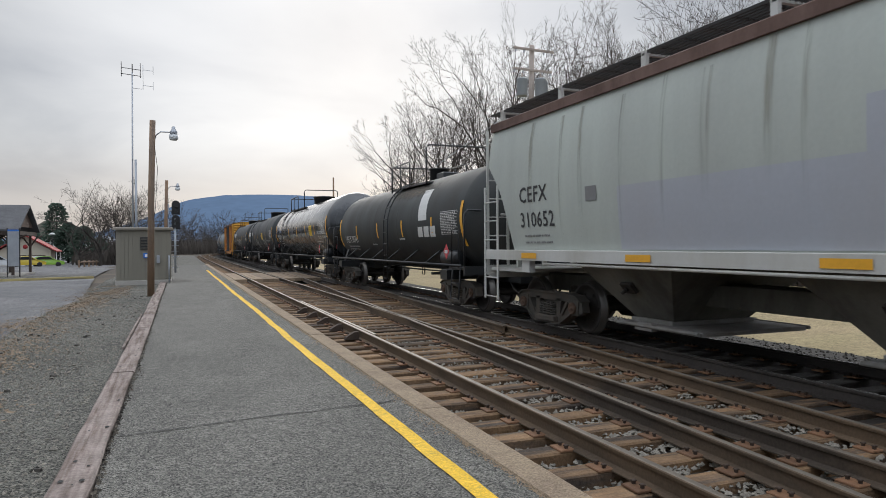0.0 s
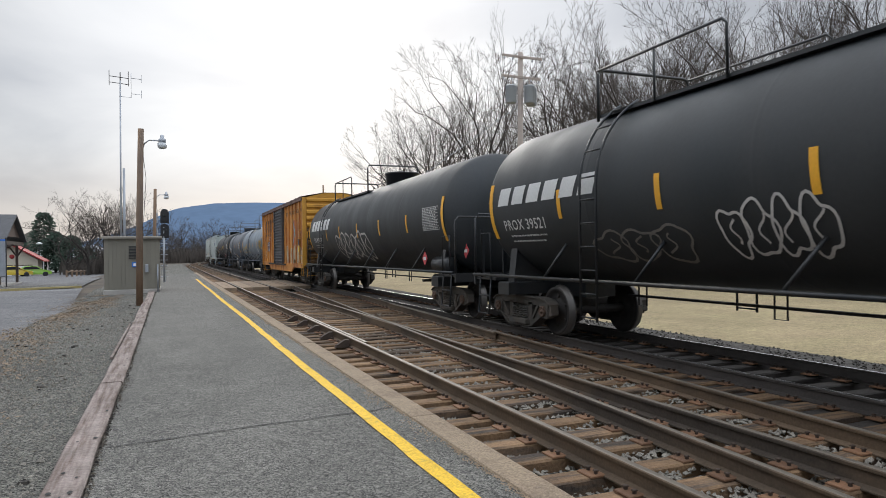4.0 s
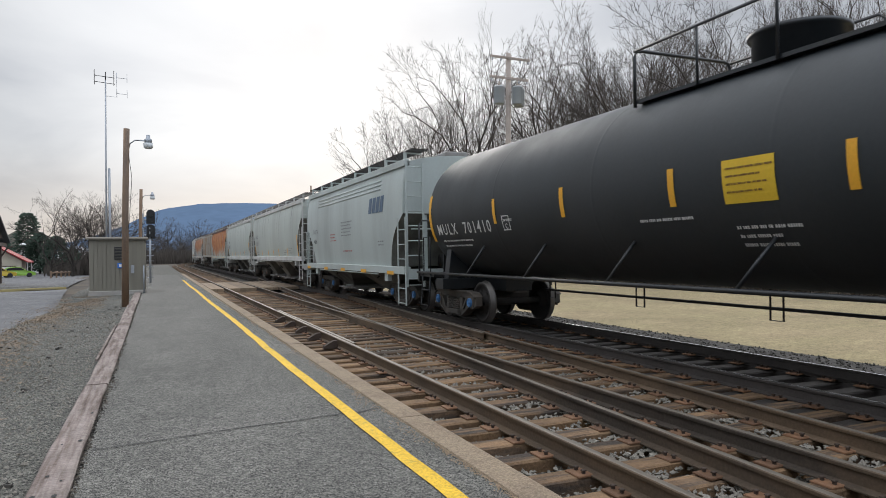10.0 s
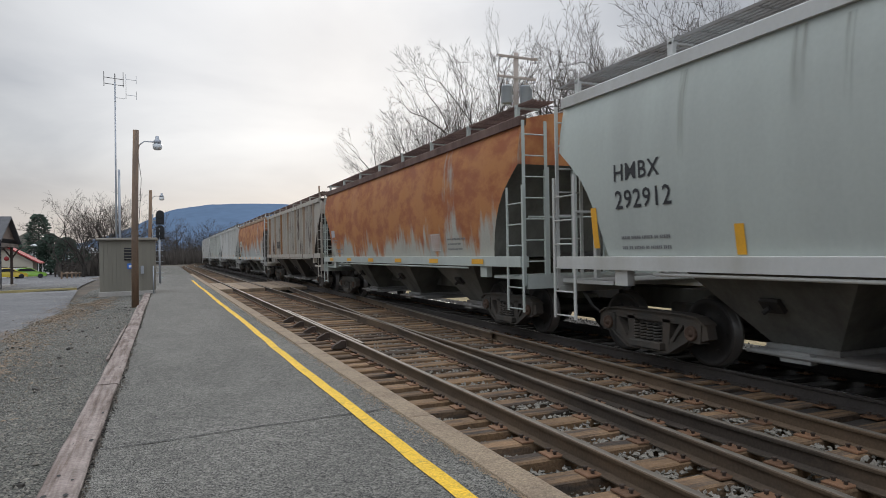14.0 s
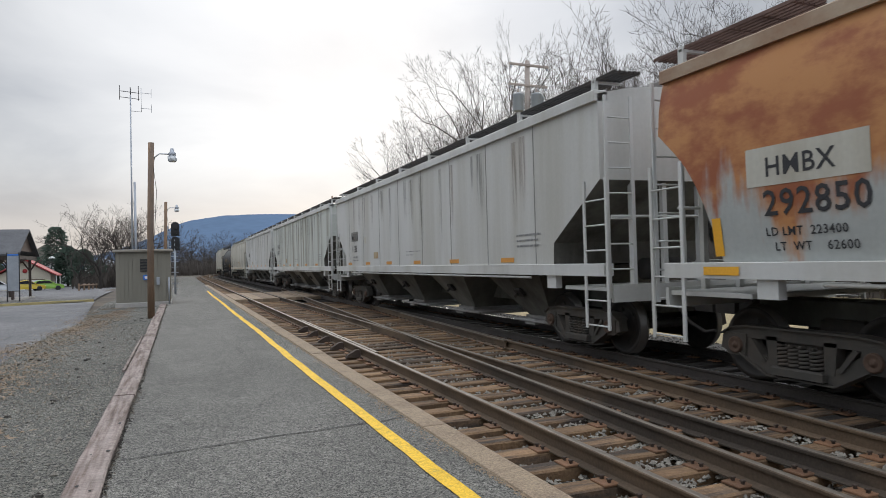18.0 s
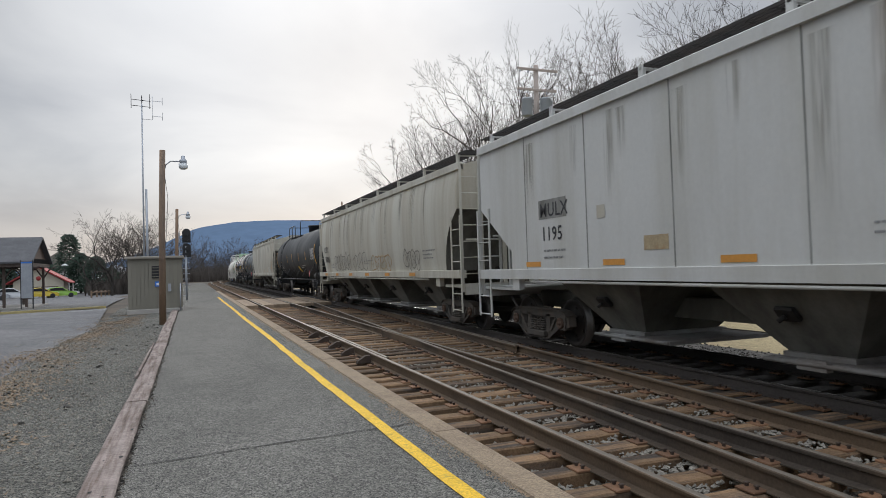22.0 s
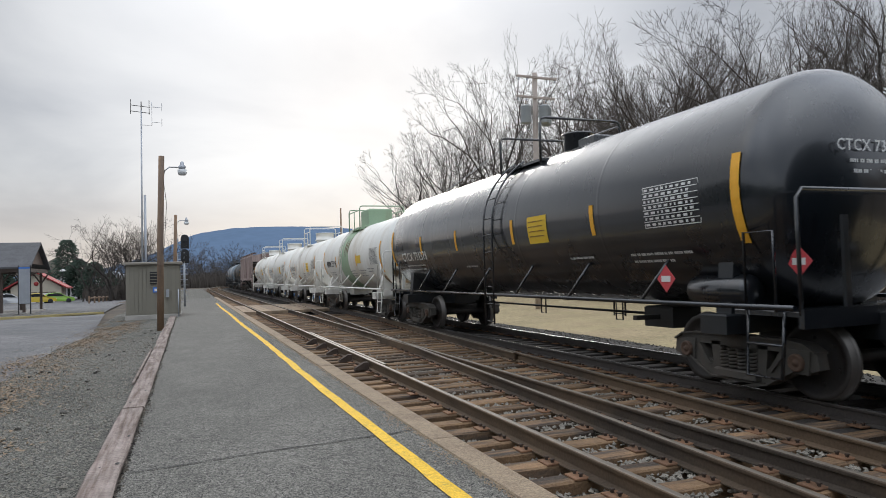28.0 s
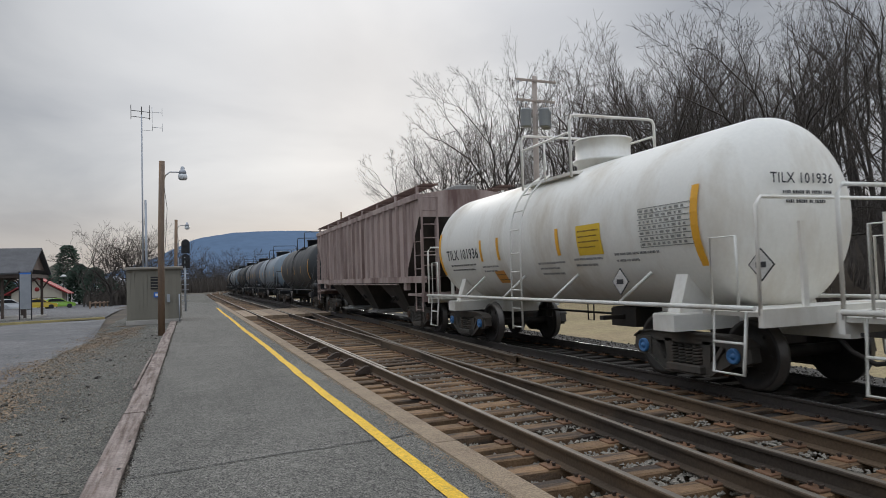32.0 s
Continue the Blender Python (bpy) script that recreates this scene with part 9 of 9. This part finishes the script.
def brush():
    """Tangled winter scrub: many thin stems."""
    r = random.Random(21)
    for name, label, n, fx, fy, z, h in (("thicket", "brown leafless scrub at the end of the straight", 5200, lambda: r.uniform(-16, 40), lambda: r.uniform(165, 215), -0.6, (2.0, 4.6)),
                                         ("undergrowth", "brown undergrowth at the foot of the woods", 9000, lambda: 26.5 + 24 * r.random() ** 1.5, lambda: r.uniform(8, 110), None, (0.8, 3.4)),
                                         ("hedge", "leafless shrubs beside the drive", 1500, lambda: r.uniform(-14, -2.0), lambda: r.uniform(106, 135), -1.2, (1.0, 3.0))):
        b = MB()
        for _ in range(n):
            x, y = fx(), fy()
            zz = ground_z(x, y) if z is None else z
            hh = r.uniform(*h)
            tx, ty = r.uniform(-0.8, 0.8), r.uniform(-0.8, 0.8)
            w = r.uniform(0.015, 0.05) * (2.2 if name == "thicket" else 1.0)
            a = r.uniform(0, 3.14)
            c, s = w * math.cos(a), w * math.sin(a)
            b.add([(x - c, y - s, zz - 0.2), (x + c, y + s, zz - 0.2), (x + tx * 0.5 + c * 0.7, y + ty * 0.5, zz + hh * 0.55), (x + tx, y + ty, zz + hh), (x + tx * 0.4 + r.uniform(-0.7, 0.7), y, zz + hh * 0.9)], [(0, 1, 2), (0, 2, 3), (1, 2, 4)])
        me = bpy.data.meshes.new(name)
        me.from_pydata(b.v, [], b.f)
        me.materials.append(M["brush"])
        thing(name, label, "shrubs", kind="stuff", data=me)


brush()


# ---- far ridge ----
def make_ridge():
    b = MB()
    D = 2600.0
    prof = [(-1.2, 0.008), (-0.6, 0.009), (-0.30, 0.010), (-0.16, 0.013), (-0.10, 0.020), (-0.06, 0.032), (-0.028, 0.046), (0.0, 0.060), (0.02, 0.0665), (0.064, 0.0726), (0.11, 0.0745), (0.158, 0.0745), (0.22, 0.072), (0.30, 0.066), (0.5, 0.055), (1.0, 0.05), (2.0, 0.04)]
    vs = []
    for i in range(len(prof) - 1):
        for k in range(8):
            f = k / 8
            az = prof[i][0] + (prof[i + 1][0] - prof[i][0]) * f
            el = prof[i][1] + (prof[i + 1][1] - prof[i][1]) * f + 0.0008 * noise.noise((az * 60, 0, 0))
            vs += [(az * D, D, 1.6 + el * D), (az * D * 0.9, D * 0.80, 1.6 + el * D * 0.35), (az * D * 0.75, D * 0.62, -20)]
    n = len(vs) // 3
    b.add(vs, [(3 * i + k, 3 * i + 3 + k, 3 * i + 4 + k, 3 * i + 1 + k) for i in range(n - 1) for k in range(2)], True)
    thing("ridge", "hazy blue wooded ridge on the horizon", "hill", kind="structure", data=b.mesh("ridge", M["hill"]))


make_ridge()

# ---- track pieces ----
lay_ties()


def motions():
    """The train rolls past; wheels turn while a car is near."""
    step = 1.0 / FPS
    for n, car, wheels, off in TRAIN:
        mid = (GAPS[n] + GAPS[n - 1]) / 2 + off
        half = (GAPS[n] - GAPS[n - 1]) / 2 - 2.6
        rows = []
        for i in range(65):
            t = i * 0.5
            s = mid - SPEED * (t - 16.0)
            x0, y0, _ = line(s - half)
            x1, y1, _ = line(s + half)
            rows.append((t, pose((x0 + x1) / 2, (y0 + y1) / 2, 0, 0, 0, -math.degrees(math.atan2(x1 - x0, y1 - y0)))))
        walk(car, rows)
        t0 = max(0.0, 16.0 + (mid - 42.0) / SPEED)
        t1 = min(32.0, 16.0 + (mid + 9.0) / SPEED)
        f0, f1 = math.ceil(t0 * FPS), math.floor(t1 * FPS)
        for w, yy in wheels:
            turn = lambda f: pose(0, yy, WHEEL_R, math.degrees((f - f0) * step * SPEED / WHEEL_R), 0, 0)
            wr = [(0.0, turn(f0))] if f0 > 0 else []
            if f1 > f0:
                wr += [(f * step, turn(f)) for f in range(f0, f1 + 1)]
            if not wr or wr[-1][0] < 31.99:
                wr.append((32.0, wr[-1][1] if wr else turn(f0)))
            if len(wr) < 2:
                wr.append((32.0, wr[-1][1]))
            walk(w, wr)


motions()
